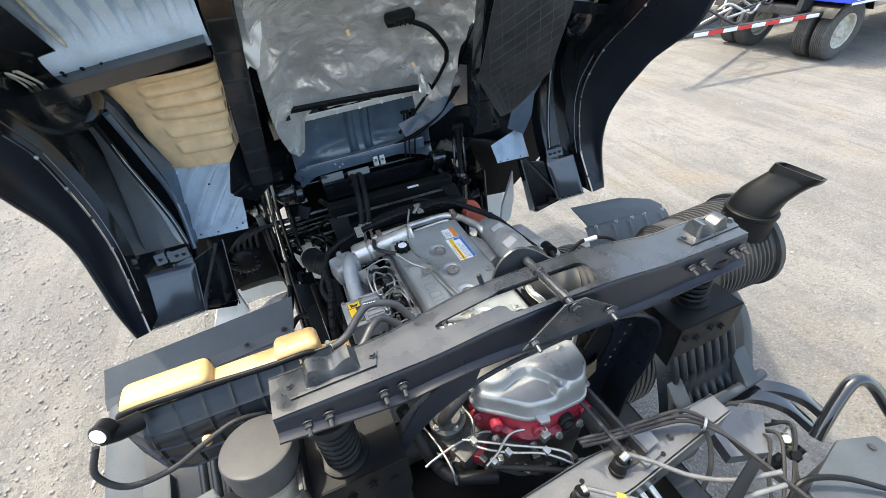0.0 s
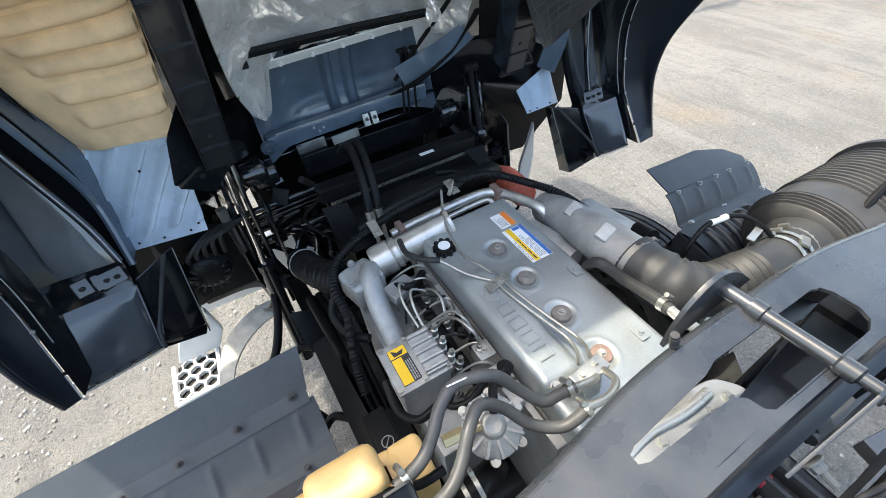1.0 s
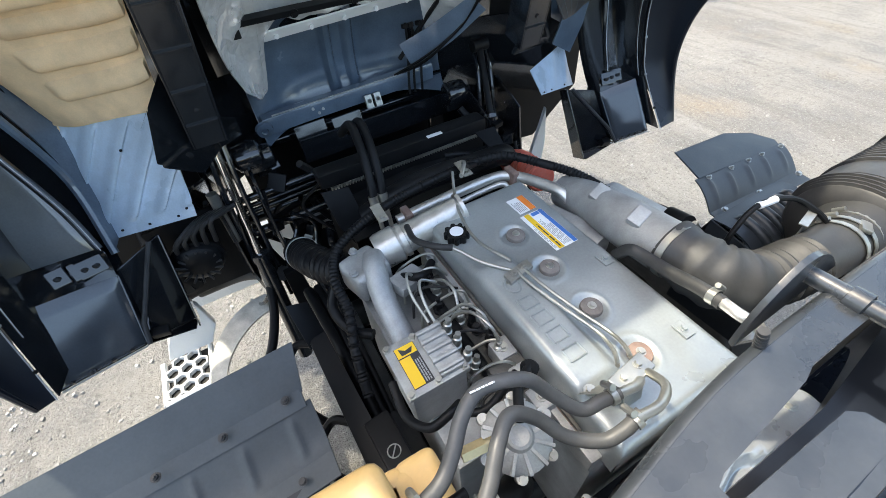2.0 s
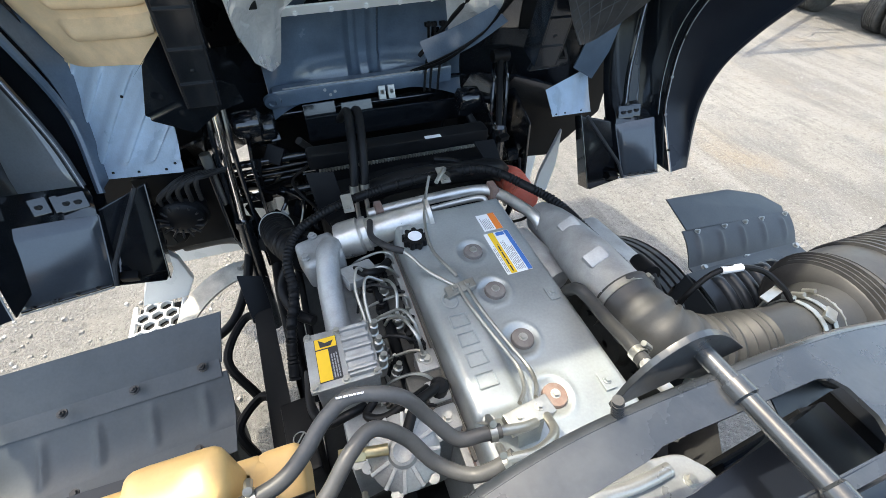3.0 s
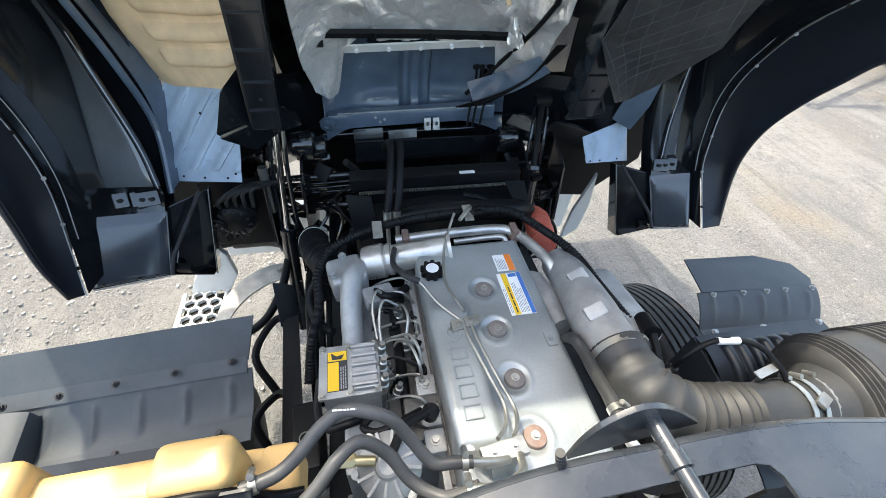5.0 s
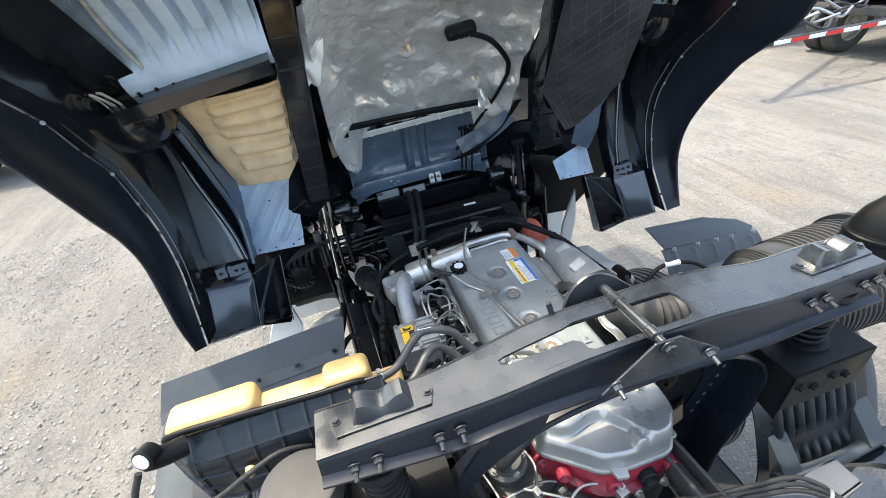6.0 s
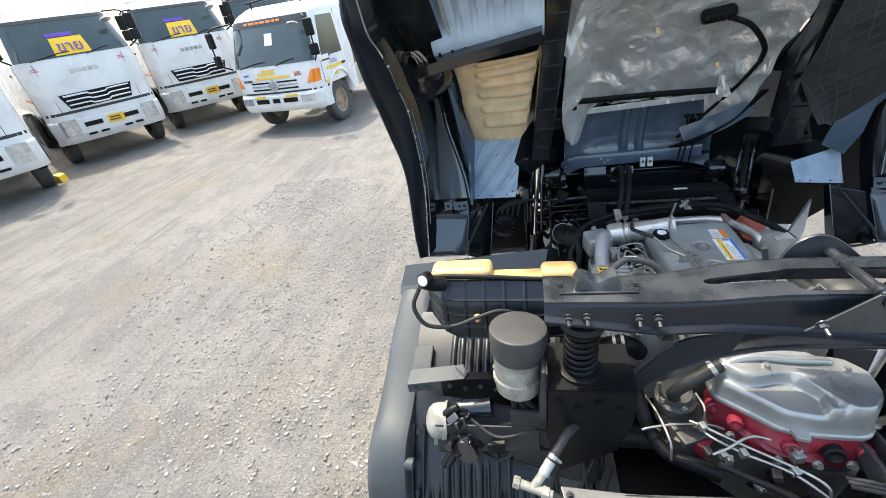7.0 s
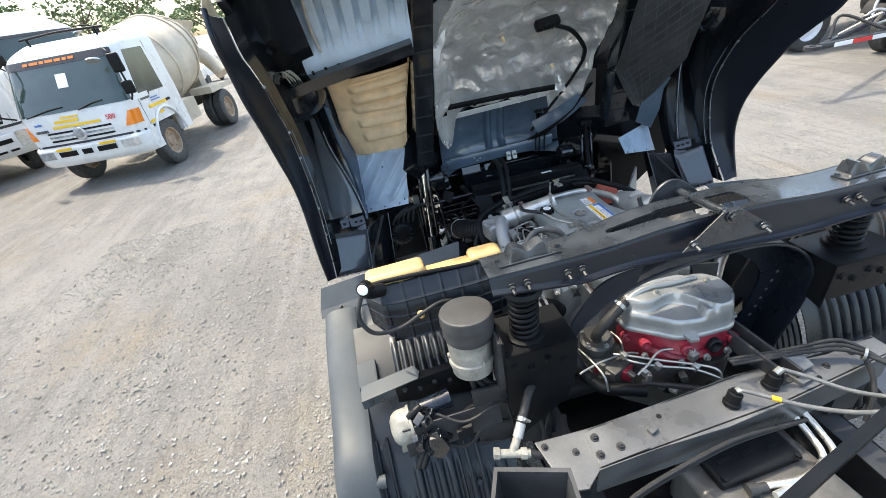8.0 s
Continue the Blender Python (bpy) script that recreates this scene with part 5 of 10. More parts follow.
def mudguard_left():
    t = thing("mudguard", "dark grey plastic front mudguard over the wheel", "mudguard", (-0.85, 0.5, 0.9), group="mudguards")
    # front flap, three folds
    bm = B()
    sheet(bm, lambda u, v: Vector((-0.562 - 0.615 * u - 0.02 * v, 0.668 + 0.03 * u - 0.07 * v, 1.522 - 0.085 * u - 0.072 * v)), 12, 8, 0.004)
    sheet(bm, lambda u, v: Vector((-0.585 - 0.61 * u, 0.604 + 0.03 * u - 0.03 * v, 1.456 - 0.085 * u - 0.02 * v)), 12, 3, 0.005)
    part("front_flap", bm, GUARD, t, "dark grey stiff front flap")

    def step(u, v):
        x = -0.575 - 0.60 * u
        rib = 0.008 * math.exp(-((((u * 6) % 1) - 0.5) / 0.09) ** 2) * math.exp(-((v - 0.5) / 0.34) ** 6)
        return Vector((x, 0.582 + 0.03 * u - (0.092 + 0.03 * u) * v, 1.440 - 0.085 * u - 0.066 * math.sin(v * math.pi / 2) + 0.012 * v + rib))
    bm = B()
    sheet(bm, step, 132, 16, 0.004)
    sheet(bm, lambda u, v: Vector((-0.575 - 0.60 * u, 0.491 - 0.05 * v, 1.386 - 0.085 * u - 0.006 * v)), 12, 3, 0.004)
    part("front_fold", bm, GUARD, t)
    bm = B()
    for x, z in ((-0.616, 1.452), (-0.741, 1.438), (-0.866, 1.424), (-0.985, 1.406), (-1.10, 1.392)):
        bolt(bm, (x, 0.596, z), (0, -0.3, 1), 0.0062, 0.006, 0.004)
    for x, z in ((-0.64, 1.385), (-0.85, 1.365)):
        bolt(bm, (x, 0.465, z), (0, -0.2, 1), 0.0055, 0.005)
    parts("flap_bolt", bm, FRAME, t)
    # crown and rear half with pressed ribs
    bm = B()
    crown = [(0.46, 1.372), (0.30, 1.315), (0.14, 1.235), (0.0, 1.13), (-0.10, 0.99), (-0.17, 0.80), (-0.20, 0.62)]
    ribbed(bm, crown, -1.06, -0.60, ((0.08, 0.31, -0.93, -0.70, 0.030, 0.011), (0.47, 0.98, -0.94, -0.78, 0.036, 0.014), (0.55, 0.98, -1.04, -0.945, 0.034, 0.014), (0.53, 0.98, -0.77, -0.62, 0.036, 0.014)))
    part("rear_shell", bm, SHELL, t, "navy black ribbed rear shell")
    bm = B()
    outer = [(0.58, 1.392), (0.45, 1.365), (0.33, 1.325), (0.20, 1.275), (0.10, 1.245), (0.0, 1.225), (-0.07, 1.17), (-0.13, 1.05), (-0.19, 0.82), (-0.215, 0.62)]
    o = curve_at([(-1.14, y, z) for y, z in outer])
    lip = curve_at([(0.105, 0, -0.065), (0.098, 0, -0.012), (0.082, 0, 0.0), (0.03, 0, 0.004), (-0.012, 0, -0.002), (-0.034, 0, -0.022), (-0.038, 0, -0.06), (-0.036, 0, -0.16)])

    def rim(u, v):
        p = o(u)
        q = lip(v)
        return p + Vector((q.x, 0.012 * (v < 0.1), q.z))
    sheet(bm, rim, 44, 28, 0.005)
    part("outer_rim", bm, GUARD, t, "smooth dark grey outer rim")
    for x in (-1.018, -0.735):
        bm = B()
        tube(bm, [(x - 0.018, 0.07, 1.212), (x - 0.018, -0.03, 1.12), (x - 0.018, -0.09, 1.03)], 0.006, 8)
        tube(bm, [(x + 0.018, 0.07, 1.212), (x + 0.018, -0.03, 1.12), (x + 0.018, -0.09, 1.03)], 0.006, 8)
        for q in ((0.05, 1.198), (-0.075, 1.058)):
            bolt(bm, (x, q[0], q[1]), (0, -0.6, 0.8), 0.006, 0.005)
        parts("shell_channel", bm, SHELL, t)
    bm = B()
    slab(bm, [(-1.06, 0.30, 1.345), (-0.99, 0.31, 1.345), (-0.99, 0.22, 1.315), (-1.06, 0.21, 1.315)], (0, 0, -0.05), 0.008)
    slab(bm, [(-1.10, 0.03, 1.205), (-1.05, 0.03, 1.205), (-1.05, -0.10, 1.05), (-1.10, -0.10, 1.05)], (0, 0.02, 0.025), 0.006)
    cyl(bm, (-1.11, -0.045, 1.17), (-1.02, -0.045, 1.165), 0.02, n=16)
    parts("stiffener", bm, GUARD, t)
    bm = B()
    slab(bm, [(-1.04, 0.165, 1.372), (-0.86, 0.185, 1.384), (-0.84, 0.15, 1.388), (-0.85, 0.125, 1.384), (-1.04, 0.105, 1.368)], (0, 0, -0.005), 0.0015)
    slab(bm, [(-1.04, 0.106, 1.368), (-0.93, 0.118, 1.377), (-0.93, 0.118, 1.340), (-1.04, 0.106, 1.328)], (0, 0.005, 0), 0.0015)
    carrier = part("carrier", bm, GUARD, t, "dark grey folded carrier bracket")
    # added black sheet that stands for the dark void below the carrier
    bm = B()
    slab(bm, [(-0.93, 0.125, 1.374), (-0.60, 0.135, 1.392), (-0.60, 0.135, 1.25), (-0.70, 0.13, 1.25), (-0.93, 0.12, 1.30)], (0, 0.03, 0), 0.003)
    part("back_plate", bm, MATT, carrier, "black sheet for the dark void under the carrier")
    bm = B()
    for k in range(4):
        bolt(bm, (-0.90 + 0.05 * k, 0.123, 1.352 - 0.012 * (k % 2)), (0, -1, 0.1), 0.006, 0.006)
    for k in range(2):
        bolt(bm, (-1.01 + 0.035 * k, 0.106, 1.352), (0, -1, 0.1), 0.005, 0.004)
    parts("carrier_bolt", bm, FRAME, carrier)
    # wheel below
    chassis_wheel((-0.98, 0.62, 0.50), "dusty black front tyre under the mudguard")


def wheel(name, c, r, w, label, rim_mat=None, group=""):
    t = thing(name, label, "wheel", (c[0], c[1], 0.0), group=group)
    bm = B()
    prof = [(-w / 2 + 0.02, r * 0.58), (-w / 2, r * 0.70), (-w / 2, r * 0.88), (-w / 2 + 0.025, r * 0.965), (-w * 0.36, r * 0.99)]
    for k in range(7):
        x = -w * 0.36 + 0.72 * w * k / 6
        if k:
            prof += [(x - 0.010, r), (x - 0.009, r - 0.012), (x + 0.001, r - 0.012), (x + 0.002, r)]
    prof += [(w * 0.36, r * 0.99), (w / 2 - 0.025, r * 0.965), (w / 2, r * 0.88), (w / 2, r * 0.70), (w / 2 - 0.02, r * 0.58)]
    lathe(bm, c, (1, 0, 0), prof, 56, cap=False)
    part("tyre", bm, TYRE, t)
    bm = B()
    lathe(bm, c, (1, 0, 0), [(-w / 2 + 0.02, r * 0.585), (-w / 2 + 0.03, r * 0.54), (-0.03, r * 0.5), (-0.03, r * 0.25), (-0.07, r * 0.2), (-0.07, 0.02)], 32, cap=False)
    lathe(bm, c, (1, 0, 0), [(w / 2 - 0.02, r * 0.585), (w / 2 - 0.03, r * 0.54), (0.03, r * 0.5), (0.03, r * 0.25), (0.07, r * 0.2), (0.07, 0.02)], 32, cap=False)
    for k in range(8):
        a = k * math.pi / 4
        for s in (-1, 1):
            bolt(bm, Vector(c) + Vector((s * 0.03, r * 0.36 * math.cos(a), r * 0.36 * math.sin(a))), (s, 0, 0), 0.016, 0.02)
    part("rim", bm, rim_mat or FRAME, t)
    return t


def chassis_wheel(c, label):
    w = wheel("front_wheel", c, 0.50, 0.27, label)
    w.parent = CHASSIS
    w.matrix_parent_inverse = CHASSIS.matrix_basis.inverted()
    del w["category"]



mudguard_left()


def mudguard_right():
    t = thing("mudguard", "grey plastic front mudguard with a bolted flap", "mudguard", (0.85, 0.6, 0.9), group="mudguards")
    bm = B()
    o = [(0.672, 0.747, 1.454), (0.715, 0.665, 1.385), (1.16, 0.665, 1.345), (1.20, 0.70, 1.335), (1.215, 0.79, 1.315), (1.0, 0.785, 1.39)]
    slab(bm, o, (0, 0.004, -0.004), 0.0012)
    part("front_flap", bm, GUARD, t, "grey stiff front flap")
    bm = B()

    def fold(u, v):
        x = 0.70 + 0.475 * u
        rib = 0.007 * math.exp(-((((u * 5) % 1) - 0.5) / 0.11) ** 2) * math.exp(-((v - 0.55) / 0.32) ** 6)
        return Vector((x - 0.035 * v, 0.668 - 0.10 * v, 1.383 - 0.038 * u - 0.050 * v * v + rib))
    sheet(bm, fold, 110, 16, 0.004)
    sheet(bm, lambda u, v: Vector((0.665 + 0.475 * u, 0.568 - 0.05 * v, 1.333 - 0.038 * u - 0.004 * v)), 12, 3, 0.004)
    part("front_fold", bm, GUARD, t)
    bm = B()
    for k in range(5):
        bolt(bm, ((0.75, 0.866, 0.96, 1.036, 1.15)[k], 0.655, (1.378, 1.368, 1.360, 1.354, 1.345)[k]), (0, -0.3, 1), 0.006, 0.006, 0.004)
    for x in (0.69, 0.87, 1.09):
        bolt(bm, (x, 0.545, 1.352 - 0.08 * (x - 0.66)), (0, -0.2, 1), 0.007, 0.006)
    parts("flap_bolt", bm, ZINC, t)
    # ribbed crown pot
    bm = B()
    ribbed(bm, [(0.53, 1.37), (0.47, 1.375), (0.40, 1.35), (0.33, 1.28), (0.28, 1.18)], 0.60, 0.92, ((0.10, 0.92, 0.64, 0.89, 0.0415, 0.014),))
    slab(bm, [(0.60, 0.53, 1.37), (0.60, 0.40, 1.35), (0.60, 0.28, 1.18), (0.57, 0.28, 1.05), (0.56, 0.53, 1.05)], (-0.006, 0, 0), 0.002)
    part("crown_shell", bm, SHELL, t, "dark grey ribbed crown shell")
    # rear half, outside the hoop
    bm = B()
    rear = [(0.22, 1.335), (0.15, 1.30), (0.08, 1.235), (0.02, 1.12), (-0.03, 0.98), (-0.04, 0.80), (-0.04, 0.62)]
    ribbed(bm, rear, 0.56, 1.00, ((0.10, 0.42, 0.62, 0.95, 0.041, 0.016), (0.48, 0.70, 0.68, 0.93, 0.041, 0.022), (0.78, 0.95, 0.66, 0.96, 0.041, 0.020)))
    part("rear_shell", bm, SHELL, t, "dark blue grey louvred rear shell")
    bm = B()
    o = curve_at([(1.0, y, z) for y, z in rear])
    sheet(bm, lambda u, v: o(u) + Vector((0.07 * math.sin(v * math.pi / 2), -0.012 * v, -0.09 * (1 - math.cos(v * math.pi / 2)))), 30, 8, 0.005)
    tube(bm, [(0.58, -0.06, 1.02), (0.80, -0.07, 1.0), (1.06, -0.06, 1.0)], 0.020, 14)
    for x in (0.63, 0.96):
        slab(bm, [(x - 0.03, 0.02, 1.12), (x + 0.04, 0.02, 1.12), (x + 0.04, -0.085, 1.02), (x - 0.03, -0.085, 1.02)], (0, 0.02, -0.06), 0.006)
    part("rear_carrier", bm, GUARD, t, "dark tube carrier and brackets")
    chassis_wheel((0.90, 0.78, 0.50), "dusty black front tyre under the mudguard")


mudguard_right()


# ---- coolant tank ----
def tank():
    t = thing("coolant_tank", "yellowed translucent plastic coolant expansion tank in a black bracket", "coolant tank", (-0.70, 0.28, 1.55))
    bm = B()
    box(bm, (-0.838, 0.278, 1.655), (0.19, 0.078, 0.135), (0, -1.5, 0), 0.024, 4)
    box(bm, (-0.68, 0.270, 1.640), (0.26, 0.062, 0.105), (0, -1.0, 0), 0.018, 4)
    box(bm, (-0.548, 0.276, 1.645), (0.108, 0.074, 0.135), (0, 0, 0), 0.024, 4)
    box(bm, (-0.60, 0.282, 1.570), (0.30, 0.075, 0.10), (0, 0, 0), 0.024, 4)
    box(bm, (-0.500, 0.280, 1.575), (0.055, 0.085, 0.09), (0, 0, 0), 0.018, 4)
    box(bm, (-0.455, 0.280, 1.572), (0.062, 0.088, 0.095), (0, 0, 0), 0.018, 4)
    lathe(bm, (-0.530, 0.240, 1.671), (1, 0.05, 0), [(-0.02, 0.020), (0.02, 0.016), (0.026, 0.0095), (0.05, 0.0095)], 18)
    body = part("tank_body", bm, YELLOW, t, "yellowed plastic tank body")
    bm = B()
    tube(bm, [(-0.938, 0.255, 1.66), (-0.925, 0.242, 1.702), (-0.80, 0.238, 1.705), (-0.62, 0.236, 1.695), (-0.525, 0.236, 1.694), (-0.485, 0.240, 1.665), (-0.455, 0.242, 1.625), (-0.415, 0.244, 1.615)], 0.0075, 10)
    part("tank_flange", bm, MATT, body)
    bm = B()

    def back(u, v):
        x = -0.945 + 0.475 * u
        gu, gv = (u * 8) % 1, (v * 4) % 1
        g = 0.004 * (min(gu, 1 - gu) < 0.06 or min(gv, 1 - gv) < 0.08)
        low = 1.505 + 0.06 * max(0, 1 - u * 5) + 0.035 * max(0, u - 0.7) / 0.3
        z = low + (1.695 - low) * v
        y = 0.236 - 0.050 * math.sin(min(1, (1 - v) * 2.2) * math.pi / 2) + 0.05 * (1 - min(1, u * 10))
        return Vector((x, y - g, z))
    sheet(bm, back, 96, 48, 0.004)
    part("tank_bracket", bm, SHELL, t, "black gridded plastic bracket")
    bm = B()
    tube(bm, [(-0.885, 0.21, 1.70), (-0.915, 0.19, 1.715), (-0.935, 0.175, 1.735)], 0.021, 14)
    lathe(bm, (-0.925, 0.195, 1.735), (-0.25, -0.75, 0.25), [(0, 0.018), (0.004, 0.022), (0.03, 0.022), (0.033, 0.019)], 20)
    neck = part("filler_neck", bm, MATT, t)
    bm = B()
    lathe(bm, (-0.9345, 0.167, 1.7455), (-0.25, -0.75, 0.25), [(0, 0.016), (0.003, 0.016), (0.004, 0.013)], 20)
    part("filler_cap", bm, SIGN_W, neck, "white filler cap face")
    bm = B()
    tube(bm, [(-0.945, 0.155, 1.73), (-0.965, 0.13, 1.68), (-0.935, 0.12, 1.62), (-0.86, 0.13, 1.605), (-0.79, 0.15, 1.62), (-0.72, 0.17, 1.63), (-0.66, 0.185, 1.60)], 0.0065, 10)
    part("overflow_hose", bm, RUBBER, t, "thin black overflow hose")
    bm = B()
    lathe(bm, (-0.79, 0.178, 1.60), (0, -1, 0), [(0, 0.012), (0.014, 0.01), (0.02, 0.004)], 12)
    part("drain_plug", bm, YELLOW, t)
    bm = B()
    slab(bm, [(-0.90, 0.30, 1.60), (-0.50, 0.30, 1.60), (-0.50, 0.30, 1.40), (-0.90, 0.30, 1.40)], (0, 0.006, 0), 0.001)
    slab(bm, [(-0.62, 0.20, 1.56), (-0.58, 0.20, 1.56), (-0.58, 0.08, 1.42), (-0.62, 0.08, 1.42)], (0, 0.006, 0), 0.001)
    parts("tank_stay", bm, MATT, t)


tank()


def reservoir():
    t = thing("fluid_reservoir", "round fluid reservoir with a wide black cap and beige body", "reservoir", (-0.672, 0.055, 1.46))
    bm = B()
    prof = [(-0.03, 0.050), (-0.028, 0.062), (0.004, 0.064), (0.008, 0.069), (0.02, 0.069), (0.024, 0.064), (0.06, 0.065), (0.09, 0.067), (0.10, 0.070)]
    lathe(bm, (-0.675, 0.05, 1.485), (0.03, 0.12, 1), prof, 40)
    for k in range(3):
        a = 2.1 * k - 1.2
        bolt(bm, (-0.673 + 0.063 * math.cos(a), 0.053 + 0.063 * math.sin(a), 1.515), (math.cos(a), math.sin(a), 0), 0.007, 0.006)
    part("body", bm, BOWL, t, "aged beige plastic body")
    bm = B()
    lathe(bm, (-0.670, 0.06, 1.578), (0.03, 0.12, 1), [(-0.004, 0.068), (0, 0.071), (0.012, 0.071), (0.014, 0.0755), (0.046, 0.0755), (0.048, 0.078), (0.076, 0.078), (0.082, 0.0755), (0.085, 0.069), (0.0845, 0.0)], 48)
    part("cap", bm, CAPBLACK, t, "wide dusty black plastic cap")
    bm = B()
    for dx in (-0.02, 0.0, 0.02):
        tube(bm, [(-0.675 + dx, 0.03, 1.485), (-0.67 + dx, 0.02, 1.42), (-0.63 + dx * 2, 0.03, 1.36), (-0.56 + dx, 0.05, 1.33)], 0.008, 8)
    parts("outlet_hose", bm, RUBBER, t)
    bm = B()
    slab(bm, [(-0.61, -0.03, 1.60), (-0.60, -0.03, 1.60), (-0.59, -0.03, 1.40), (-0.62, -0.03, 1.42)], (0, 0.10, 0), 0.002)
    part("stay", bm, FRAME, t)


reservoir()


# ---- air valve cluster behind the wheel ----
def valve_cluster():
    t = thing("air_valve", "beige and black air valve assembly with fittings", "air valve", (-0.86, 0.0, 1.2))
    bm = B()
    lathe(bm, (-0.968, 0.03, 1.288), (1, 0.08, 0.05), [(0, 0.014), (0.003, 0.032), (0.010, 0.044), (0.022, 0.053), (0.036, 0.056), (0.062, 0.056), (0.064, 0.060), (0.072, 0.060), (0.074, 0.03)], 32)
    box(bm, (-0.93, 0.0, 1.236), (0.035, 0.012, 0.04), (0, 10, 0), 0.003)
    part("bowl", bm, BOWL, t, "dirty beige plastic bowl")
    bm = B()
    cyl(bm, (-0.87, 0.06, 1.315), (-0.765, 0.068, 1.325), 0.029)
    cyl(bm, (-0.778, 0.068, 1.324), (-0.762, 0.069, 1.326), 0.032)
    part("canister", bm, pbr("dark_blue_can", (0.012, 0.017, 0.026), 0.25, var=0.2, coat=0.3), t, "dark blue metal canister")
    rng = random.Random(7)
    for k in range(16):
        part("fitting", box(B(), (-0.87 + rng.uniform(-0.03, 0.05), 0.0 + rng.uniform(-0.05, 0.04), 1.30 + rng.uniform(-0.06, 0.05)), (rng.uniform(0.015, 0.045), rng.uniform(0.015, 0.035), rng.uniform(0.012, 0.035)), (rng.uniform(-30, 30), rng.uniform(-30, 30), rng.uniform(-40, 40)), 0.004), BLACK, t)
    for p, q, r in (((-0.86, -0.02, 1.27), (-0.91, -0.07, 1.215), 0.011), ((-0.85, -0.02, 1.27), (-0.895, -0.075, 1.22), 0.009), ((-0.905, 0.02, 1.34), (-0.86, 0.035, 1.36), 0.014), ((-0.83, -0.01, 1.29), (-0.79, -0.02, 1.255), 0.012)):
        part("plug", lathe(B(), p, Vector(q) - Vector(p), [(0, r * 0.8), (0.012, r), ((Vector(q) - Vector(p)).length * 0.6, r), ((Vector(q) - Vector(p)).length * 0.62, r * 1.2), ((Vector(q) - Vector(p)).length, r * 0.9)], 12), MATT, t)
    part("bracket", slab(B(), [(-0.86, -0.045, 1.30), (-0.82, -0.05, 1.31), (-0.80, -0.055, 1.25), (-0.83, -0.06, 1.215), (-0.86, -0.055, 1.23)], (0, 0.03, 0.004), 0.003), BLACK, t)
    part("plate", slab(B(), [(-0.77, -0.04, 1.29), (-0.72, -0.035, 1.295), (-0.72, -0.045, 1.265), (-0.77, -0.05, 1.26)], (0, 0.012, 0.002), 0.002), MATT, t)
    bm = B()
    slab(bm, [(-0.93, -0.03, 1.22), (-0.62, -0.02, 1.25), (-0.62, 0.0, 1.33), (-0.93, -0.01, 1.33)], (0, 0.006, 0), 0.002)
    slab(bm, [(-0.70, 0.0, 1.40), (-0.45, 0.0, 1.40), (-0.45, 0.0, 1.05), (-0.70, 0.0, 1.12)], (0, 0.01, 0), 0.002)
    parts("mount_plate", bm, FRAME, t)
    for k in range(7):
        z = 1.34 - 0.03 * k
        part("air_line", tube(B(), [(-0.82, 0.01, z), (-0.74, -0.03 + 0.013 * (k * 3 % 7), z - 0.02 + 0.012 * (k % 2)), (-0.64, -0.02 + 0.02 * (k % 3), z + 0.02 * (k % 3)), (-0.55, 0.01, z - 0.03), (-0.46, 0.02, z - 0.06)], 0.0045 + 0.001 * (k % 3), 8), RUBBER, t)
    for k in range(4):
        x = -0.60 + 0.045 * k
        part("air_line", tube(B(), [(x, 0.02, 1.42), (x + 0.01, 0.0, 1.25), (x + 0.03 * (-1) ** k, -0.03, 1.08), (x + 0.02, -0.05, 0.95)], 0.007, 8), RUBBER, t)


valve_cluster()


def hose_union():
    t = thing("hose_union", "dusty beige tee fitting with a black hose", "pipe fitting", (-0.62, -0.08, 1.05))
    bm = B()
    cyl(bm, (-0.668, -0.062, 1.165), (-0.56, -0.085, 1.15), 0.0135)
    lathe(bm, (-0.674, -0.061, 1.166), (1, -0.2, -0.12), [(0, 0.012), (0.001, 0.0185), (0.02, 0.0185), (0.021, 0.0135)], 8)
    lathe(bm, (-0.59, -0.079, 1.154), (1, -0.2, -0.12), [(0, 0.0135), (0.001, 0.0185), (0.02, 0.0185), (0.021, 0.0135)], 8)
    cyl(bm, (-0.615, -0.072, 1.158), (-0.575, -0.03, 1.19), 0.0135)
    part("tee", bm, BOWL, t, "dusty beige tee")
    bm = B()
    cyl(bm, (-0.585, -0.042, 1.182), (-0.56, -0.012, 1.205), 0.0165)
    part("collar", bm, CAST, t)
    part("hose", tube(B(), [(-0.562, -0.014, 1.203), (-0.535, 0.02, 1.225), (-0.50, 0.07, 1.235), (-0.45, 0.14, 1.20)], 0.015, 12), RUBBER, t)
    part("hose", tube(B(), [(-0.562, -0.085, 1.15), (-0.50, -0.09, 1.12), (-0.43, -0.05, 1.08), (-0.36, 0.1, 1.0)], 0.012, 10), RUBBER, t)
    part("hose_clamp", clamp(B(), (-0.553, -0.004, 1.21), (0.5, 0.7, 0.4), 0.015), ZINC, t)
    set_at(t, *REAR)


hose_union()


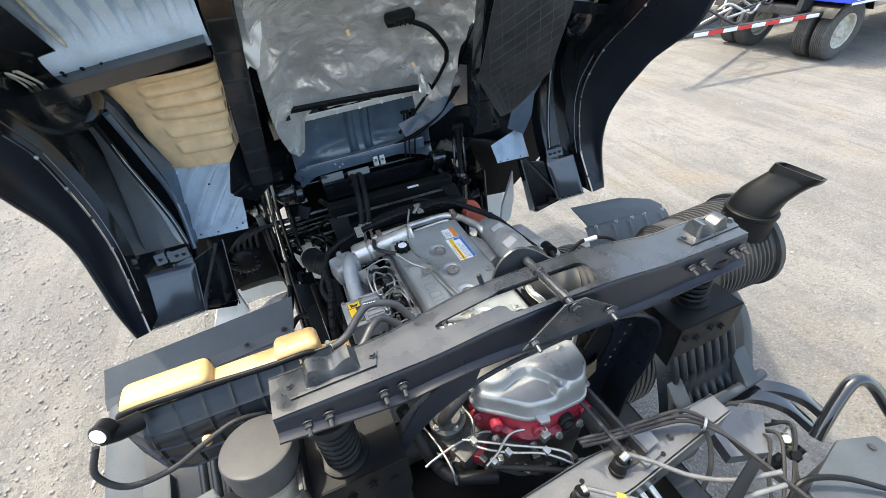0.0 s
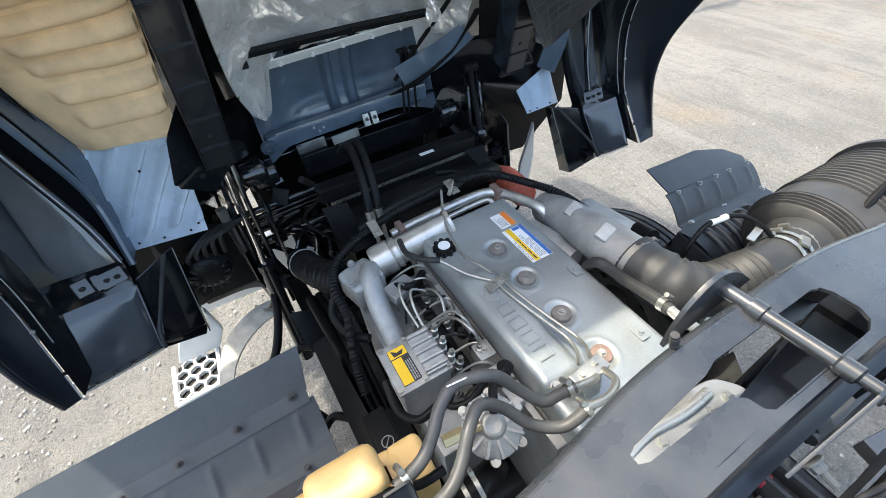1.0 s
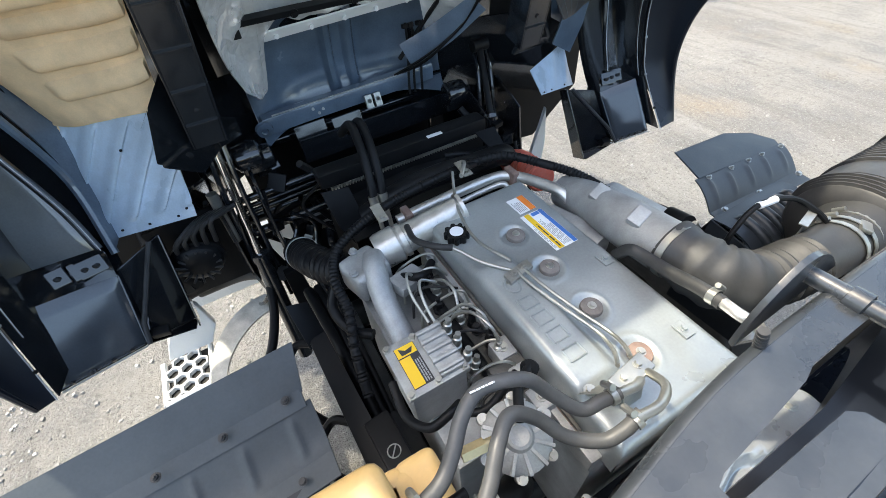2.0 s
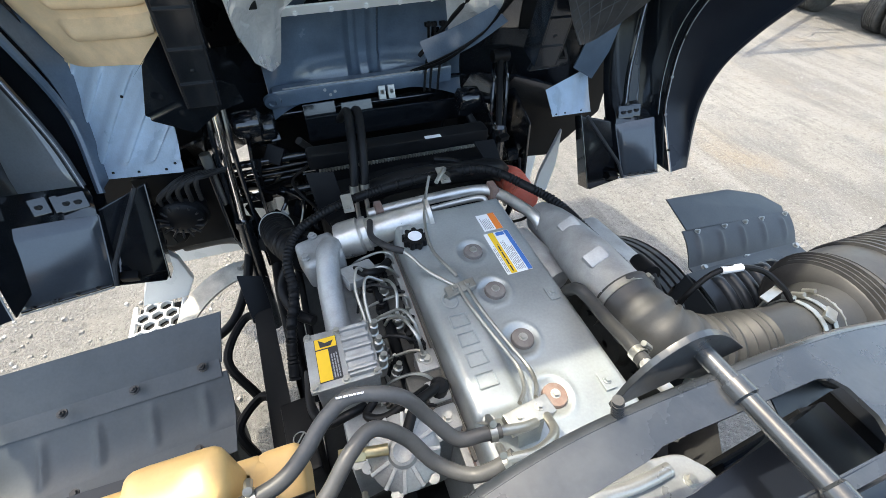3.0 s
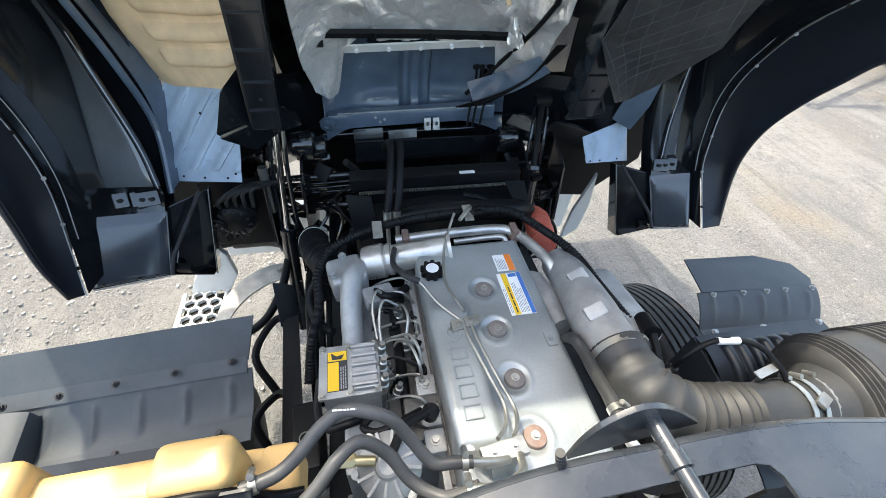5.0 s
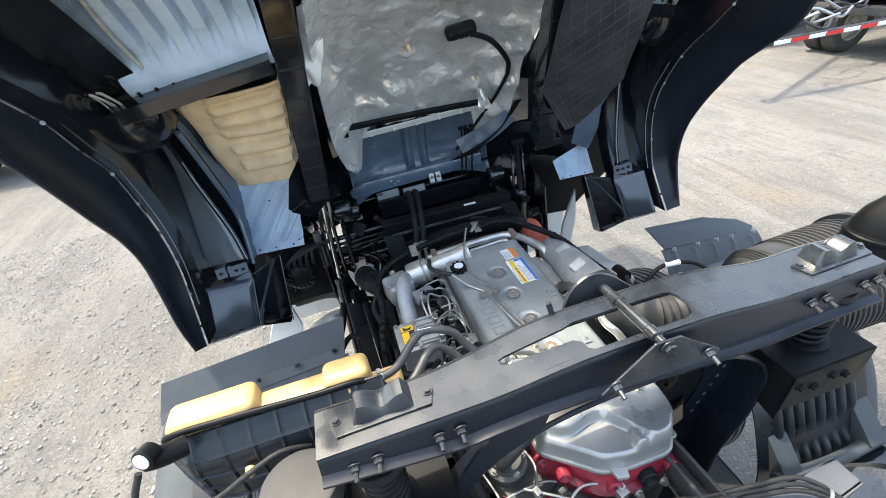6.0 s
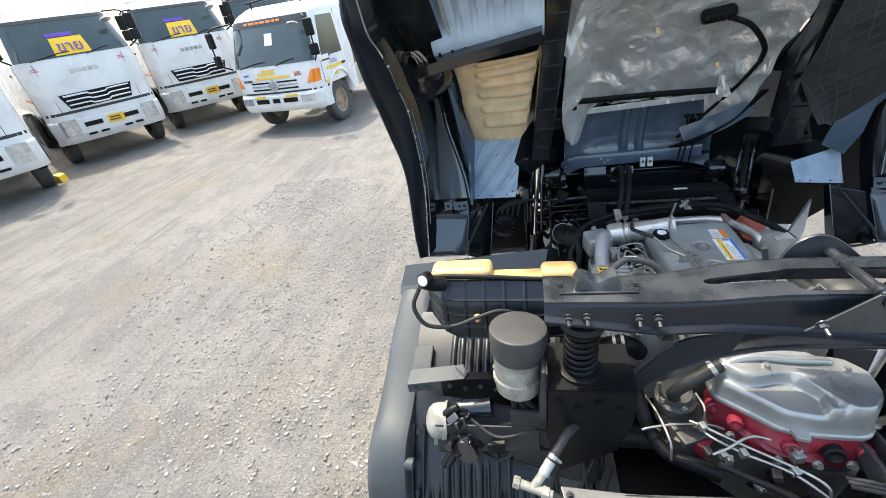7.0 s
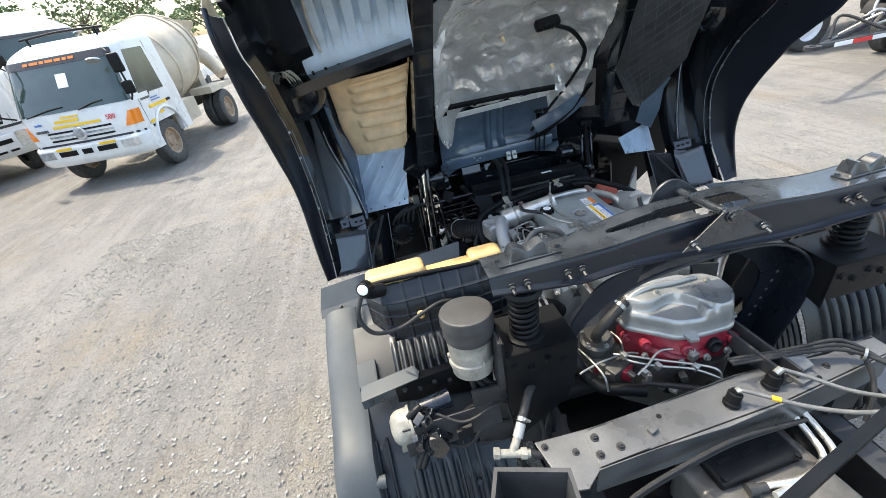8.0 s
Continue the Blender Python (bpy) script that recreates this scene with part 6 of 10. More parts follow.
def step_box():
    t = thing("step_box", "open dark grey steel box with a folded rim on a post", "box", (-0.71, -0.58, 0.9))
    o = [(-0.747, -0.506), (-0.652, -0.536), (-0.670, -0.670), (-0.800, -0.630)]
    c = Vector((-0.717, -0.585, 0))
    top, low = 1.880, 0.90
    q = [Vector((x, y, 0)) for x, y in o]
    bm = B()
    rings = [[c + (v - c) * f + Vector((0, 0, z)) for v in q] for f, z in ((0.72, low), (0.80, 1.60), (0.97, top - 0.008), (1.0, top - 0.006), (1.0, top), (0.91, top), (0.90, top - 0.004), (0.80, top - 0.07))]
    skin(bm, rings)
    part("box_wall", bm, FRAME, t, sharp=25)
    bm = B()
    for k in range(2):
        box(bm, (-0.712, -0.568 - 0.042 * k, top - 0.066), (0.07, 0.008, 0.008), (0, 0, -17), 0.002)
    parts("rib", bm, GUARD, t)


step_box()


# ---- air cleaner with its snorkel ----
def air_cleaner():
    t = thing("air_cleaner", "large ribbed dark plastic air cleaner drum with a snorkel", "air cleaner", (0.95, 0.22, 1.2))
    a, b = Vector((0.735, 0.268, 1.437)), Vector((1.055, 0.235, 1.485))
    d = (b - a).normalized()
    L = (b - a).length
    R = 0.166
    bm = B()
    prof = [(0.0, 0.10), (0.005, R - 0.03), (0.015, R)]
    n = 13
    for k in range(n):
        h = 0.085 + (L - 0.115) * k / n
        prof += [(h, R), (h + 0.003, R + 0.007), (h + 0.008, R + 0.007), (h + 0.011, R)]
    prof += [(L - 0.02, R), (L - 0.018, R + 0.016), (L, R + 0.016), (L + 0.004, R - 0.01), (L + 0.004, 0.05)]
    lathe(bm, a, d, prof, 48)
    part("drum", bm, CAPBLACK, t, "ribbed dark plastic drum")
    bm = B()
    prof = [(-0.05, 0.06), (-0.048, R - 0.04), (-0.03, R - 0.018)]
    for k in range(4):
        prof += [(-0.026 + 0.008 * k, R - 0.016 + 0.004 * k), (-0.024 + 0.008 * k, R - 0.008 + 0.004 * k), (-0.021 + 0.008 * k, R - 0.008 + 0.004 * k), (-0.020 + 0.008 * k, R - 0.014 + 0.004 * k)]
    lathe(bm, a, d, prof + [(0.012, R)], 48)
    part("end_cover", bm, CAPBLACK, t)
    bm = B()
    p0 = Vector((0.955, 0.19, 1.585))
    lathe(bm, p0, (0.02, 0.0, 1), [(0, 0.080), (0.07, 0.078), (0.098, 0.076), (0.10, 0.062)], 32)
    part("snorkel_base", bm, MATT, t)
    bm = B()
    stations = (((0.956, 0.190, 1.678), 0.070, 0.068, 0.0), ((0.958, 0.188, 1.700), 0.070, 0.066, 0.15), ((0.970, 0.180, 1.735), 0.066, 0.058, 0.5), ((0.993, 0.166, 1.765), 0.062, 0.050, 0.8), ((1.015, 0.151, 1.790), 0.060, 0.050, 1.0), ((1.022, 0.146, 1.800), 0.066, 0.057, 1.0), ((1.030, 0.141, 1.818), 0.068, 0.058, 1.0))
    rings = []
    for at, w, h, f in stations:
        s = Vector((0.22, -0.975, -0.10 * f)).normalized()
        up = Vector((0.95, 0.22, -0.30 * f)).normalized()
        ring = []
        for k in range(32):
            an = 2 * math.pi * k / 32
            cx, cy = math.cos(an), math.sin(an)
            sq = 0.85 - 0.4 * f
            ring.append(Vector(at) + s * w * math.copysign(abs(cx) ** sq, cx) + up * h * math.copysign(abs(cy) ** sq, cy))
        rings.append(ring)
    inner = [[p.lerp(sum(r, Vector()) / 32, 0.11) for p in r] for r in rings[::-1]]
    skin(bm, rings + inner[:-1], cap=False)
    part("snorkel", bm, MATT, t, "black rectangular intake snorkel")
    bm = B()
    lathe(bm, p0 + Vector((0.002, 0, 0.080)), (0.02, 0, 1), [(0, 0.078), (0.003, 0.081), (0.012, 0.081), (0.016, 0.077)], 32, cap=False)
    part("band", bm, MATT, t)
    bm = B()
    tube(bm, [a - d * 0.03 + Vector((-0.05, -0.02, 0.06)), a - d * 0.02 + Vector((0, -0.05, 0.12)), a + d * 0.1 + Vector((0, -0.03, R + 0.02)), a + d * 0.3 + Vector((0, -0.02, R + 0.02))], 0.009, 8)
    parts("wiring", bm, MATT, t)


air_cleaner()


# ---- clutter beside the engine ----
def brake_chamber():
    t = thing("brake_chamber", "black ribbed brake chamber with hoses", "brake chamber", (-0.79, 1.40, 1.0))
    bm = B()
    lathe(bm, (-0.785, 1.36, 1.235), (0.1, 1, 0.15), [(-0.012, 0.015), (-0.010, 0.04), (0, 0.062), (0.012, 0.075), (0.03, 0.078), (0.034, 0.085), (0.046, 0.085), (0.05, 0.078), (0.10, 0.07), (0.12, 0.03)], 32)
    ch = part("chamber", bm, MATT, t)
    for k in range(14):
        a = k * 2 * math.pi / 14
        d = Vector((math.cos(a), 0, math.sin(a)))
        part("rib", box(B(), Vector((-0.785, 1.354, 1.235)) + d * 0.052, (0.036, 0.008, 0.007), (0, -math.degrees(a), 0), 0.002), FRAME, ch)
    for k in range(5):
        part("hose", tube(B(), [(-0.82 + 0.03 * k, 1.38, 1.30), (-0.80 + 0.03 * k, 1.34, 1.36 + 0.01 * k), (-0.73 + 0.02 * k, 1.36, 1.40), (-0.68 + 0.02 * k, 1.45, 1.36)], 0.008, 8), RUBBER, t)
    bm = B()
    slab(bm, [(-0.90, 1.46, 1.36), (-0.62, 1.46, 1.38), (-0.60, 1.48, 1.02), (-0.88, 1.48, 1.02)], (0, 0.012, 0), 0.003)
    part("mount", bm, MATT, t)


brake_chamber()


def fan_guard():
    t = thing("ribbed_cover", "black ribbed plastic cover beside the tyre", "cover", (0.80, 0.52, 1.1))
    bm = B()
    slab(bm, [(0.70, 0.60, 1.21), (0.80, 0.61, 1.22), (0.92, 0.55, 1.21), (0.94, 0.50, 1.19), (0.86, 0.44, 1.18), (0.70, 0.46, 1.18), (0.66, 0.53, 1.19)], (0, 0, -0.12), 0.016)
    body = part("body", bm, MATT, t)
    for k in range(7):
        part("rib", box(B(), (0.70 + 0.03 * k, 0.525, 1.208 + 0.001 * k), (0.012, 0.09, 0.016), (0, 0, -14), 0.004), MATT, body)


fan_guard()
# ---- engine ----
def engine():
    e = thing("engine", "silver grey six cylinder diesel engine with a flat valve cover", "engine", (0, 0.55, 0.8))
    bm = B()
    box(bm, (-0.02, 0.56, 1.18), (0.30, 0.70, 0.44), bev=0.012)
    part("block", bm, CAST, e, "dusty cast engine block")
    part("side_casting", box(B(), (-0.27, 0.60, 1.20), (0.22, 0.52, 0.30), bev=0.015), CAST, e)
    part("head_deck", box(B(), (-0.02, 0.56, 1.405), (0.33, 0.70, 0.05), bev=0.006), CAST, e)

    # valve cover: flat sheet with a long raised ridge at one side
    def height(x, y):
        z = 1.505
        k = 1 / (1 + math.exp(-(-0.062 - x) * 260))
        j = 1 / (1 + math.exp((y - 0.635) * 120)) * (1 / (1 + math.exp(-(y - 0.29) * 200)))
        z += 0.020 * k * j
        for yy in (0.681, 0.555, 0.424, 0.298):
            z -= 0.006 * math.exp(-(((x + 0.004) ** 2 + (y - yy) ** 2) / 0.033 ** 2) ** 4) - 0.003 * math.exp(-((math.hypot(x + 0.004, y - yy) - 0.038) / 0.005) ** 2)
        return z

    def cover(u, v):
        # v runs across over the rolled edges, u along
        x0, x1, y0, y1 = -0.160, 0.150, 0.185, 0.862
        s = v * 1.24 - 0.12
        r = u * 1.12 - 0.06
        x = x0 + (x1 - x0) * min(max(s, 0), 1)
        y = y0 + (y1 - y0) * min(max(r, 0), 1)
        drop = 0.0
        for q, m in ((s, 0.12), (r, 0.06)):
            if q < 0:
                drop += -q / m
            elif q > 1:
                drop += (q - 1) / m
        z = height(x, y) - 0.075 * min(drop, 1)
        e1 = min(min(max(s, 0), 1), 1 - min(max(s, 0), 1)) * (x1 - x0)
        e2 = min(min(max(r, 0), 1), 1 - min(max(r, 0), 1)) * (y1 - y0)
        q = min(e1, e2)
        if q < 0.018:
            z -= 0.018 - math.sqrt(max(0, 0.018 ** 2 - (0.018 - q) ** 2))
        return Vector((x, y, z))
    bm = B()
    sheet(bm, cover, 110, 80, 0.002)
    vc = part("valve_cover", bm, COVER, e, "dusty silver pressed valve cover", sharp=60)
    # rubber insulators with bolts
    for k, y in enumerate((0.681, 0.555, 0.424, 0.298)):
        bm = B()
        lathe(bm, (0.0, y, 1.498), (0, 0, 1), [(0, 0.0235), (0.004, 0.0235), (0.010, 0.0222), (0.0115, 0.019), (0.0125, 0.008)], 32)
        g = part("grommet", bm, RUSTY if k == 3 else BROWN, vc, "rusty brown rubber grommet" if k == 3 else "brown rubber grommet")
        part("grommet_bolt", bolt(B(), (0.0, y, 1.5085), (0, 0, 1), 0.0065, 0.005), ZINC, g)
    bm = B()
    lathe(bm, (-0.125, 0.754, 1.503), (0, 0, 1), [(0, 0.024), (0.006, 0.024)], 24)
    for k in range(9):
        a = k * 2 * math.pi / 9
        cyl(bm, (-0.125 + 0.026 * math.cos(a), 0.754 + 0.026 * math.sin(a), 1.508), (-0.125 + 0.026 * math.cos(a), 0.754 + 0.026 * math.sin(a), 1.525), 0.0062, n=10)
    lathe(bm, (-0.125, 0.754, 1.507), (0, 0, 1), [(0, 0.026), (0.016, 0.026), (0.019, 0.024)], 30)
    cap = part("filler_cap", bm, MATT, vc, "black lobed oil filler cap")
    bm = B()
    lathe(bm, (-0.125, 0.754, 1.526), (0, 0, 1), [(0, 0.017), (0.001, 0.017)], 24)
    part("cap_disc", bm, SIGN_W, cap, "pale blue white cap disc")
    # embossed maker's mark as plain raised shapes
    def raised(pts, z=1.5262):
        return tube(B(), [Vector((x, y, z)) for x, y in pts], 0.0022, 6, 4)
    a = [(-0.112 + 0.016 * math.cos(t), 0.545 + 0.020 * math.sin(t)) for t in np.linspace(0, 6.28, 17)]
    part("emblem_ring", raised(a), COVER, vc)
    for k in range(4):
        y = 0.492 - 0.045 * k
        pts = [(-0.130, y - 0.014), (-0.094, y - 0.014), (-0.094, y + 0.014), (-0.130, y + 0.014), (-0.130, y - 0.014)]
        bm = B()
        for p, q in zip(pts, pts[1:]):
            tube(bm, [Vector((*p, 1.5262)), Vector((*q, 1.5262))], 0.0022, 6, smooth=False)
        part("emblem_bar", bm, COVER, vc)
    # information stickers
    def sticker(c, w, h, mat, label="", dz=0.0):
        return part("sticker", slab(B(), [(c[0] - w / 2, c[1] - h / 2, 1.5062 + dz), (c[0] + w / 2, c[1] - h / 2, 1.5062 + dz), (c[0] + w / 2, c[1] + h / 2, 1.5062 + dz), (c[0] - w / 2, c[1] + h / 2, 1.5062 + dz)], (0, 0, 0.0004)), mat, vc, label)
    s1 = sticker((0.080, 0.765), 0.052, 0.062, SIGN_W, "white warning sticker")
    sticker((0.096, 0.765), 0.018, 0.062, SIGN_O, "orange sticker band", 0.0006)
    sticker((0.079, 0.655), 0.066, 0.14, SIGN_W, "white, yellow and blue sticker")
    sticker((0.064, 0.655), 0.015, 0.138, SIGN_Y, "yellow sticker band", 0.0006)
    sticker((0.1055, 0.655), 0.011, 0.138, SIGN_B, "blue sticker band", 0.0006)
    sticker((0.087, 0.716), 0.022, 0.012, SIGN_B, "", 0.0008)
    part("print", bars(B(), (0.058, 0.74, 1.5068), (0, 1, 0), (1, 0, 0), 0.05, 0.026, 6, 1), PRINT, s1)
    part("print", bars(B(), (0.0475, 0.592, 1.5068), (0, 1, 0), (1, 0, 0), 0.12, 0.008, 2, 2), PRINT, s1)
    part("print", bars(B(), (0.074, 0.592, 1.5068), (0, 1, 0), (1, 0, 0), 0.115, 0.024, 6, 3), PRINT, s1)
    part("print", bars(B(), (0.0605, 0.592, 1.5074), (0, 1, 0), (1, 0, 0), 0.12, 0.007, 1, 5), SIGN_K, s1)
    # small lugs on the cover
    for x, y in ((0.115, 0.505), (0.105, 0.29)):
        bm = B()
        slab(bm, [(x - 0.012, y - 0.018, 1.507), (x + 0.012, y - 0.018, 1.507), (x + 0.012, y + 0.018, 1.507), (x - 0.012, y + 0.018, 1.507)], (0, 0, 0.004), 0.0015)
        bolt(bm, (x, y, 1.511), (0, 0, 1), 0.006, 0.005)
        part("lug", bm, COVER, vc)
    # pipe brackets
    bm = B()
    slab(bm, [(-0.115, 0.545, 1.522), (-0.045, 0.56, 1.522), (-0.045, 0.585, 1.522), (-0.115, 0.575, 1.522)], (0, 0, 0.012), 0.003)
    slab(bm, [(-0.15, 0.575, 1.51), (-0.13, 0.575, 1.51), (-0.10, 0.57, 1.525), (-0.115, 0.55, 1.525)], (0, 0, 0.003), 0.001)
    bolt(bm, (-0.095, 0.563, 1.535), (0, 0, 1), 0.006, 0.006)
    bolt(bm, (-0.065, 0.569, 1.535), (0, 0, 1), 0.006, 0.006)
    bolt(bm, (-0.14, 0.572, 1.512), (0, 0, 1), 0.007, 0.006)
    part("pipe_bracket", bm, ZINC, e, "zinc plated pipe bracket")
    bm = B()
    box(bm, (-0.085, 0.262, 1.565), (0.085, 0.034, 0.018), (0, 3, 8), 0.003)
    slab(bm, [(-0.16, 0.295, 1.515), (-0.125, 0.29, 1.515), (-0.09, 0.265, 1.555), (-0.12, 0.25, 1.555)], (0, 0, 0.003), 0.001)
    slab(bm, [(-0.11, 0.25, 1.555), (-0.06, 0.25, 1.555), (-0.07, 0.225, 1.46), (-0.10, 0.225, 1.46)], (0, 0.003, 0), 0.001)
    bolt(bm, (-0.105, 0.262, 1.573), (0, 0, 1), 0.006, 0.006)
    bolt(bm, (-0.065, 0.268, 1.572), (0, 0, 1), 0.006, 0.006)
    bolt(bm, (-0.138, 0.288, 1.52), (0, 0, 1), 0.008, 0.007)
    part("hose_bracket", bm, ZINC, e, "zinc plated hose bracket")
    # steel lines over the cover
    def line(name, pts, r, m=STEEL, label="", n=10):
        return part(name, tube(B(), pts, r, n), m, e, label)
    line("fuel_line", [(-0.085, 0.575, 1.532), (-0.080, 0.52, 1.531), (-0.062, 0.43, 1.530), (-0.050, 0.36, 1.533), (-0.062, 0.315, 1.545), (-0.09, 0.285, 1.565)], 0.004, ZINC, "thin zinc plated line")
    line("fuel_line", [(-0.068, 0.575, 1.532), (-0.062, 0.51, 1.531), (-0.045, 0.42, 1.530), (-0.032, 0.35, 1.534), (-0.042, 0.31, 1.55), (-0.06, 0.285, 1.565)], 0.004, ZINC)
    line("fuel_line", [(-0.075, 0.60, 1.53), (-0.10, 0.70, 1.525), (-0.085, 0.80, 1.525), (-0.06, 0.87, 1.54), (-0.03, 0.93, 1.56)], 0.004, ZINC)
    line("fuel_line", [(-0.085, 0.57, 1.53), (-0.13, 0.63, 1.53), (-0.155, 0.68, 1.535), (-0.17, 0.70, 1.54)], 0.004, ZINC)
    line("return_hose", [(-0.168, 0.70, 1.54), (-0.20, 0.72, 1.545), (-0.225, 0.78, 1.53), (-0.215, 0.85, 1.515)], 0.008, RUBBER, "short black hose")
    # two rubber hoses looping to the tank
    h1 = [(-0.085, 0.245, 1.575), (-0.12, 0.235, 1.61), (-0.169, 0.239, 1.625)]
    line("outlet_pipe", h1, 0.0075, ZINC)
    line("outlet_pipe", [(-0.06, 0.25, 1.57), (-0.075, 0.215, 1.60), (-0.12, 0.195, 1.625), (-0.17, 0.197, 1.635)], 0.0075, ZINC)
    line("coolant_hose", [(-0.155, 0.238, 1.622), (-0.185, 0.242, 1.622), (-0.219, 0.248, 1.622), (-0.250, 0.280, 1.648), (-0.283, 0.302, 1.69), (-0.342, 0.317, 1.703), (-0.380, 0.304, 1.692), (-0.412, 0.276, 1.678), (-0.440, 0.256, 1.672), (-0.470, 0.247, 1.671), (-0.492, 0.243, 1.671)], 0.0104, HOSE, "grey rubber coolant hose", 16)
    line("coolant_hose", [(-0.155, 0.199, 1.632), (-0.185, 0.197, 1.615), (-0.216, 0.204, 1.602), (-0.256, 0.233, 1.608), (-0.287, 0.265, 1.643), (-0.325, 0.276, 1.680), (-0.358, 0.256, 1.684), (-0.390, 0.226, 1.670), (-0.42, 0.206, 1.660), (-0.455, 0.197, 1.657), (-0.495, 0.193, 1.655)], 0.0104, HOSE, "grey rubber coolant hose", 16)
    for p, d in (((-0.168, 0.239, 1.623), (-1, 0.1, 0)), ((-0.167, 0.197, 1.627), (-1, -0.05, -0.3)), ((-0.474, 0.246, 1.671), (-1, -0.2, 0)), ((-0.482, 0.194, 1.656), (-1, -0.1, -0.05))):
        part("hose_clamp", clamp(B(), p, d, 0.0106, 0.010), ZINC, e)
    part("hose_print", bars(B(), (-0.362, 0.312, 1.7140), (1, -0.1, 0), (0, 1, 0), 0.05, 0.005, 1, 6), SIGN_W, e)
    # finned pump cover
    c = Vector((-0.284, 0.300, 1.488))
    ax = Vector((-0.12, -0.30, 1)).normalized()
    bm = B()
    lathe(bm, c, ax, [(-0.10, 0.055), (0, 0.060), (0.010, 0.060), (0.020, 0.052), (0.030, 0.026), (0.040, 0.021), (0.042, 0.016), (0.037, 0.004)], 40)
    u = ax.orthogonal().normalized()
    v = ax.cross(u)
    pump = part("pump_cover", bm, CAST, e, "round cast aluminium pump cover")
    for k in range(12):
        a = k * math.pi / 6
        d = math.cos(a) * u + math.sin(a) * v
        s = ax.cross(d)
        o = c + ax * 0.010
        part("fin", slab(B(), [o + d * 0.020 + s * 0.003, o + d * 0.060 + s * 0.003, o + d * 0.060 - s * 0.003, o + d * 0.020 - s * 0.003], ax * 0.020, 0.001), CAST, pump)
    for k in range(6):
        a = k * math.pi / 3 + 0.3
        d = math.cos(a) * u + math.sin(a) * v
        part("cover_bolt", bolt(cyl(B(), c + d * 0.062 - ax * 0.02, c + d * 0.062 + ax * 0.008, 0.010, n=12), c + d * 0.063 + ax * 0.008, ax, 0.0062, 0.006), ZINC, pump)
    bm = B()
    cyl(bm, (-0.385, 0.31, 1.53), (-0.345, 0.305, 1.53), 0.013, n=6)
    cyl(bm, (-0.35, 0.305, 1.53), (-0.31, 0.30, 1.525), 0.009)
    part("banjo", bm, pbr("brass", (0.6, 0.5, 0.3), 0.4, 0.9, var=0.2), e, "dull brass union")
    # injection pump with the yellow label
    bm = B()
    box(bm, (-0.348, 0.500, 1.44), (0.118, 0.112, 0.14), (0, 0, 0), 0.008)
    ip = part("injection_pump", bm, CAST, e, "ribbed cast aluminium injection pump")
    part("pump_lid", box(B(), (-0.350, 0.500, 1.506), (0.128, 0.124, 0.010), (0, 0, 0), 0.003), CAST, ip)
    part("pump_deck", box(B(), (-0.318, 0.500, 1.516), (0.050, 0.108, 0.012), (0, 0, 0), 0.004), CAST, ip)
    for k in range(5):
        part("pump_rib", box(B(), (-0.318, 0.455 + 0.0225 * k, 1.524), (0.054, 0.009, 0.010), (0, 0, 0), 0.003), CAST, ip)
    for k in range(3):
        part("pump_stem", lathe(B(), (-0.285, 0.462 + 0.038 * k, 1.47), (0.15, 0, 1), [(0, 0.012), (0.03, 0.012), (0.032, 0.009), (0.052, 0.009), (0.054, 0.006), (0.066, 0.006)], 12), ZINC, ip)
    for x, y in ((-0.406, 0.446), (-0.406, 0.554), (-0.294, 0.446), (-0.294, 0.554), (-0.35, 0.446), (-0.35, 0.554)):
        part("pump_bolt", bolt(B(), (x, y, 1.510), (0, 0, 1), 0.0058, 0.007), ZINC, ip)
    lab = part("label_plate", slab(B(), [(-0.396, 0.452, 1.5115), (-0.354, 0.452, 1.5115), (-0.354, 0.546, 1.5115), (-0.396, 0.546, 1.5115)], (0, 0, 0.001)), SIGN_K, ip, "black and yellow warning label")
    part("label_band", slab(B(), [(-0.395, 0.453, 1.513), (-0.372, 0.453, 1.513), (-0.372, 0.519, 1.513), (-0.395, 0.519, 1.513)], (0, 0, 0.0005)), SIGN_Y, lab)
    part("label_sign", slab(B(), [(-0.395, 0.522, 1.513), (-0.355, 0.522, 1.513), (-0.355, 0.545, 1.513), (-0.395, 0.545, 1.513)], (0, 0, 0.0005)), SIGN_Y, lab)
    part("label_mark", slab(B(), [(-0.386, 0.525, 1.5138), (-0.366, 0.525, 1.5138), (-0.360, 0.536, 1.5138), (-0.376, 0.533, 1.5138), (-0.388, 0.542, 1.5138)], (0, 0, 0.0005)), SIGN_K, lab)
    part("label_print", bars(B(), (-0.370, 0.456, 1.513), (0, 1, 0), (1, 0, 0), 0.06, 0.014, 3, 8), PRINT, lab)
    # valley with injectors
    bm = B()
    box(bm, (-0.225, 0.56, 1.385), (0.10, 0.40, 0.03), bev=0.004)
    box(bm, (-0.205, 0.40, 1.42), (0.075, 0.10, 0.05), bev=0.008)
    slab(bm, [(-0.163, 0.26, 1.44), (-0.163, 0.86, 1.44), (-0.163, 0.86, 1.38), (-0.163, 0.26, 1.38)], (-0.006, 0, 0))
    part("gallery", bm, GRIME, e)
    # unions, plugs and small pipes that crowd the valley
    rng = random.Random(21)
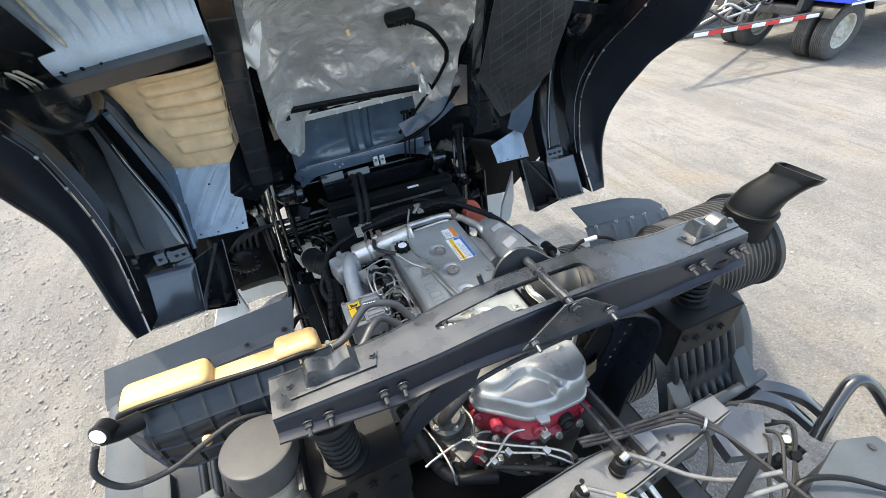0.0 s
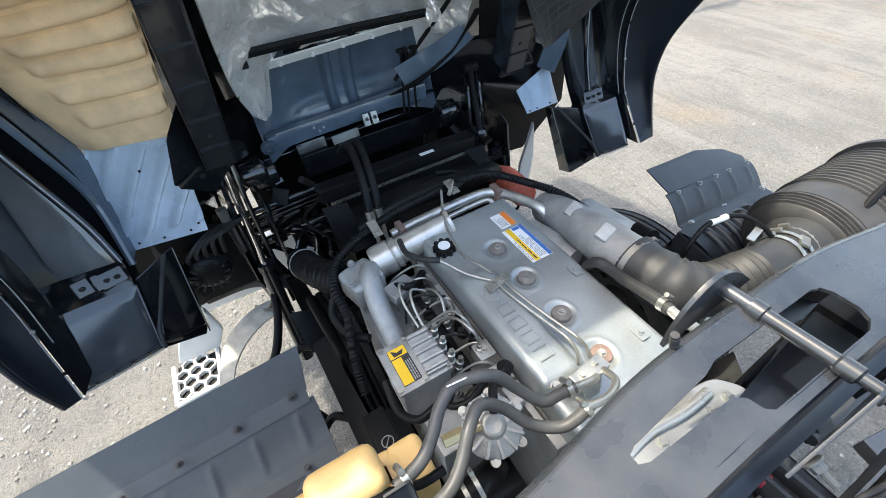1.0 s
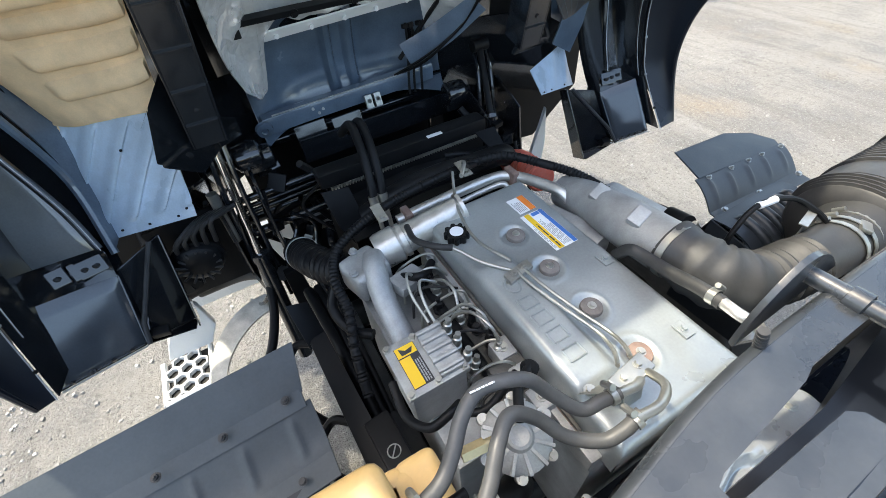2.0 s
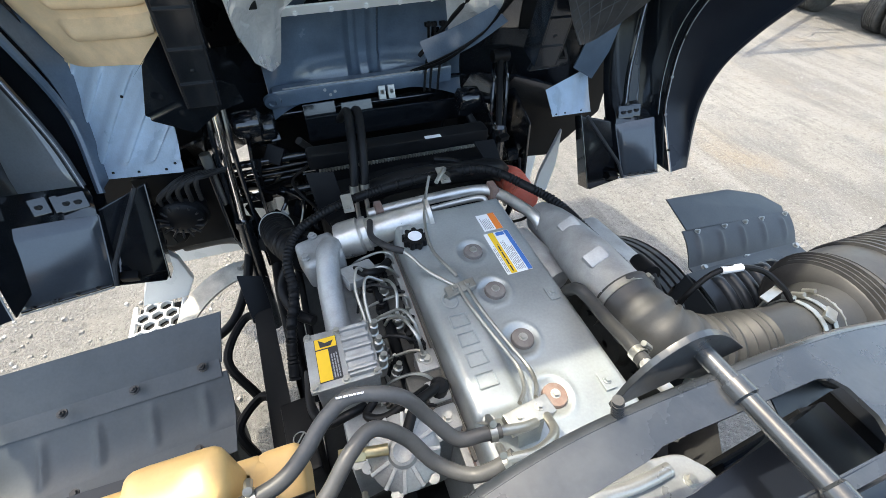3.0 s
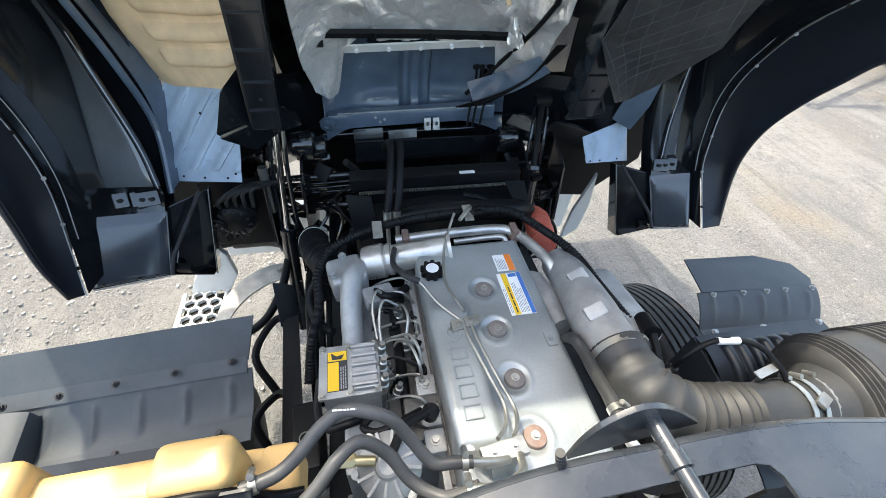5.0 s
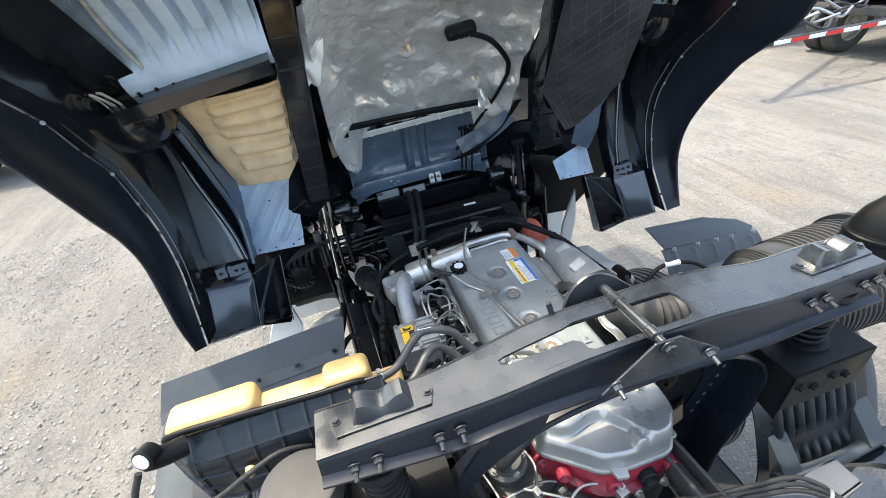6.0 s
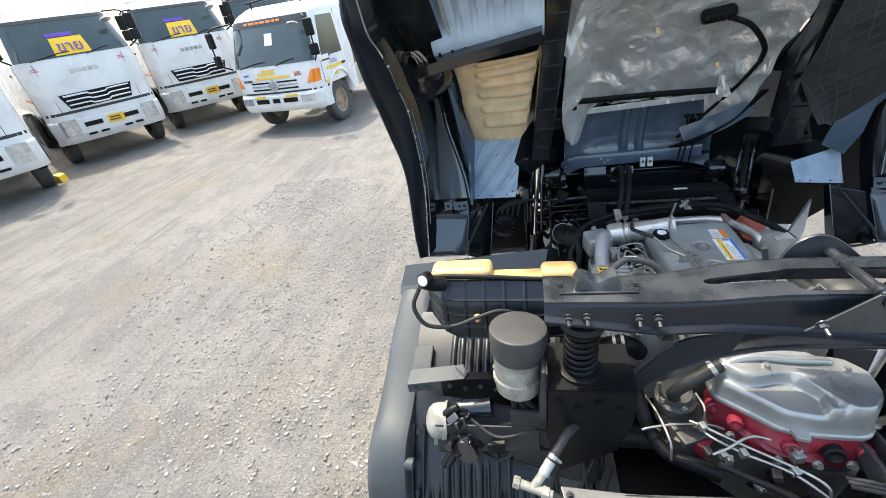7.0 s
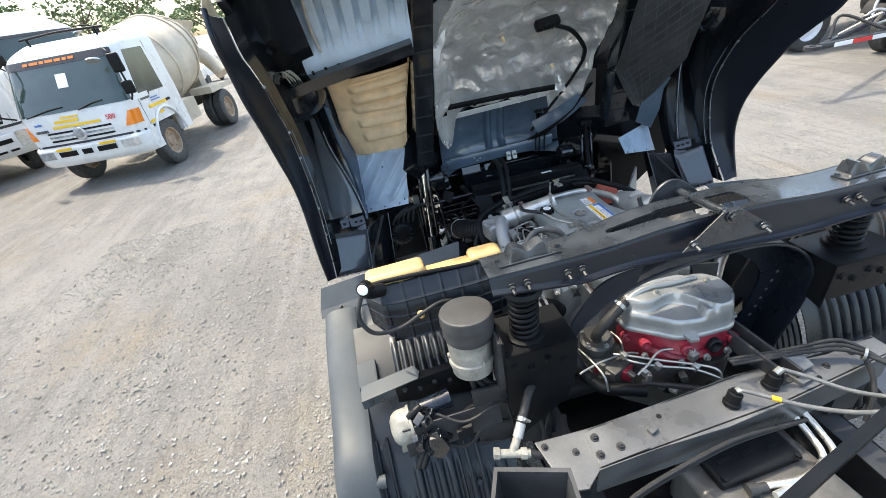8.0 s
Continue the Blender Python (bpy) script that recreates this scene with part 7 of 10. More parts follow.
    for k in range(26):
        x, y = rng.uniform(-0.275, -0.175), 0.36 + 0.48 * k / 26 + rng.uniform(-0.01, 0.01)
        z = rng.uniform(1.395, 1.43)
        r = rng.uniform(0.006, 0.012)
        bm = B()
        lathe(bm, (x, y, z - 0.03), (rng.uniform(-0.4, 0.4), rng.uniform(-0.3, 0.3), 1), [(0, r * 1.2), (0.02, r * 1.2), (0.021, r), (0.036, r), (0.037, r * 0.6), (0.052, r * 0.6)], 8)
        part("valley_union", bm, rng.choice((ZINC, MATT, GRIME, MATT, CAST)), e)
    for k in range(9):
        y = 0.37 + 0.05 * k
        x = -0.235 + 0.02 * (k % 3)
        part("valley_pipe", tube(B(), [(-0.178, y, 1.43), (x + 0.01, y + 0.012, 1.455 + 0.008 * (k % 2)), (x - 0.02, y + 0.03, 1.45), (-0.28, y + 0.035, 1.42), (-0.295, y + 0.02, 1.37)], 0.0034, 8), ZINC if k % 3 else RUBBER, e)
    for y in (0.40, 0.47, 0.345):
        part("head_boss", box(B(), (-0.188, y, 1.425), (0.045, 0.05, 0.05), (0, 0, 0), 0.007), CAST, e)
        part("boss_bolt", bolt(B(), (-0.188, y, 1.45), (0, 0, 1), 0.008, 0.008), ZINC, e)
    part("black_cable", tube(B(), [(-0.31, 0.41, 1.47), (-0.33, 0.385, 1.475), (-0.30, 0.365, 1.49), (-0.25, 0.38, 1.49), (-0.21, 0.40, 1.475)], 0.008, 10), MATT, e)
    part("black_cable", tube(B(), [(-0.42, 0.52, 1.45), (-0.425, 0.45, 1.44), (-0.40, 0.40, 1.46), (-0.36, 0.395, 1.48), (-0.33, 0.41, 1.46)], 0.009, 10), MATT, e)
    part("lower_hose", tube(B(), [(-0.46, 0.25, 1.36), (-0.42, 0.235, 1.42), (-0.37, 0.235, 1.44), (-0.33, 0.245, 1.42), (-0.30, 0.26, 1.38)], 0.028, 16), MATT, e, "thick black rubber hose")
    for p in ((-0.385, 0.235, 1.437), (-0.36, 0.237, 1.438)):
        part("hose_clamp", clamp(B(), p, (1, 0, 0.05), 0.0285, 0.009), ZINC, e)
    part("gasket", slab(B(), [(-0.166, 0.24, 1.432), (-0.166, 0.86, 1.432), (-0.166, 0.86, 1.412), (-0.166, 0.24, 1.412)], (-0.004, 0, 0)), RUSTY, e, "rust stained gasket edge")
    inj = part("fuel_rail", tube(B(), [(-0.235, 0.42, 1.41), (-0.235, 0.74, 1.41)], 0.013, 10, smooth=False), MATT, e)
    for k, (x, y, z) in enumerate(((-0.195, 0.475, 1.44), (-0.19, 0.51, 1.44), (-0.215, 0.60, 1.42), (-0.24, 0.655, 1.42), (-0.225, 0.695, 1.43), (-0.25, 0.73, 1.42))):
        bm = B()
        lathe(bm, (x, y, z - 0.03), (0, 0, 1), [(0, 0.014), (0.02, 0.014), (0.022, 0.010), (0.045, 0.010), (0.047, 0.006), (0.06, 0.006)], 12)
        cyl(bm, (x, y, z), (x, y, z + 0.012), 0.0125, n=6)
        part("injector", bm, MATT if k % 2 else ZINC, inj)
    for k, pts in enumerate((
            [(-0.195, 0.475, 1.47), (-0.20, 0.50, 1.50), (-0.215, 0.55, 1.50), (-0.235, 0.58, 1.47), (-0.245, 0.60, 1.42)],
            [(-0.19, 0.51, 1.47), (-0.195, 0.54, 1.495), (-0.21, 0.58, 1.49), (-0.24, 0.60, 1.46), (-0.265, 0.62, 1.42)],
            [(-0.225, 0.695, 1.46), (-0.26, 0.70, 1.48), (-0.275, 0.66, 1.47), (-0.275, 0.60, 1.44), (-0.26, 0.55, 1.42)],
            [(-0.25, 0.73, 1.45), (-0.275, 0.74, 1.475), (-0.29, 0.69, 1.46), (-0.285, 0.62, 1.43)],
            [(-0.215, 0.60, 1.45), (-0.205, 0.64, 1.475), (-0.21, 0.68, 1.47), (-0.225, 0.72, 1.44)])):
        line("injector_pipe", pts, 0.0038, ZINC, "", 8)
    line("cable", [(-0.28, 0.30, 1.55), (-0.25, 0.345, 1.545), (-0.215, 0.37, 1.52), (-0.19, 0.385, 1.51)], 0.009, MATT)
    part("plug", lathe(B(), (-0.195, 0.38, 1.49), (0.1, 0.1, 1), [(0, 0.016), (0.02, 0.018), (0.03, 0.01)], 12), MATT, e)
    # intake pipes at the front
    bm = B()
    tube(bm, [(-0.335, 0.60, 1.34), (-0.345, 0.65, 1.385), (-0.345, 0.73, 1.43), (-0.335, 0.795, 1.475), (-0.32, 0.84, 1.47)], 0.029, 18)
    part("intake_pipe", bm, CAST, e, "dull cast intake pipe")
    bm = B()
    lathe(bm, (-0.30, 0.868, 1.45), (0.24, -0.02, 0.05), [(0, 0.046), (0.012, 0.050), (0.06, 0.050), (0.065, 0.043), (0.07, 0.047), (0.082, 0.047), (0.084, 0.040), (0.24, 0.038), (0.245, 0.044), (0.255, 0.044)], 28)
    part("egr_cooler", bm, STEEL, e, "heat stained stainless cooler tube")
    line("egr_pipe", [(-0.20, 0.96, 1.445), (-0.10, 0.958, 1.455), (0.03, 0.952, 1.465), (0.13, 0.945, 1.468), (0.175, 0.91, 1.472), (0.205, 0.84, 1.478), (0.225, 0.77, 1.48), (0.235, 0.72, 1.45)], 0.016, STEEL, "bright bent stainless pipe", 16)
    line("egr_pipe", [(-0.02, 0.935, 1.44), (0.08, 0.93, 1.45), (0.13, 0.915, 1.46), (0.14, 0.90, 1.45)], 0.009, STEEL)
    for x, y, z in ((-0.17, 0.955, 1.448), (0.165, 0.92, 1.47)):
        part("pipe_flange", box(B(), (x, y, z), (0.022, 0.05, 0.05), (0, 0, 0), 0.005), RUSTY, e, "heat tinted flange")
    bm = B()
    box(bm, (-0.35, 0.83, 1.44), (0.10, 0.10, 0.09), (0, 0, 15), 0.02, 3)
    for p in ((-0.385, 0.80, 1.487), (-0.32, 0.80, 1.487), (-0.36, 0.87, 1.487)):
        bolt(bm, p, (0, 0, 1), 0.008, 0.007)
    box(bm, (-0.27, 0.755, 1.435), (0.09, 0.06, 0.03), (0, 10, 20), 0.008)
    part("throttle_body", bm, CAST, e, "cast throttle body")
    bellows(bm := B(), [(-0.475, 1.20, 1.27), (-0.465, 1.10, 1.33), (-0.44, 1.0, 1.375), (-0.41, 0.93, 1.40), (-0.385, 0.88, 1.42)], 0.047, 0.024, 0.003)
    part("intake_boot", bm, MATT, e, "black rubber intake boot")
    part("hose_clamp", clamp(B(), (-0.467, 1.13, 1.315), (0.05, -0.8, 0.5), 0.051), ZINC, e)
    # harness conduits
    harness = [(-0.47, 0.60, 1.30), (-0.455, 0.68, 1.37), (-0.43, 0.76, 1.42), (-0.43, 0.83, 1.46), (-0.40, 0.90, 1.475), (-0.35, 0.93, 1.49), (-0.28, 0.955, 1.50), (-0.18, 0.985, 1.50), (-0.05, 0.985, 1.515), (0.08, 0.985, 1.52), (0.17, 0.96, 1.52), (0.24, 0.88, 1.51), (0.30, 0.78, 1.50), (0.335, 0.66, 1.48), (0.37, 0.55, 1.46)]
    bellows(bm := B(), harness, 0.0125, 0.010, 0.0012, 12)
    part("harness", bm, MATT, e, "black corrugated wiring harness")
    line("harness_branch", [(-0.43, 0.83, 1.45), (-0.46, 0.80, 1.40), (-0.44, 0.74, 1.37), (-0.40, 0.70, 1.37)], 0.013, MATT)
    line("harness_branch", [(-0.28, 0.77, 1.44), (-0.25, 0.73, 1.46), (-0.22, 0.75, 1.44), (-0.19, 0.78, 1.43)], 0.011, MATT)
    for k in range(7):
        p = curve_at(harness)(0.15 + 0.11 * k)
        q = curve_at(harness)(0.16 + 0.11 * k)
        part("cable_tie", lathe(B(), p, q - p, [(0, 0.0135), (0, 0.0148), (0.004, 0.0148), (0.004, 0.0135)], 14, cap=False), MATT, e)
    for p in ((-0.255, 0.93, 1.515), (0.02, 0.955, 1.53)):
        bm = B()
        slab(bm, [Vector(p) + Vector(o) for o in ((-0.014, -0.03, 0), (0.014, -0.03, 0), (0.014, 0.03, 0.012), (-0.014, 0.03, 0.012))], (0, 0, 0.003), 0.001)
        bolt(bm, Vector(p) + Vector((0, -0.018, 0.003)), (0, 0, 1), 0.006, 0.005)
        part("harness_clip", bm, ZINC, e)
    # charge air side
    bm = B()
    p = resample([(0.275, 0.80, 1.44), (0.265, 0.70, 1.475), (0.25, 0.58, 1.505), (0.238, 0.48, 1.525), (0.235, 0.43, 1.535)], 0.012)
    tube(bm, p, lambda s: 0.050 + 0.012 * min(1, s / 0.25), 24, smooth=False)
    for q in ((0.245, 0.66, 1.538), (0.215, 0.52, 1.575)):
        box(bm, q, (0.05, 0.035, 0.02), (12, -20, 10), 0.006)
    part("charge_pipe", bm, CAST, e, "dusty cast intake duct")
    bm = B()
    lathe(bm, (0.17, 0.77, 1.42), (0.1, -1, 0.12), [(0, 0.03), (0.02, 0.042), (0.12, 0.045), (0.14, 0.038), (0.2, 0.03)], 24)
    part("heat_shield", bm, CAST, e)
    bm = B()
    box(bm, (0.37, 0.62, 1.42), (0.12, 0.26, 0.10), (0, 12, 8), 0.03, 3)
    part("side_cover", bm, CAST, e, "dusty cast side cover")
    bm = B()
    cyl(bm, (0.40, 0.55, 1.47), (0.385, 0.49, 1.49), 0.022)
    cyl(bm, (0.385, 0.49, 1.49), (0.38, 0.43, 1.46), 0.010)
    part("sensor", bm, MATT, e)
    line("breather_pipe", [(0.155, 0.505, 1.50), (0.15, 0.475, 1.545), (0.155, 0.44, 1.55), (0.148, 0.38, 1.565), (0.138, 0.31, 1.59), (0.13, 0.265, 1.60)], 0.0135, DUCT, "dusty grey breather hose", 14)
    line("breather_tube", [(0.132, 0.275, 1.60), (0.122, 0.235, 1.61), (0.135, 0.205, 1.60), (0.165, 0.19, 1.55)], 0.0105, STEEL)
    part("hose_clamp", clamp(B(), (0.134, 0.285, 1.597), (-0.05, -0.8, 0.2), 0.014), ZINC, e)
    # red hose and radiator hoses
    bm = B()
    bellows(bm, [(0.36, 1.17, 1.31), (0.335, 1.09, 1.36), (0.30, 1.00, 1.40), (0.27, 0.90, 1.43)], 0.043, 0.03, 0.003)
    part("charge_hose", bm, ORANGE, e, "orange red silicone charge hose")
    line("radiator_hose", [(-0.24, 1.16, 1.34), (-0.12, 1.12, 1.41), (0.0, 1.08, 1.45), (0.13, 1.06, 1.455), (0.24, 1.07, 1.44), (0.30, 1.12, 1.38)], 0.034, MATT, "thick black radiator hose", 18)
    for dx in (0, 0.032):
        line("cooling_hose", [(-0.19 + dx, 1.42, 1.50), (-0.175 + dx, 1.33, 1.57), (-0.185 + dx, 1.23, 1.55), (-0.20 + dx, 1.15, 1.47), (-0.21 + dx, 1.12, 1.42)], 0.014, MATT, "black hose with a crimped end", 12)
        bm = B()
        lathe(bm, (-0.21 + dx, 1.125, 1.43), (-0.02, -0.35, -1), [(0, 0.016), (0.04, 0.0155), (0.042, 0.008), (0.13, 0.007)], 14)
        part("hose_end", bm, ZINC, e, "silver crimped hose end")
    line("cable", [(0.05, 1.12, 1.48), (0.12, 1.10, 1.47), (0.16, 1.05, 1.45), (0.10, 1.0, 1.50), (0.03, 0.95, 1.54)], 0.009, MATT)
    line("dipstick_pipe", [(0.10, 1.08, 1.46), (0.05, 1.02, 1.50), (0.02, 0.95, 1.56), (-0.02, 0.90, 1.56)], 0.006, ZINC)


engine()


# ---- radiator, front crossmember and what hangs below the cab ----
def radiator():
    t = thing("radiator", "black radiator with fan shroud at the front of the engine", "radiator", (0, 1.3, 0.8))
    bm = B()
    box(bm, (0.0, 1.33, 1.42), (0.66, 0.07, 0.055), (0, 0, 0), 0.012)
    part("top_tank", bm, MATT, t)
    bm = B()
    box(bm, (0.0, 1.31, 1.10), (0.62, 0.05, 0.58), (0, 0, 0), 0.004)
    core = part("core", bm, MATT, t)
    bm = B()
    for k in range(60):
        x = -0.30 + 0.6 * k / 59
        slab(bm, [(x, 1.283, 1.392), (x + 0.005, 1.275, 1.392), (x + 0.01, 1.283, 1.392)], (0, 0, 0.012))
    part("fin_edge", bm, ZINC, core, "bright fin edge")
    tagged(core.children[0], kind="stuff")
    bm = B()
    sheet(bm, lambda u, v: Vector(((2 * u - 1) * (0.33 - 0.03 * v), 1.28 - 0.17 * v, 1.37 - 0.05 * v - 0.03 * abs(2 * u - 1))), 20, 6, 0.004)
    for s in (-1, 1):
        sheet(bm, lambda u, v: Vector((s * (0.33 - 0.03 * v), 1.28 - 0.17 * v, 1.34 - 0.05 * v - 0.5 * u)), 6, 4, 0.004)
    part("fan_shroud", bm, MATT, t)
    bm = B()
    slab(bm, [(-0.345, 1.22, 1.44), (-0.26, 1.20, 1.44), (-0.24, 1.15, 1.30), (-0.30, 1.12, 1.27), (-0.33, 1.16, 1.33)], (0.0, -0.004, 0.004), 0.001)
    slab(bm, [(0.24, 1.24, 1.44), (0.31, 1.22, 1.45), (0.33, 1.14, 1.36), (0.27, 1.12, 1.38)], (0.0, -0.004, 0.004), 0.001)
    parts("rubber_flap", bm, MATT, t, "torn black rubber flap")
    bm = B()
    slab(bm, [(-0.30, 1.66, 1.39), (0.46, 1.70, 1.375), (0.47, 1.72, 1.27), (-0.30, 1.68, 1.28)], (0, 0.01, 0.002), 0.002)
    part("air_baffle", bm, BLACK, t, "black air baffle plate")
    part("tag", slab(B(), [(0.08, 1.292, 1.449), (0.14, 1.292, 1.449), (0.14, 1.31, 1.449), (0.08, 1.31, 1.449)], (0, 0, 0.001)), SIGN_W, t)


radiator()


def front_frame():
    t = thing("cab_hinge_frame", "black cab hinge frame with brackets and rods", "hinge frame", (0, 1.7, 0.9))
    bm = B()
    tube(bm, [(-0.95, 1.78, 1.06), (0.95, 1.78, 1.06)], 0.035, 14, smooth=False)
    part("torsion_bar", bm, BLACK, t)
    for y, z, r in ((1.55, 1.30, 0.014), (1.62, 1.22, 0.010), (1.50, 1.18, 0.016), (1.70, 1.14, 0.012), (1.85, 1.33, 0.02)):
        part("cross_rod", tube(B(), [(-0.62, y, z), (0.52, y + 0.02, z)], r, 10, smooth=False), BLACK, t)
    for x in (-0.52, -0.66, 0.42, 0.58):
        bm = B()
        slab(bm, [(x, 1.42, 1.36), (x, 1.60, 1.44), (x, 1.82, 1.30), (x, 1.80, 1.0), (x, 1.50, 0.85), (x, 1.38, 1.1)], (0.012, 0, 0), 0.003)
        bolt(bm, (x, 1.60, 1.30), (-1, 0, 0), 0.016, 0.012)
        bolt(bm, (x, 1.50, 1.15), (-1, 0, 0), 0.014, 0.012)
        part("hinge_plate", bm, BLACK, t)
    for x, y, z in ((-0.50, 1.55, 1.46), (-0.46, 1.62, 1.40), (0.37, 1.60, 1.42)):
        bm = B()
        lathe(bm, (x - 0.05, y, z), (1, 0, 0), [(0, 0.03), (0.01, 0.045), (0.05, 0.05), (0.09, 0.045), (0.10, 0.03)], 22)
        box(bm, (x, y + 0.03, z - 0.05), (0.07, 0.05, 0.06), (0, 0, 0), 0.006)
        part("rubber_bush", bm, BLACK, t)
    rng = random.Random(11)
    for k in range(26):
        sx = -1 if k % 2 else 1
        x = sx * rng.uniform(0.30, 0.62)
        y, z = rng.uniform(1.35, 1.75), rng.uniform(1.1, 1.42)
        pts = [(x, y, z), (x + rng.uniform(-.08, .08), y + rng.uniform(-.1, .1), z - 0.1), (x + rng.uniform(-.12, .12), y + rng.uniform(-.1, .15), z - 0.22), (x + rng.uniform(-.15, .15), y + 0.1, z - 0.36)]
        part("pipe", tube(B(), pts, rng.choice((0.006, 0.008, 0.012, 0.015)), 8), rng.choice((BLACK, MATT, MATT, RUBBER)), t)
    for k in range(14):
        x = rng.choice((-1, 1)) * rng.uniform(0.32, 0.60)
        part("small_bracket", box(B(), (x, rng.uniform(1.38, 1.7), rng.uniform(1.05, 1.40)), (rng.uniform(.03, .10), rng.uniform(.02, .06), rng.uniform(.02, .08)), (rng.uniform(-40, 40), rng.uniform(-30, 30), rng.uniform(-40, 40)), 0.004), rng.choice((BLACK, MATT)), t)
    # added plain black sheet behind the hinge plates and rods
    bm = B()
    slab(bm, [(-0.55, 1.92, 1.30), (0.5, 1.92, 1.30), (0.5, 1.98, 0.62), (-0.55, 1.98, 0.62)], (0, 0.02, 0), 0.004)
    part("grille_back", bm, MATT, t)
    # the fine chain of an oil seep guard behind the cylinder, a tall black post beside it
    bm = B()
    slab(bm, [(-0.56, 1.36, 1.05), (-0.50, 1.36, 1.05), (-0.48, 1.34, 0.75), (-0.56, 1.30, 0.75)], (0, 0.03, 0), 0.004)
    part("cylinder_foot", bm, MATT, t)


front_frame()


def steering_gear():
    t = thing("steering_gear", "dusty black steering gear with round cover and pipes", "steering gear", (-0.80, 1.62, 0.9))
    bm = B()
    box(bm, (-0.84, 1.60, 1.12), (0.24, 0.22, 0.26), (15, 0, 10), 0.03, 3)
    part("housing", bm, MATT, t)
    bm = B()
    lathe(bm, (-0.885, 1.50, 1.115), (-0.1, -0.8, 0.5), [(-0.04, 0.075), (0.0, 0.078), (0.01, 0.07), (0.014, 0.05), (0.02, 0.03), (0.03, 0.015)], 26)
    cv = part("round_cover", bm, MATT, t)
    for k in range(10):
        a = k * math.pi / 5
        o = Vector((-0.888, 1.49, 1.122))
        u = Vector((1, -0.1, 0)).normalized()
        v = Vector((0, 0.53, 0.85))
        d = u * math.cos(a) + v * math.sin(a)
        part("rib", tube(B(), [o + d * 0.02, o + d * 0.066], 0.004, 6, smooth=False), MATT, cv)
    rng = random.Random(3)
    for k in range(9):
        x = -0.90 + 0.035 * k
        part("pipe", tube(B(), [(x, 1.52 + rng.uniform(-.05, .05), 1.36), (x + rng.uniform(-.03, .05), 1.56, 1.30), (x + rng.uniform(-.03, .06), 1.54 + rng.uniform(-.05, .05), 1.22), (x + rng.uniform(-.04, .08), 1.62, 1.10)], rng.choice((0.006, 0.009, 0.012)), 8), rng.choice((MATT, RUBBER, FRAME)), t)
    bm = B()
    tube(bm, [(-0.90, 1.60, 0.93), (-0.72, 1.55, 0.97), (-0.60, 1.45, 1.0), (-0.56, 1.38, 1.04)], 0.03, 12)
    part("drag_link", bm, FRAME, t)
    bm = B()
    cyl(bm, (-0.652, 1.455, 1.38), (-0.652, 1.44, 1.22), 0.014)
    cyl(bm, (-0.652, 1.46, 1.42), (-0.652, 1.455, 1.36), 0.018)
    part("white_hose_end", bm, ZINC, t, "silver tube below the floor panel")


steering_gear()


def bumper():
    t = thing("front_bumper", "white steel front bumper with honeycomb step plate", "bumper", (0, 2.0, 0.5))
    bm = B()
    slab(bm, [(-0.955, 1.46, 1.07), (-0.90, 1.46, 0.98), (-0.885, 1.45, 0.86), (-0.93, 1.43, 0.79), (-1.10, 1.43, 0.79), (-1.07, 1.45, 0.86), (-1.0, 1.47, 1.0)], (0, 0.03, 0), 0.006)
    part("bumper_end", bm, WHITE, t)
    for r in range(4):
        for q in range(3 - (r % 2)):
            cx = -0.988 - 0.052 * q - 0.026 * (r % 2)
            cy = 1.272 + 0.045 * r
            bm = B()
            ring = [[Vector((cx + rad * math.cos(a), cy + rad * math.sin(a), z)) for a in np.linspace(math.pi / 6, 2 * math.pi + math.pi / 6, 7)[:6]] for rad, z in ((0.0305, 0.772), (0.0305, 0.792), (0.0235, 0.792), (0.0235, 0.772))]
            skin(bm, ring + [ring[0]], cap=False)
            part("step_cell", bm, WHITE, t)
    bm = B()
    for a, b in (((-1.125, 1.235), (-0.955, 1.245)), ((-0.955, 1.245), (-0.945, 1.43)), ((-1.125, 1.235), (-1.125, 1.43))):
        tube(bm, [(*a, 0.785), (*b, 0.785)], 0.011, 8, smooth=False)
    part("step_rim", bm, WHITE, t)
    bm = B()
    slab(bm, [(-1.115, 1.24, 0.772), (-0.955, 1.25, 0.772), (-0.945, 1.43, 0.772), (-1.115, 1.43, 0.772)], (0, 0, -0.006))
    part("step_floor", bm, MATT, t)
    bm = B()
    slab(bm, [(-1.1, 1.95, 0.86), (1.04, 1.95, 0.86), (1.04, 1.97, 0.5), (-1.1, 1.97, 0.5)], (0, 0.05, 0), 0.01)
    part("bumper_face", bm, WHITE, t)
    bm = B()
    slab(bm, [(0.868, 1.56, 1.215), (0.80, 1.56, 0.98), (0.775, 1.55, 0.80), (0.86, 1.55, 0.86), (0.885, 1.56, 1.02)], (0, 0.02, 0), 0.003)
    part("end_plate", bm, WHITE, t)
    bm = B()
    tube(bm, [(-0.93, 1.12, 0.84), (-0.82, 1.11, 0.86), (-0.72, 1.15, 0.90), (-0.655, 1.26, 0.96), (-0.625, 1.36, 1.02)], 0.017, 12)
    part("splash_rail", bm, MATT, t)
    bm = B()
    arch = [(-0.955, 1.16, 0.84), (-0.915, 1.29, 0.875), (-0.85, 1.37, 0.90), (-0.76, 1.42, 0.92), (-0.67, 1.43, 0.93), (-0.625, 1.40, 0.93)]
    sheet(bm, rails(arch, [(x + 0.035, y - 0.075, z - 0.02) for x, y, z in arch]), 20, 3, 0.01)
    part("corner_arch", bm, BEIGE, t, "dusty pale grey curved corner arch")


bumper()


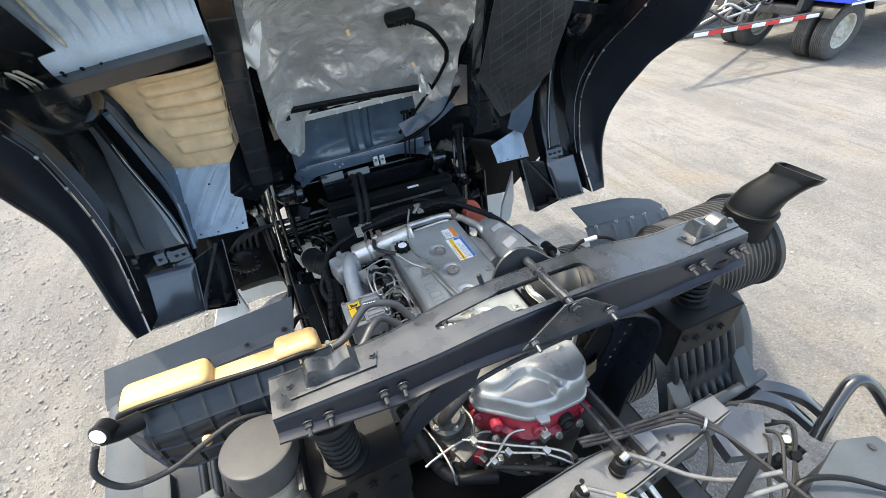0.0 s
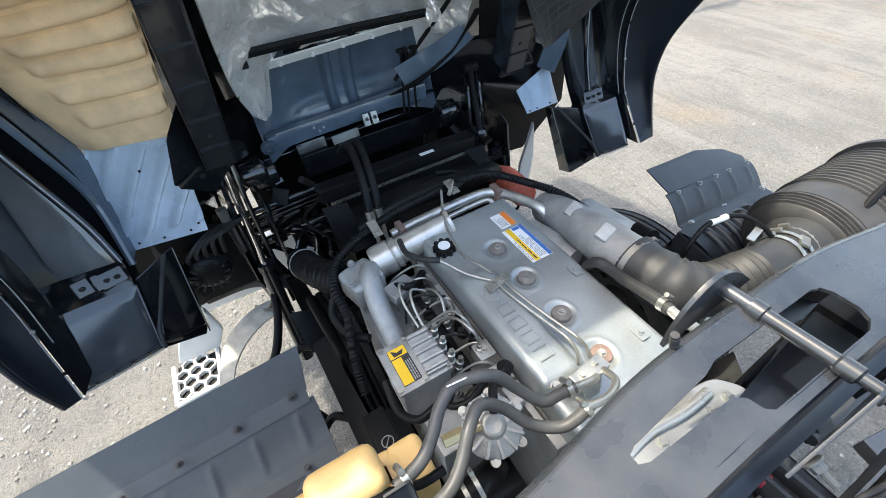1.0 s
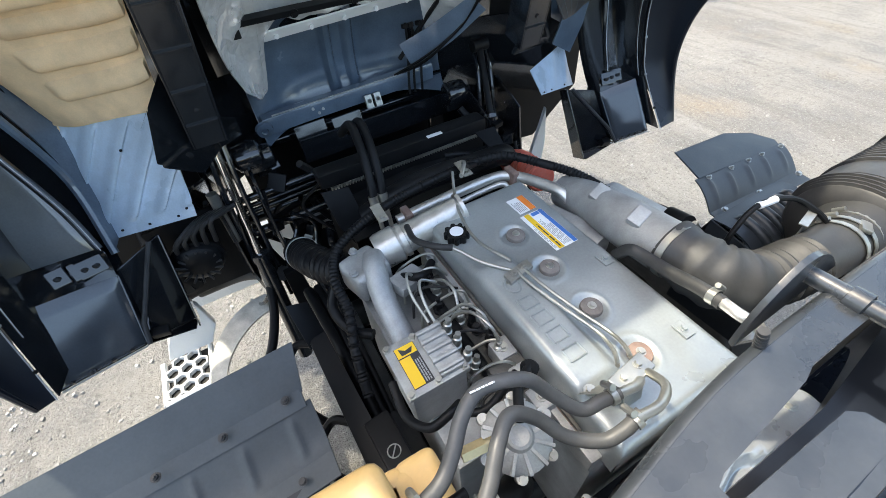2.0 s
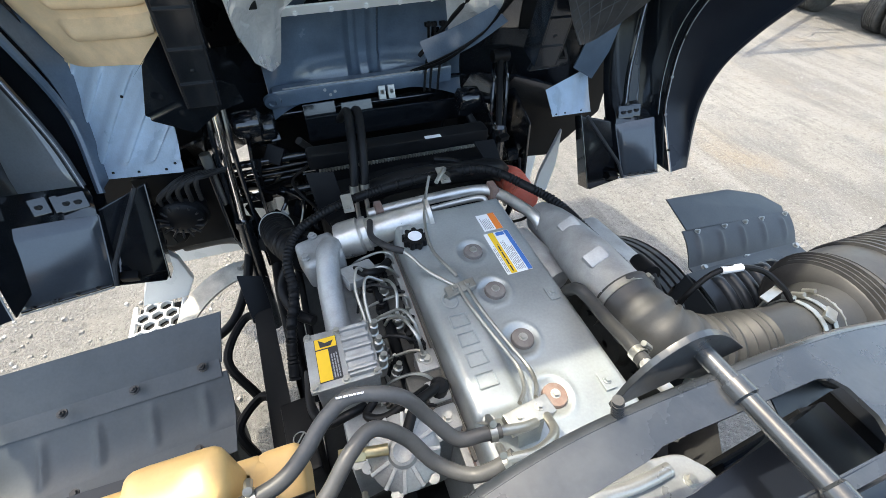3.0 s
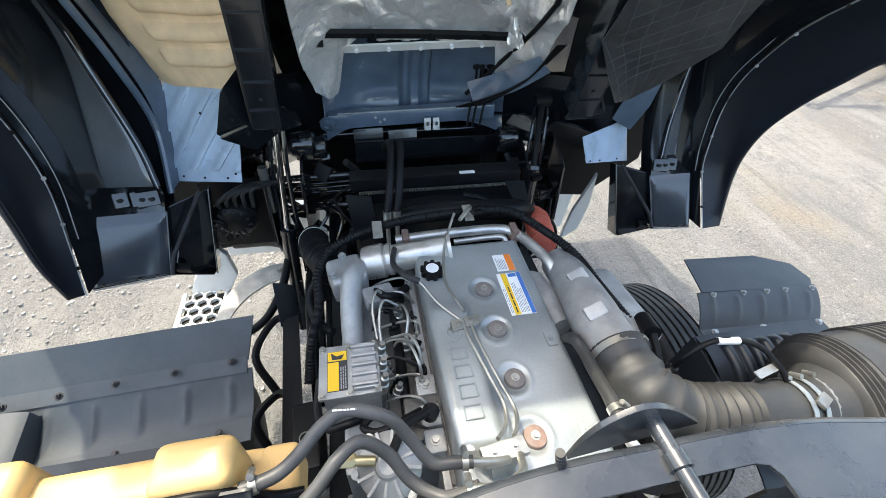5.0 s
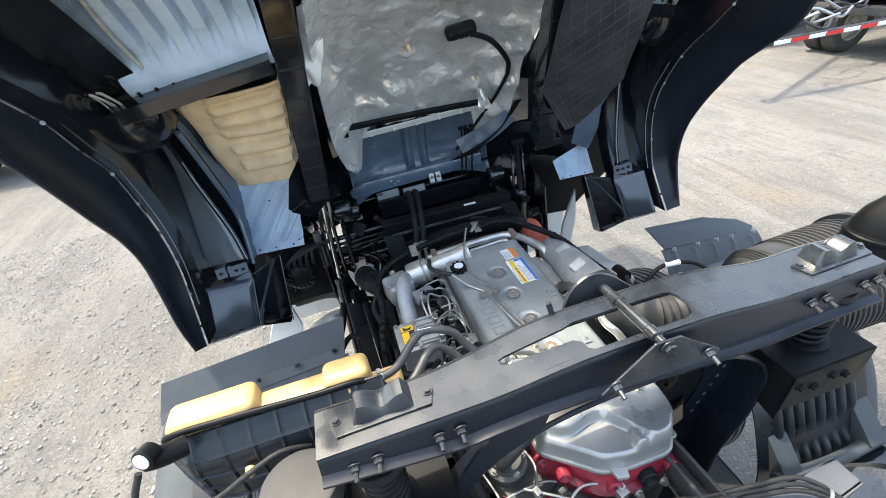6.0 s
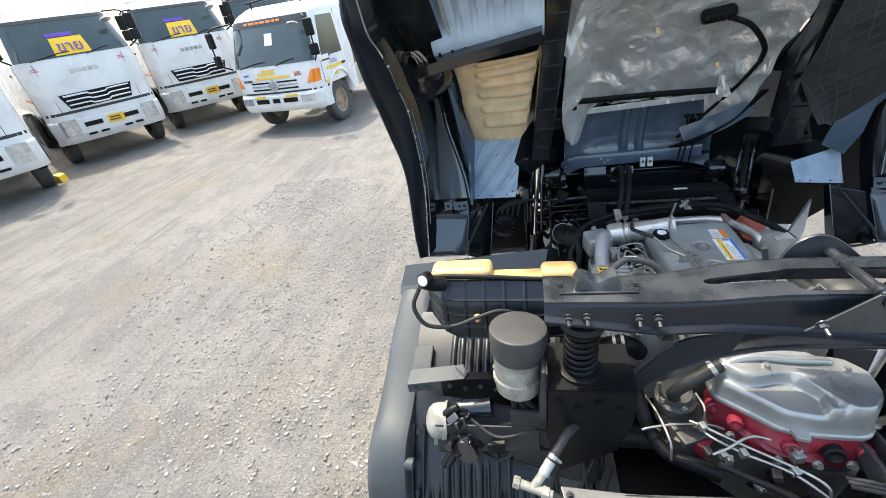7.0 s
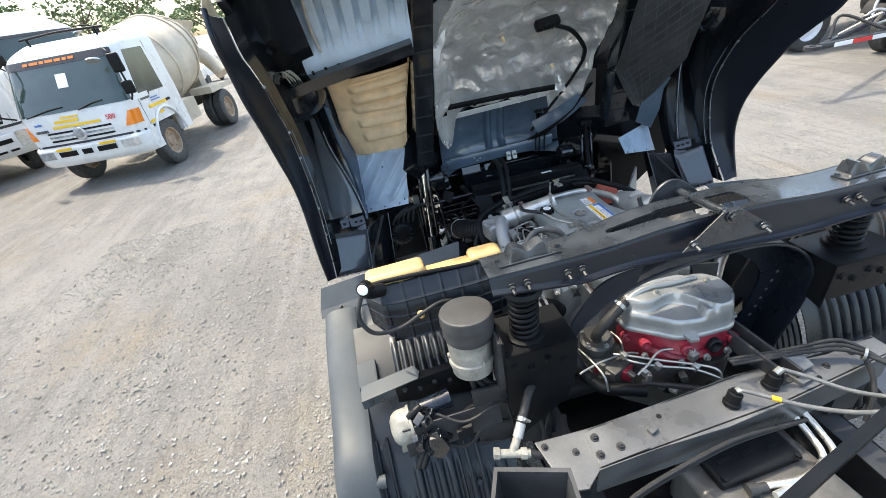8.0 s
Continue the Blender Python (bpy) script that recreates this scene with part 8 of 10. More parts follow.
def engine_bay_side():
    """Black channel and cylinder beside the engine."""
    t = thing("side_channel", "black steel channel beside the engine", "bracket", (-0.5, 0.6, 0.95))
    bm = B()
    slab(bm, [(-0.545, 0.80, 1.33), (-0.50, 0.80, 1.34), (-0.475, 0.40, 1.28), (-0.53, 0.38, 1.26)], (0, 0, -0.006), 0.002)
    slab(bm, [(-0.545, 0.80, 1.33), (-0.53, 0.38, 1.26), (-0.53, 0.38, 1.05), (-0.545, 0.80, 1.10)], (0.006, 0, 0), 0.002)
    slab(bm, [(-0.56, 0.86, 1.42), (-0.51, 0.88, 1.38), (-0.50, 0.80, 1.33), (-0.55, 0.78, 1.32)], (0, 0, -0.006), 0.002)
    part("channel", bm, MATT, t)
    bm = B()
    box(bm, (-0.47, 0.46, 1.24), (0.06, 0.16, 0.16), (0, 0, 4), 0.008)
    part("relay_box", bm, MATT, t, "black box with a round mark")
    bm = B()
    ring = [(-0.47 + 0.014 * math.cos(a), 0.45 + 0.014 * math.sin(a), 1.3215) for a in np.linspace(0, 6.283, 15)]
    tube(bm, ring, 0.0015, 6, smooth=False)
    tube(bm, [(-0.478, 0.44, 1.3215), (-0.462, 0.46, 1.3215)], 0.0015, 6, smooth=False)
    part("mark", bm, ZINC, t)
    bm = B()
    tube(bm, [(-0.60, 0.70, 1.10), (-0.66, 0.80, 1.16), (-0.60, 0.90, 1.20), (-0.53, 0.86, 1.22)], 0.012, 8)
    part("brake_hose", bm, MATT, t)
    bm = B()
    tube(bm, [(-0.60, 0.52, 1.12), (-0.64, 0.60, 1.14), (-0.58, 0.66, 1.16), (-0.53, 0.62, 1.18)], 0.012, 8)
    part("brake_hose", bm, MATT, t)
    for k in range(3):
        bm = B()
        tube(bm, [(-0.50 + 0.03 * k, 1.10, 1.18), (-0.49 + 0.03 * k, 0.95, 1.22), (-0.48 + 0.025 * k, 0.80, 1.20), (-0.47 + 0.02 * k, 0.62, 1.12)], 0.018 - 0.004 * k, 10)
        part("side_hose", bm, MATT, t)


engine_bay_side()


# ---- intake elbow between the engine and the air cleaner ----
def intake_elbow():
    t = thing("intake_elbow", "dusty grey ribbed rubber intake elbow", "intake hose", (0.4, 0.3, 1.4))
    line = [(0.240, 0.445, 1.533), (0.242, 0.395, 1.532), (0.256, 0.338, 1.524), (0.302, 0.299, 1.513), (0.37, 0.281, 1.505), (0.45, 0.272, 1.500), (0.54, 0.265, 1.497), (0.60, 0.262, 1.495)]
    p = resample(line, 0.006)
    bm = B()
    ridge = lambda s, at_, w, h: h * math.exp(-((s - at_) / w) ** 2)
    tube(bm, p, lambda s: 0.0655 - 0.006 * min(1, max(0, s - 0.14) / 0.08) + (0.0052 * math.cos(2 * math.pi * s / 0.0245) if 0.195 < s < 0.345 else 0.0) + ridge(s, 0.075, 0.010, 0.006) + ridge(s, 0.112, 0.011, 0.007) + ridge(s, 0.155, 0.012, 0.006) - ridge(s, 0.040, 0.006, 0.003) + ridge(s, 0.012, 0.010, 0.003), 32, smooth=False)
    part("hose", bm, DUCT, t)
    part("hose_clamp", clamp(B(), (0.2355, 0.425, 1.535), (0, -1, 0.1), 0.0635, 0.016), ZINC, t)
    bm = B()
    p2 = resample([(0.565, 0.264, 1.496), (0.62, 0.262, 1.492), (0.68, 0.262, 1.48), (0.72, 0.264, 1.465)], 0.01)
    tube(bm, p2, lambda s: 0.060 + 0.05 * max(0, s - 0.05) / 0.1, 28, smooth=False)
    part("outlet_neck", bm, DUCT, t)
    for x, z in ((0.566, 1.504), (0.596, 1.503), (0.632, 1.500)):
        part("hose_clamp", clamp(B(), (x, 0.263, z - 0.008), (1, -0.03, -0.08), 0.0625, 0.012), ZINC, t)
    bm = B()
    box(bm, (0.60, 0.246, 1.555), (0.042, 0.022, 0.010), (10, 8, 25), 0.003)
    part("latch", bm, ZINC, t)
    bm = box(B(), (0.528, 0.325, 1.556), (0.06, 0.018, 0.004), (0, 0, 12), 0.001)
    slab(bm, [(0.510, 0.318, 1.50), (0.530, 0.318, 1.50), (0.530, 0.318, 1.556), (0.510, 0.318, 1.556)], (0, 0.004, 0), 0.001)
    part("sensor_bracket", bm, ZINC, t)
    bm = B()
    tube(bm, [(0.372, 0.392, 1.50), (0.385, 0.395, 1.535), (0.42, 0.398, 1.575), (0.47, 0.394, 1.587), (0.53, 0.37, 1.583), (0.56, 0.33, 1.562), (0.568, 0.30, 1.545)], 0.0065, 8)
    part("sensor_cable", bm, MATT, t, "black sensor cable")
    part("cable_tag", tube(B(), [(0.445, 0.397, 1.583), (0.49, 0.388, 1.5875)], 0.0085, 10, smooth=False), SIGN_W, t)
    part("plug", lathe(B(), (0.367, 0.389, 1.485), (0.2, 0.05, 1), [(0, 0.016), (0.012, 0.018), (0.022, 0.010)], 16), MATT, t)


intake_elbow()
# ---- second engine behind the beam ----
def aux_engine():
    t = thing("auxiliary_engine", "red auxiliary engine with a dusty silver valve cover", "engine", (0.04, 0.1, 0.95))
    out = [(-0.145, 0.15), (-0.135, 0.085), (-0.06, 0.04), (0.0, 0.0), (0.07, -0.005), (0.195, 0.01), (0.238, 0.07), (0.238, 0.15), (0.19, 0.195), (0.05, 0.195), (-0.08, 0.185)]
    for _ in range(2):
        out = [(a[0] * w + b[0] * (1 - w), a[1] * w + b[1] * (1 - w)) for a, b in zip(out, out[1:] + out[:1]) for w in (0.86, 0.14)]
    ring = curve_at([(x, y, 0) for x, y in out + out[:1]])
    c = Vector((0.05, 0.105, 0))

    def step(a, lo, hi):
        k = min(max((a - lo) / (hi - lo), 0), 1)
        return k * k * (3 - 2 * k)

    def top(x, y):
        """Upper deck with a wavy edge, arched bulge on the lower shelf."""
        edge = 0.085 - 0.35 * x + 0.03 * math.sin(x * 26 + 0.6)
        z = 0.040 * step(y - edge, -0.007, 0.007)
        d = math.hypot(x - 0.165, (y - 0.03) * 1.15)
        z = max(z, 0.030 * step(0.080 - d, 0.0, 0.010) - 0.012 * step(0.055 - d, 0.0, 0.008))
        return z + 0.012 * step(y, 0.15, 0.2) * step(-x, -0.12, -0.09)
    bm = B()
    rings = []
    levels = [(1.03, 1.352, 0), (1.04, 1.356, 0), (1.04, 1.366, 0), (1.015, 1.369, 0), (1.0, 1.372, 0), (0.985, 1.400, 0), (0.975, 1.413, 0.1), (0.965, 1.419, 0.4), (0.945, 1.424, 0.8), (0.92, 1.427, 1)] + [(0.9 - 0.03 * i, 1.43, 1) for i in range(29)]
    for k, z, on in levels:
        row = []
        for j in range(150):
            p = c + (ring(j / 150) - c) * k
            row.append(Vector((p.x, p.y, z + on * top(p.x, p.y))))
        rings.append(row)
    skin(bm, rings)
    cov = part("valve_cover", bm, DULL, t, "dusty silver stepped valve cover", sharp=60)
    part("breather_ridge", tube(B(), [(-0.125, 0.120, 1.455), (-0.085, 0.138, 1.470), (-0.03, 0.150, 1.476), (0.05, 0.152, 1.478), (0.10, 0.158, 1.478), (0.14, 0.165, 1.474)], 0.012, 12), DULL, cov)
    bm = B()
    slab(bm, [(0.02, 0.0, 1.375), (0.065, -0.005, 1.375), (0.06, -0.03, 1.372), (0.03, -0.028, 1.372)], (0, 0, -0.014), 0.003)
    part("cover_tab", bm, DULL, cov)
    for p in ((-0.02, 0.125, 1.468), (0.17, 0.14, 1.470), (0.225, 0.05, 1.37), (-0.13, 0.12, 1.37)):
        part("cover_bolt", bolt(B(), p, (0, 0, 1), 0.009, 0.009), ZINC, cov)
    bm = B()
    rings = []
    for k, z, push in ((0.98, 1.235, 0.012), (1.0, 1.262, 0.022), (1.01, 1.285, 0.026), (0.97, 1.295, 0.012), (1.0, 1.305, 0.018), (0.97, 1.33, 0.008), (1.0, 1.351, 0.0)):
        row = []
        for j in range(120):
            p = c + (ring(j / 120) - c) * k
            d = (p - c).normalized()
            lump = noise.noise(Vector((p.x * 22, p.y * 22, z * 34)))
            p = p + d * (push * max(0, -d.y) + 0.016 * lump)
            row.append(Vector((p.x, p.y, z)))
        rings.append(row)
    skin(bm, rings)
    hd = part("cylinder_head", bm, RED, t, "chipped crimson cylinder head", sharp=60)
    for k, (x, y, r) in enumerate(((-0.085, 0.02, 0.020), (0.03, -0.035, 0.022), (0.125, -0.035, 0.026), (0.20, -0.015, 0.020), (-0.135, 0.07, 0.018))):
        bm = B()
        lathe(bm, (x, y + 0.03, 1.315), (0.05 * (k - 2), -1, 0.15), [(0, r), (0.022, r), (0.026, r * 0.8), (0.02, r * 0.7), (0.012, r * 0.3)], 14)
        part("port_boss", bm, RED if k != 2 else MATT, hd)
    for x, y in ((-0.10, 0.01), (0.0, -0.045), (0.09, -0.04), (0.17, -0.025)):
        part("head_bolt", bolt(B(), (x, y, 1.29), (0.1, -1, 0.4), 0.009, 0.010), ZINC, hd)
    bm = B()
    for k, z in ((1.05, 0.98), (1.1, 1.12), (1.12, 1.20), (1.06, 1.213)):
        rows = [c + (ring(j / 40) - c) * k + Vector((0, 0, z)) for j in range(40)]
        shape = shape + [rows] if k != 1.05 else [rows]
    skin(bm, shape)
    box(bm, (-0.17, 0.08, 1.18), (0.16, 0.12, 0.12), (0, 0, 30), 0.012)
    blk = part("block", bm, GRIME, t, "grimy cast engine block")
    part("red_casting", box(B(), (-0.185, 0.055, 1.205), (0.13, 0.075, 0.05), (0, 0, -32), 0.010), RED, t, "chipped crimson casting")
    rng = random.Random(5)
    for k in range(34):
        x = rng.uniform(-0.28, 0.20)
        y = 0.05 - 0.18 * (x + 0.28) / 0.5 + rng.uniform(-0.03, 0.03)
        part("fitting", box(B(), (x, y, 1.20 + rng.uniform(-0.06, 0.03)), (rng.uniform(.012, .03), rng.uniform(.012, .028), rng.uniform(.012, .03)), (rng.uniform(-20, 20), rng.uniform(-20, 20), rng.uniform(0, 90)), 0.003), rng.choice((GRIME, MATT, GRIME, ZINC, CAST)), blk)
    bm = B()
    lathe(bm, (-0.225, 0.13, 1.26), (0, -0.1, 1), [(-0.08, 0.05), (0, 0.06), (0.03, 0.062), (0.035, 0.05), (0.06, 0.045), (0.062, 0.02)], 24)
    th = part("thermostat_housing", bm, GRIME, t, "dusty cast thermostat housing")
    for k in range(5):
        a = k * 1.256
        part("housing_bolt", bolt(B(), (-0.225 + 0.052 * math.cos(a), 0.13 + 0.052 * math.sin(a), 1.293), (0, 0, 1), 0.008, 0.008), ZINC, th)
    part("top_hose", tube(B(), [(-0.235, 0.105, 1.31), (-0.245, 0.085, 1.35), (-0.22, 0.085, 1.395), (-0.17, 0.105, 1.43), (-0.13, 0.122, 1.457)], 0.019, 14), RUBBER, t, "stained rubber hose")
    part("hose_clamp", clamp(B(), (-0.15, 0.114, 1.445), (1, 0.4, 0.6), 0.0195), ZINC, t)
    part("lower_hose", tube(B(), [(-0.36, 0.16, 1.36), (-0.335, 0.11, 1.28), (-0.30, 0.04, 1.21), (-0.25, -0.02, 1.19), (-0.18, -0.045, 1.195), (-0.12, -0.06, 1.19)], 0.022, 14), MATT, t, "thick black hose")
    lines = (
        [(-0.166, 0.139, 1.30), (-0.15, 0.09, 1.295), (-0.164, 0.031, 1.29), (-0.158, -0.001, 1.29), (-0.08, -0.043, 1.29), (0.021, -0.079, 1.29), (0.096, -0.127, 1.27), (0.11, -0.13, 1.22)],
        [(-0.20, 0.035, 1.295), (-0.17, 0.019, 1.30), (-0.07, -0.027, 1.30), (0.045, -0.076, 1.30), (0.089, -0.106, 1.295), (0.10, -0.12, 1.25)],
        [(-0.155, -0.056, 1.28), (-0.116, -0.041, 1.30), (-0.069, -0.007, 1.31), (-0.031, 0.0, 1.315), (0.033, -0.012, 1.312), (0.045, -0.005, 1.30)],
        [(-0.33, 0.17, 1.26), (-0.305, 0.127, 1.262), (-0.277, 0.061, 1.262), (-0.255, -0.02, 1.255), (-0.25, -0.05, 1.21)],
        [(-0.33, 0.01, 1.25), (-0.304, 0.02, 1.255), (-0.224, 0.044, 1.26), (-0.14, 0.055, 1.265), (-0.10, 0.05, 1.26)])
    for pts in lines:
        part("fuel_line", tube(B(), pts, 0.0042, 10), ZINC, t, "zinc plated fuel line")
    for p in ((-0.08, -0.043, 1.29), (-0.17, 0.019, 1.298), (0.045, -0.02, 1.31), (-0.13, -0.05, 1.28), (0.03, -0.075, 1.292)):
        part("line_clip", box(B(), p, (0.018, 0.022, 0.024), (10, 0, 25), 0.003), ZINC, t)
    part("sleeve", tube(B(), [(-0.12, -0.03, 1.20), (-0.05, -0.06, 1.205), (0.03, -0.09, 1.205), (0.08, -0.11, 1.20)], 0.010, 10), RUBBER, t)
    part("line_union", box(B(), (0.045, -0.035, 1.30), (0.03, 0.025, 0.03), (0, 0, 20), 0.004), ZINC, t)
    bm = B()
    slab(bm, [(0.20, 0.28, 1.44), (0.30, 0.26, 1.44), (0.29, 0.24, 1.34), (0.22, 0.25, 1.36)], (0, 0.006, 0), 0.002)
    slab(bm, [(0.24, 0.12, 1.20), (0.30, 0.10, 1.34), (0.42, 0.26, 1.30), (0.36, 0.28, 1.18)], (0, 0, -0.006), 0.002)
    part("side_shield", bm, FRAME, t, "grey folded side shield")
    part("exhaust_pipe", tube(B(), [(0.30, 0.26, 1.28), (0.36, 0.33, 1.38), (0.40, 0.36, 1.44)], 0.02, 12), STEEL, t)
    set_at(t, *AUX)


aux_engine()


# ---- air lines on the crossmember ----
def air_fitting(x, y, pts, label):
    t = thing("air_hose", label, "hose", (x, y, 1.15), group="air hoses")
    bm = B()
    lathe(bm, (x, y, 1.151), (0.25, 0.12, 1), [(0, 0.026), (0.01, 0.026), (0.012, 0.022), (0.045, 0.022), (0.048, 0.016), (0.055, 0.016)], 18)
    part("fitting", bm, MATT, t, "black threaded fitting")
    part("elbow", cyl(B(), (x + 0.012, y + 0.006, 1.20), Vector(pts[0]), 0.012, n=8), ZINC, t)
    part("hose", tube(B(), pts, 0.007, 10), BRAID, t)
    return t


h = air_fitting(0.115, -0.12, [(0.14, -0.115, 1.205), (0.20, -0.16, 1.20), (0.28, -0.215, 1.19), (0.38, -0.27, 1.19), (0.50, -0.31, 1.20), (0.65, -0.34, 1.20)], "grey braided air hose with a yellow band")
part("band", tube(B(), [(0.205, -0.164, 1.1995), (0.225, -0.178, 1.197)], 0.0082, 10, smooth=False), SIGN_Y, h)
set_at(h, *REAR)
h = air_fitting(0.275, -0.10, [(0.31, -0.09, 1.21), (0.37, -0.14, 1.20), (0.44, -0.21, 1.19), (0.54, -0.27, 1.19), (0.68, -0.31, 1.19)], "grey braided air hose on the crossmember")
set_at(h, *REAR)


def loom():
    t = thing("rear_loom", "bundle of black hoses over the crossmember", "hose", (0.45, -0.08, 1.15))
    for k in range(3):
        o = 0.012 * k
        part("hose", tube(B(), [(0.22, 0.0 + o, 1.17), (0.33, -0.035 + o, 1.195), (0.44, -0.055 + o, 1.205), (0.56, -0.085 + o, 1.20 + o), (0.64, -0.16 + o, 1.18), (0.68, -0.26, 1.16 - o), (0.72, -0.40, 1.14)], 0.0065, 10), RUBBER, t)
    part("hose", tube(B(), [(0.60, -0.12, 1.185), (0.60, -0.16, 1.14), (0.58, -0.20, 1.08), (0.56, -0.22, 1.0)], 0.008, 8), RUBBER, t)
    part("strap", lathe(B(), (0.60, -0.11, 1.195), (0.5, -0.6, 0), [(0, 0.02), (0, 0.023), (0.008, 0.023), (0.008, 0.02)], 14, cap=False), ZINC, t)
    for k in range(2):
        part("lower_loom", tube(B(), [(-0.46, -0.30, 1.0), (-0.30, -0.255, 1.05 + 0.02 * k), (-0.10, -0.225, 1.08 + 0.02 * k), (0.10, -0.20, 1.08 + 0.02 * k), (0.35, -0.19, 1.06)], 0.0075, 8), RUBBER, t)
    set_at(t, *REAR)


loom()


def gearbox():
    t = thing("gearbox", "dusty dark gearbox below the crossmember with pipes", "gearbox", (0.15, -0.25, 0.6))
    bm = B()
    box(bm, (0.16, -0.42, 0.86), (0.42, 0.60, 0.20), (0, 0, 6), 0.03, 3)
    part("case", bm, GRIME, t)
    bm = B()
    box(bm, (0.14, -0.20, 0.975), (0.30, 0.13, 0.035), (0, 0, 3), 0.012, 3)
    for k in range(3):
        box(bm, (0.05 + 0.09 * k, -0.20, 0.994), (0.05, 0.016, 0.008), (0, 0, 12), 0.003)
    lid = part("lid", bm, MATT, t, "black top lid")
    for x, y in ((0.01, -0.145), (0.27, -0.145), (0.01, -0.255), (0.27, -0.255)):
        part("lid_bolt", bolt(B(), (x, y, 0.992), (0, 0, 1), 0.009, 0.008), MATT, lid)
    for k in range(5):
        bm = B()
        slab(bm, [(-0.06 + 0.05 * k, -0.36, 0.97), (-0.045 + 0.05 * k, -0.36, 0.97), (-0.055 + 0.05 * k, -0.62, 0.93), (-0.07 + 0.05 * k, -0.62, 0.93)], (0, 0, -0.02), 0.002)
        part("rib", bm, GRIME, t)
    for k in range(2):
        part("oil_pipe", tube(B(), [(0.36 + 0.04 * k, -0.13, 1.02), (0.37 + 0.04 * k, -0.20, 0.99), (0.34 + 0.04 * k, -0.28, 0.985), (0.24 + 0.04 * k, -0.31, 0.98 - 0.01 * k), (0.12, -0.30 - 0.03 * k, 0.98)], 0.011, 10), STEEL, t, "bare metal oil pipe")
    part("pipe_union", lathe(B(), (0.06, -0.295, 0.975), (1, -0.1, 0), [(0, 0.02), (0.03, 0.02), (0.032, 0.015), (0.06, 0.015)], 10), FRAME, t)
    set_at(t, *REAR)


gearbox()


# ---- rear right: box lid, stays and valves seen at the frame's side ----
def rear_right():
    t = thing("battery_cover", "dusty grey steel battery box cover with a handle", "box cover", (0.85, -0.5, 0.95))
    bm = B()
    slab(bm, [(0.70, -0.42, 1.10), (0.93, -0.36, 1.11), (1.06, -0.40, 1.10), (1.10, -0.62, 1.09), (0.66, -0.70, 1.09)], (0, 0, -0.03), 0.008)
    lid = part("lid", bm, GUARD, t)
    part("lid_bolt", bolt(B(), (1.0, -0.42, 1.101), (0, 0, 1), 0.010, 0.005), FRAME, lid)
    part("handle", tube(B(), [(0.62, -0.42, 1.09), (0.68, -0.40, 1.14), (0.78, -0.44, 1.15), (0.90, -0.52, 1.12)], 0.008, 8), MATT, lid)
    bm = B()
    slab(bm, [(0.70, -0.43, 1.07), (0.95, -0.37, 1.08), (1.05, -0.41, 1.07), (1.08, -0.61, 1.06), (0.68, -0.68, 1.06)], (0, 0, -0.35), 0.008)
    part("case", bm, FRAME, t)
    t = thing("mudguard_stay", "black curved steel mudguard stays", "bracket", (1.05, -0.25, 0.75))
    for o in (0.0, -0.09):
        bm = B()
        c = [(0.99 + o, -0.06, 0.93), (1.08 + o, -0.11, 0.95), (1.16 + o, -0.19, 0.94), (1.20 + o, -0.28, 0.90)]
        sheet(bm, rails(c, [(x, y + 0.005, z - 0.035) for x, y, z in c]), 16, 2, 0.012)
        sheet(bm, rails(c, [(x + 0.02, y + 0.03, z) for x, y, z in c]), 16, 2, 0.006)
        part("stay", bm, BLACK, t)
    bm = B()
    tube(bm, [(1.02, -0.31, 0.95), (1.12, -0.27, 1.06), (1.19, -0.255, 1.12), (1.25, -0.29, 1.10), (1.30, -0.40, 0.98)], 0.022, 10)
    part("arm", bm, BLACK, t)
    t = thing("rear_valve", "cluster of air valves and hoses on the frame side", "air valve", (0.82, -0.28, 0.95))
    rng = random.Random(8)
    for k in range(8):
        part("valve", lathe(B(), (0.80 + rng.uniform(-.06, .10), -0.28 + rng.uniform(-.06, .05), 1.0 + rng.uniform(0, .05)), (rng.uniform(-1, 1), rng.uniform(-1, 1), 1), [(0, 0.022), (0.025, 0.022), (0.028, 0.014), (0.05, 0.013)], 14), rng.choice((MATT, ZINC, CAST)), t)
    for k in range(4):
        x = 0.74 + 0.04 * k
        part("hose", tube(B(), [(x, -0.22, 1.05), (x + rng.uniform(-.04, .04), -0.27, 1.10 + rng.uniform(-.02, .03)), (x - 0.05 + rng.uniform(-.03, .03), -0.34, 1.06), (x - 0.12, -0.42, 1.0)], 0.006, 8), RUBBER, t)
    bm = B()
    slab(bm, [(0.60, -0.12, 1.13), (0.72, -0.14, 1.13), (0.80, -0.20, 1.12), (0.70, -0.30, 1.11), (0.58, -0.26, 1.11)], (0, 0, -0.05), 0.006)
    part("plate", bm, DUSTY, t)


rear_right()
# ---- parked trucks in the yard ----
def lettering(name, words, size, m, material, parent):
    """Flat letters of the built-in font, lying along m."""
    cu = bpy.data.curves.new("letters", 'FONT')
    cu.body, cu.size, cu.extrude, cu.align_x, cu.align_y = words, size, 0.004, 'CENTER', 'CENTER'
    ob = bpy.data.objects.new("letters", cu)
    me = bpy.data.meshes.new_from_object(ob)
    bpy.data.objects.remove(ob)
    me.transform(m)
    bm = B()
    bm.from_mesh(me)
    bpy.data.meshes.remove(me)
    return part(name, bm, material, parent)


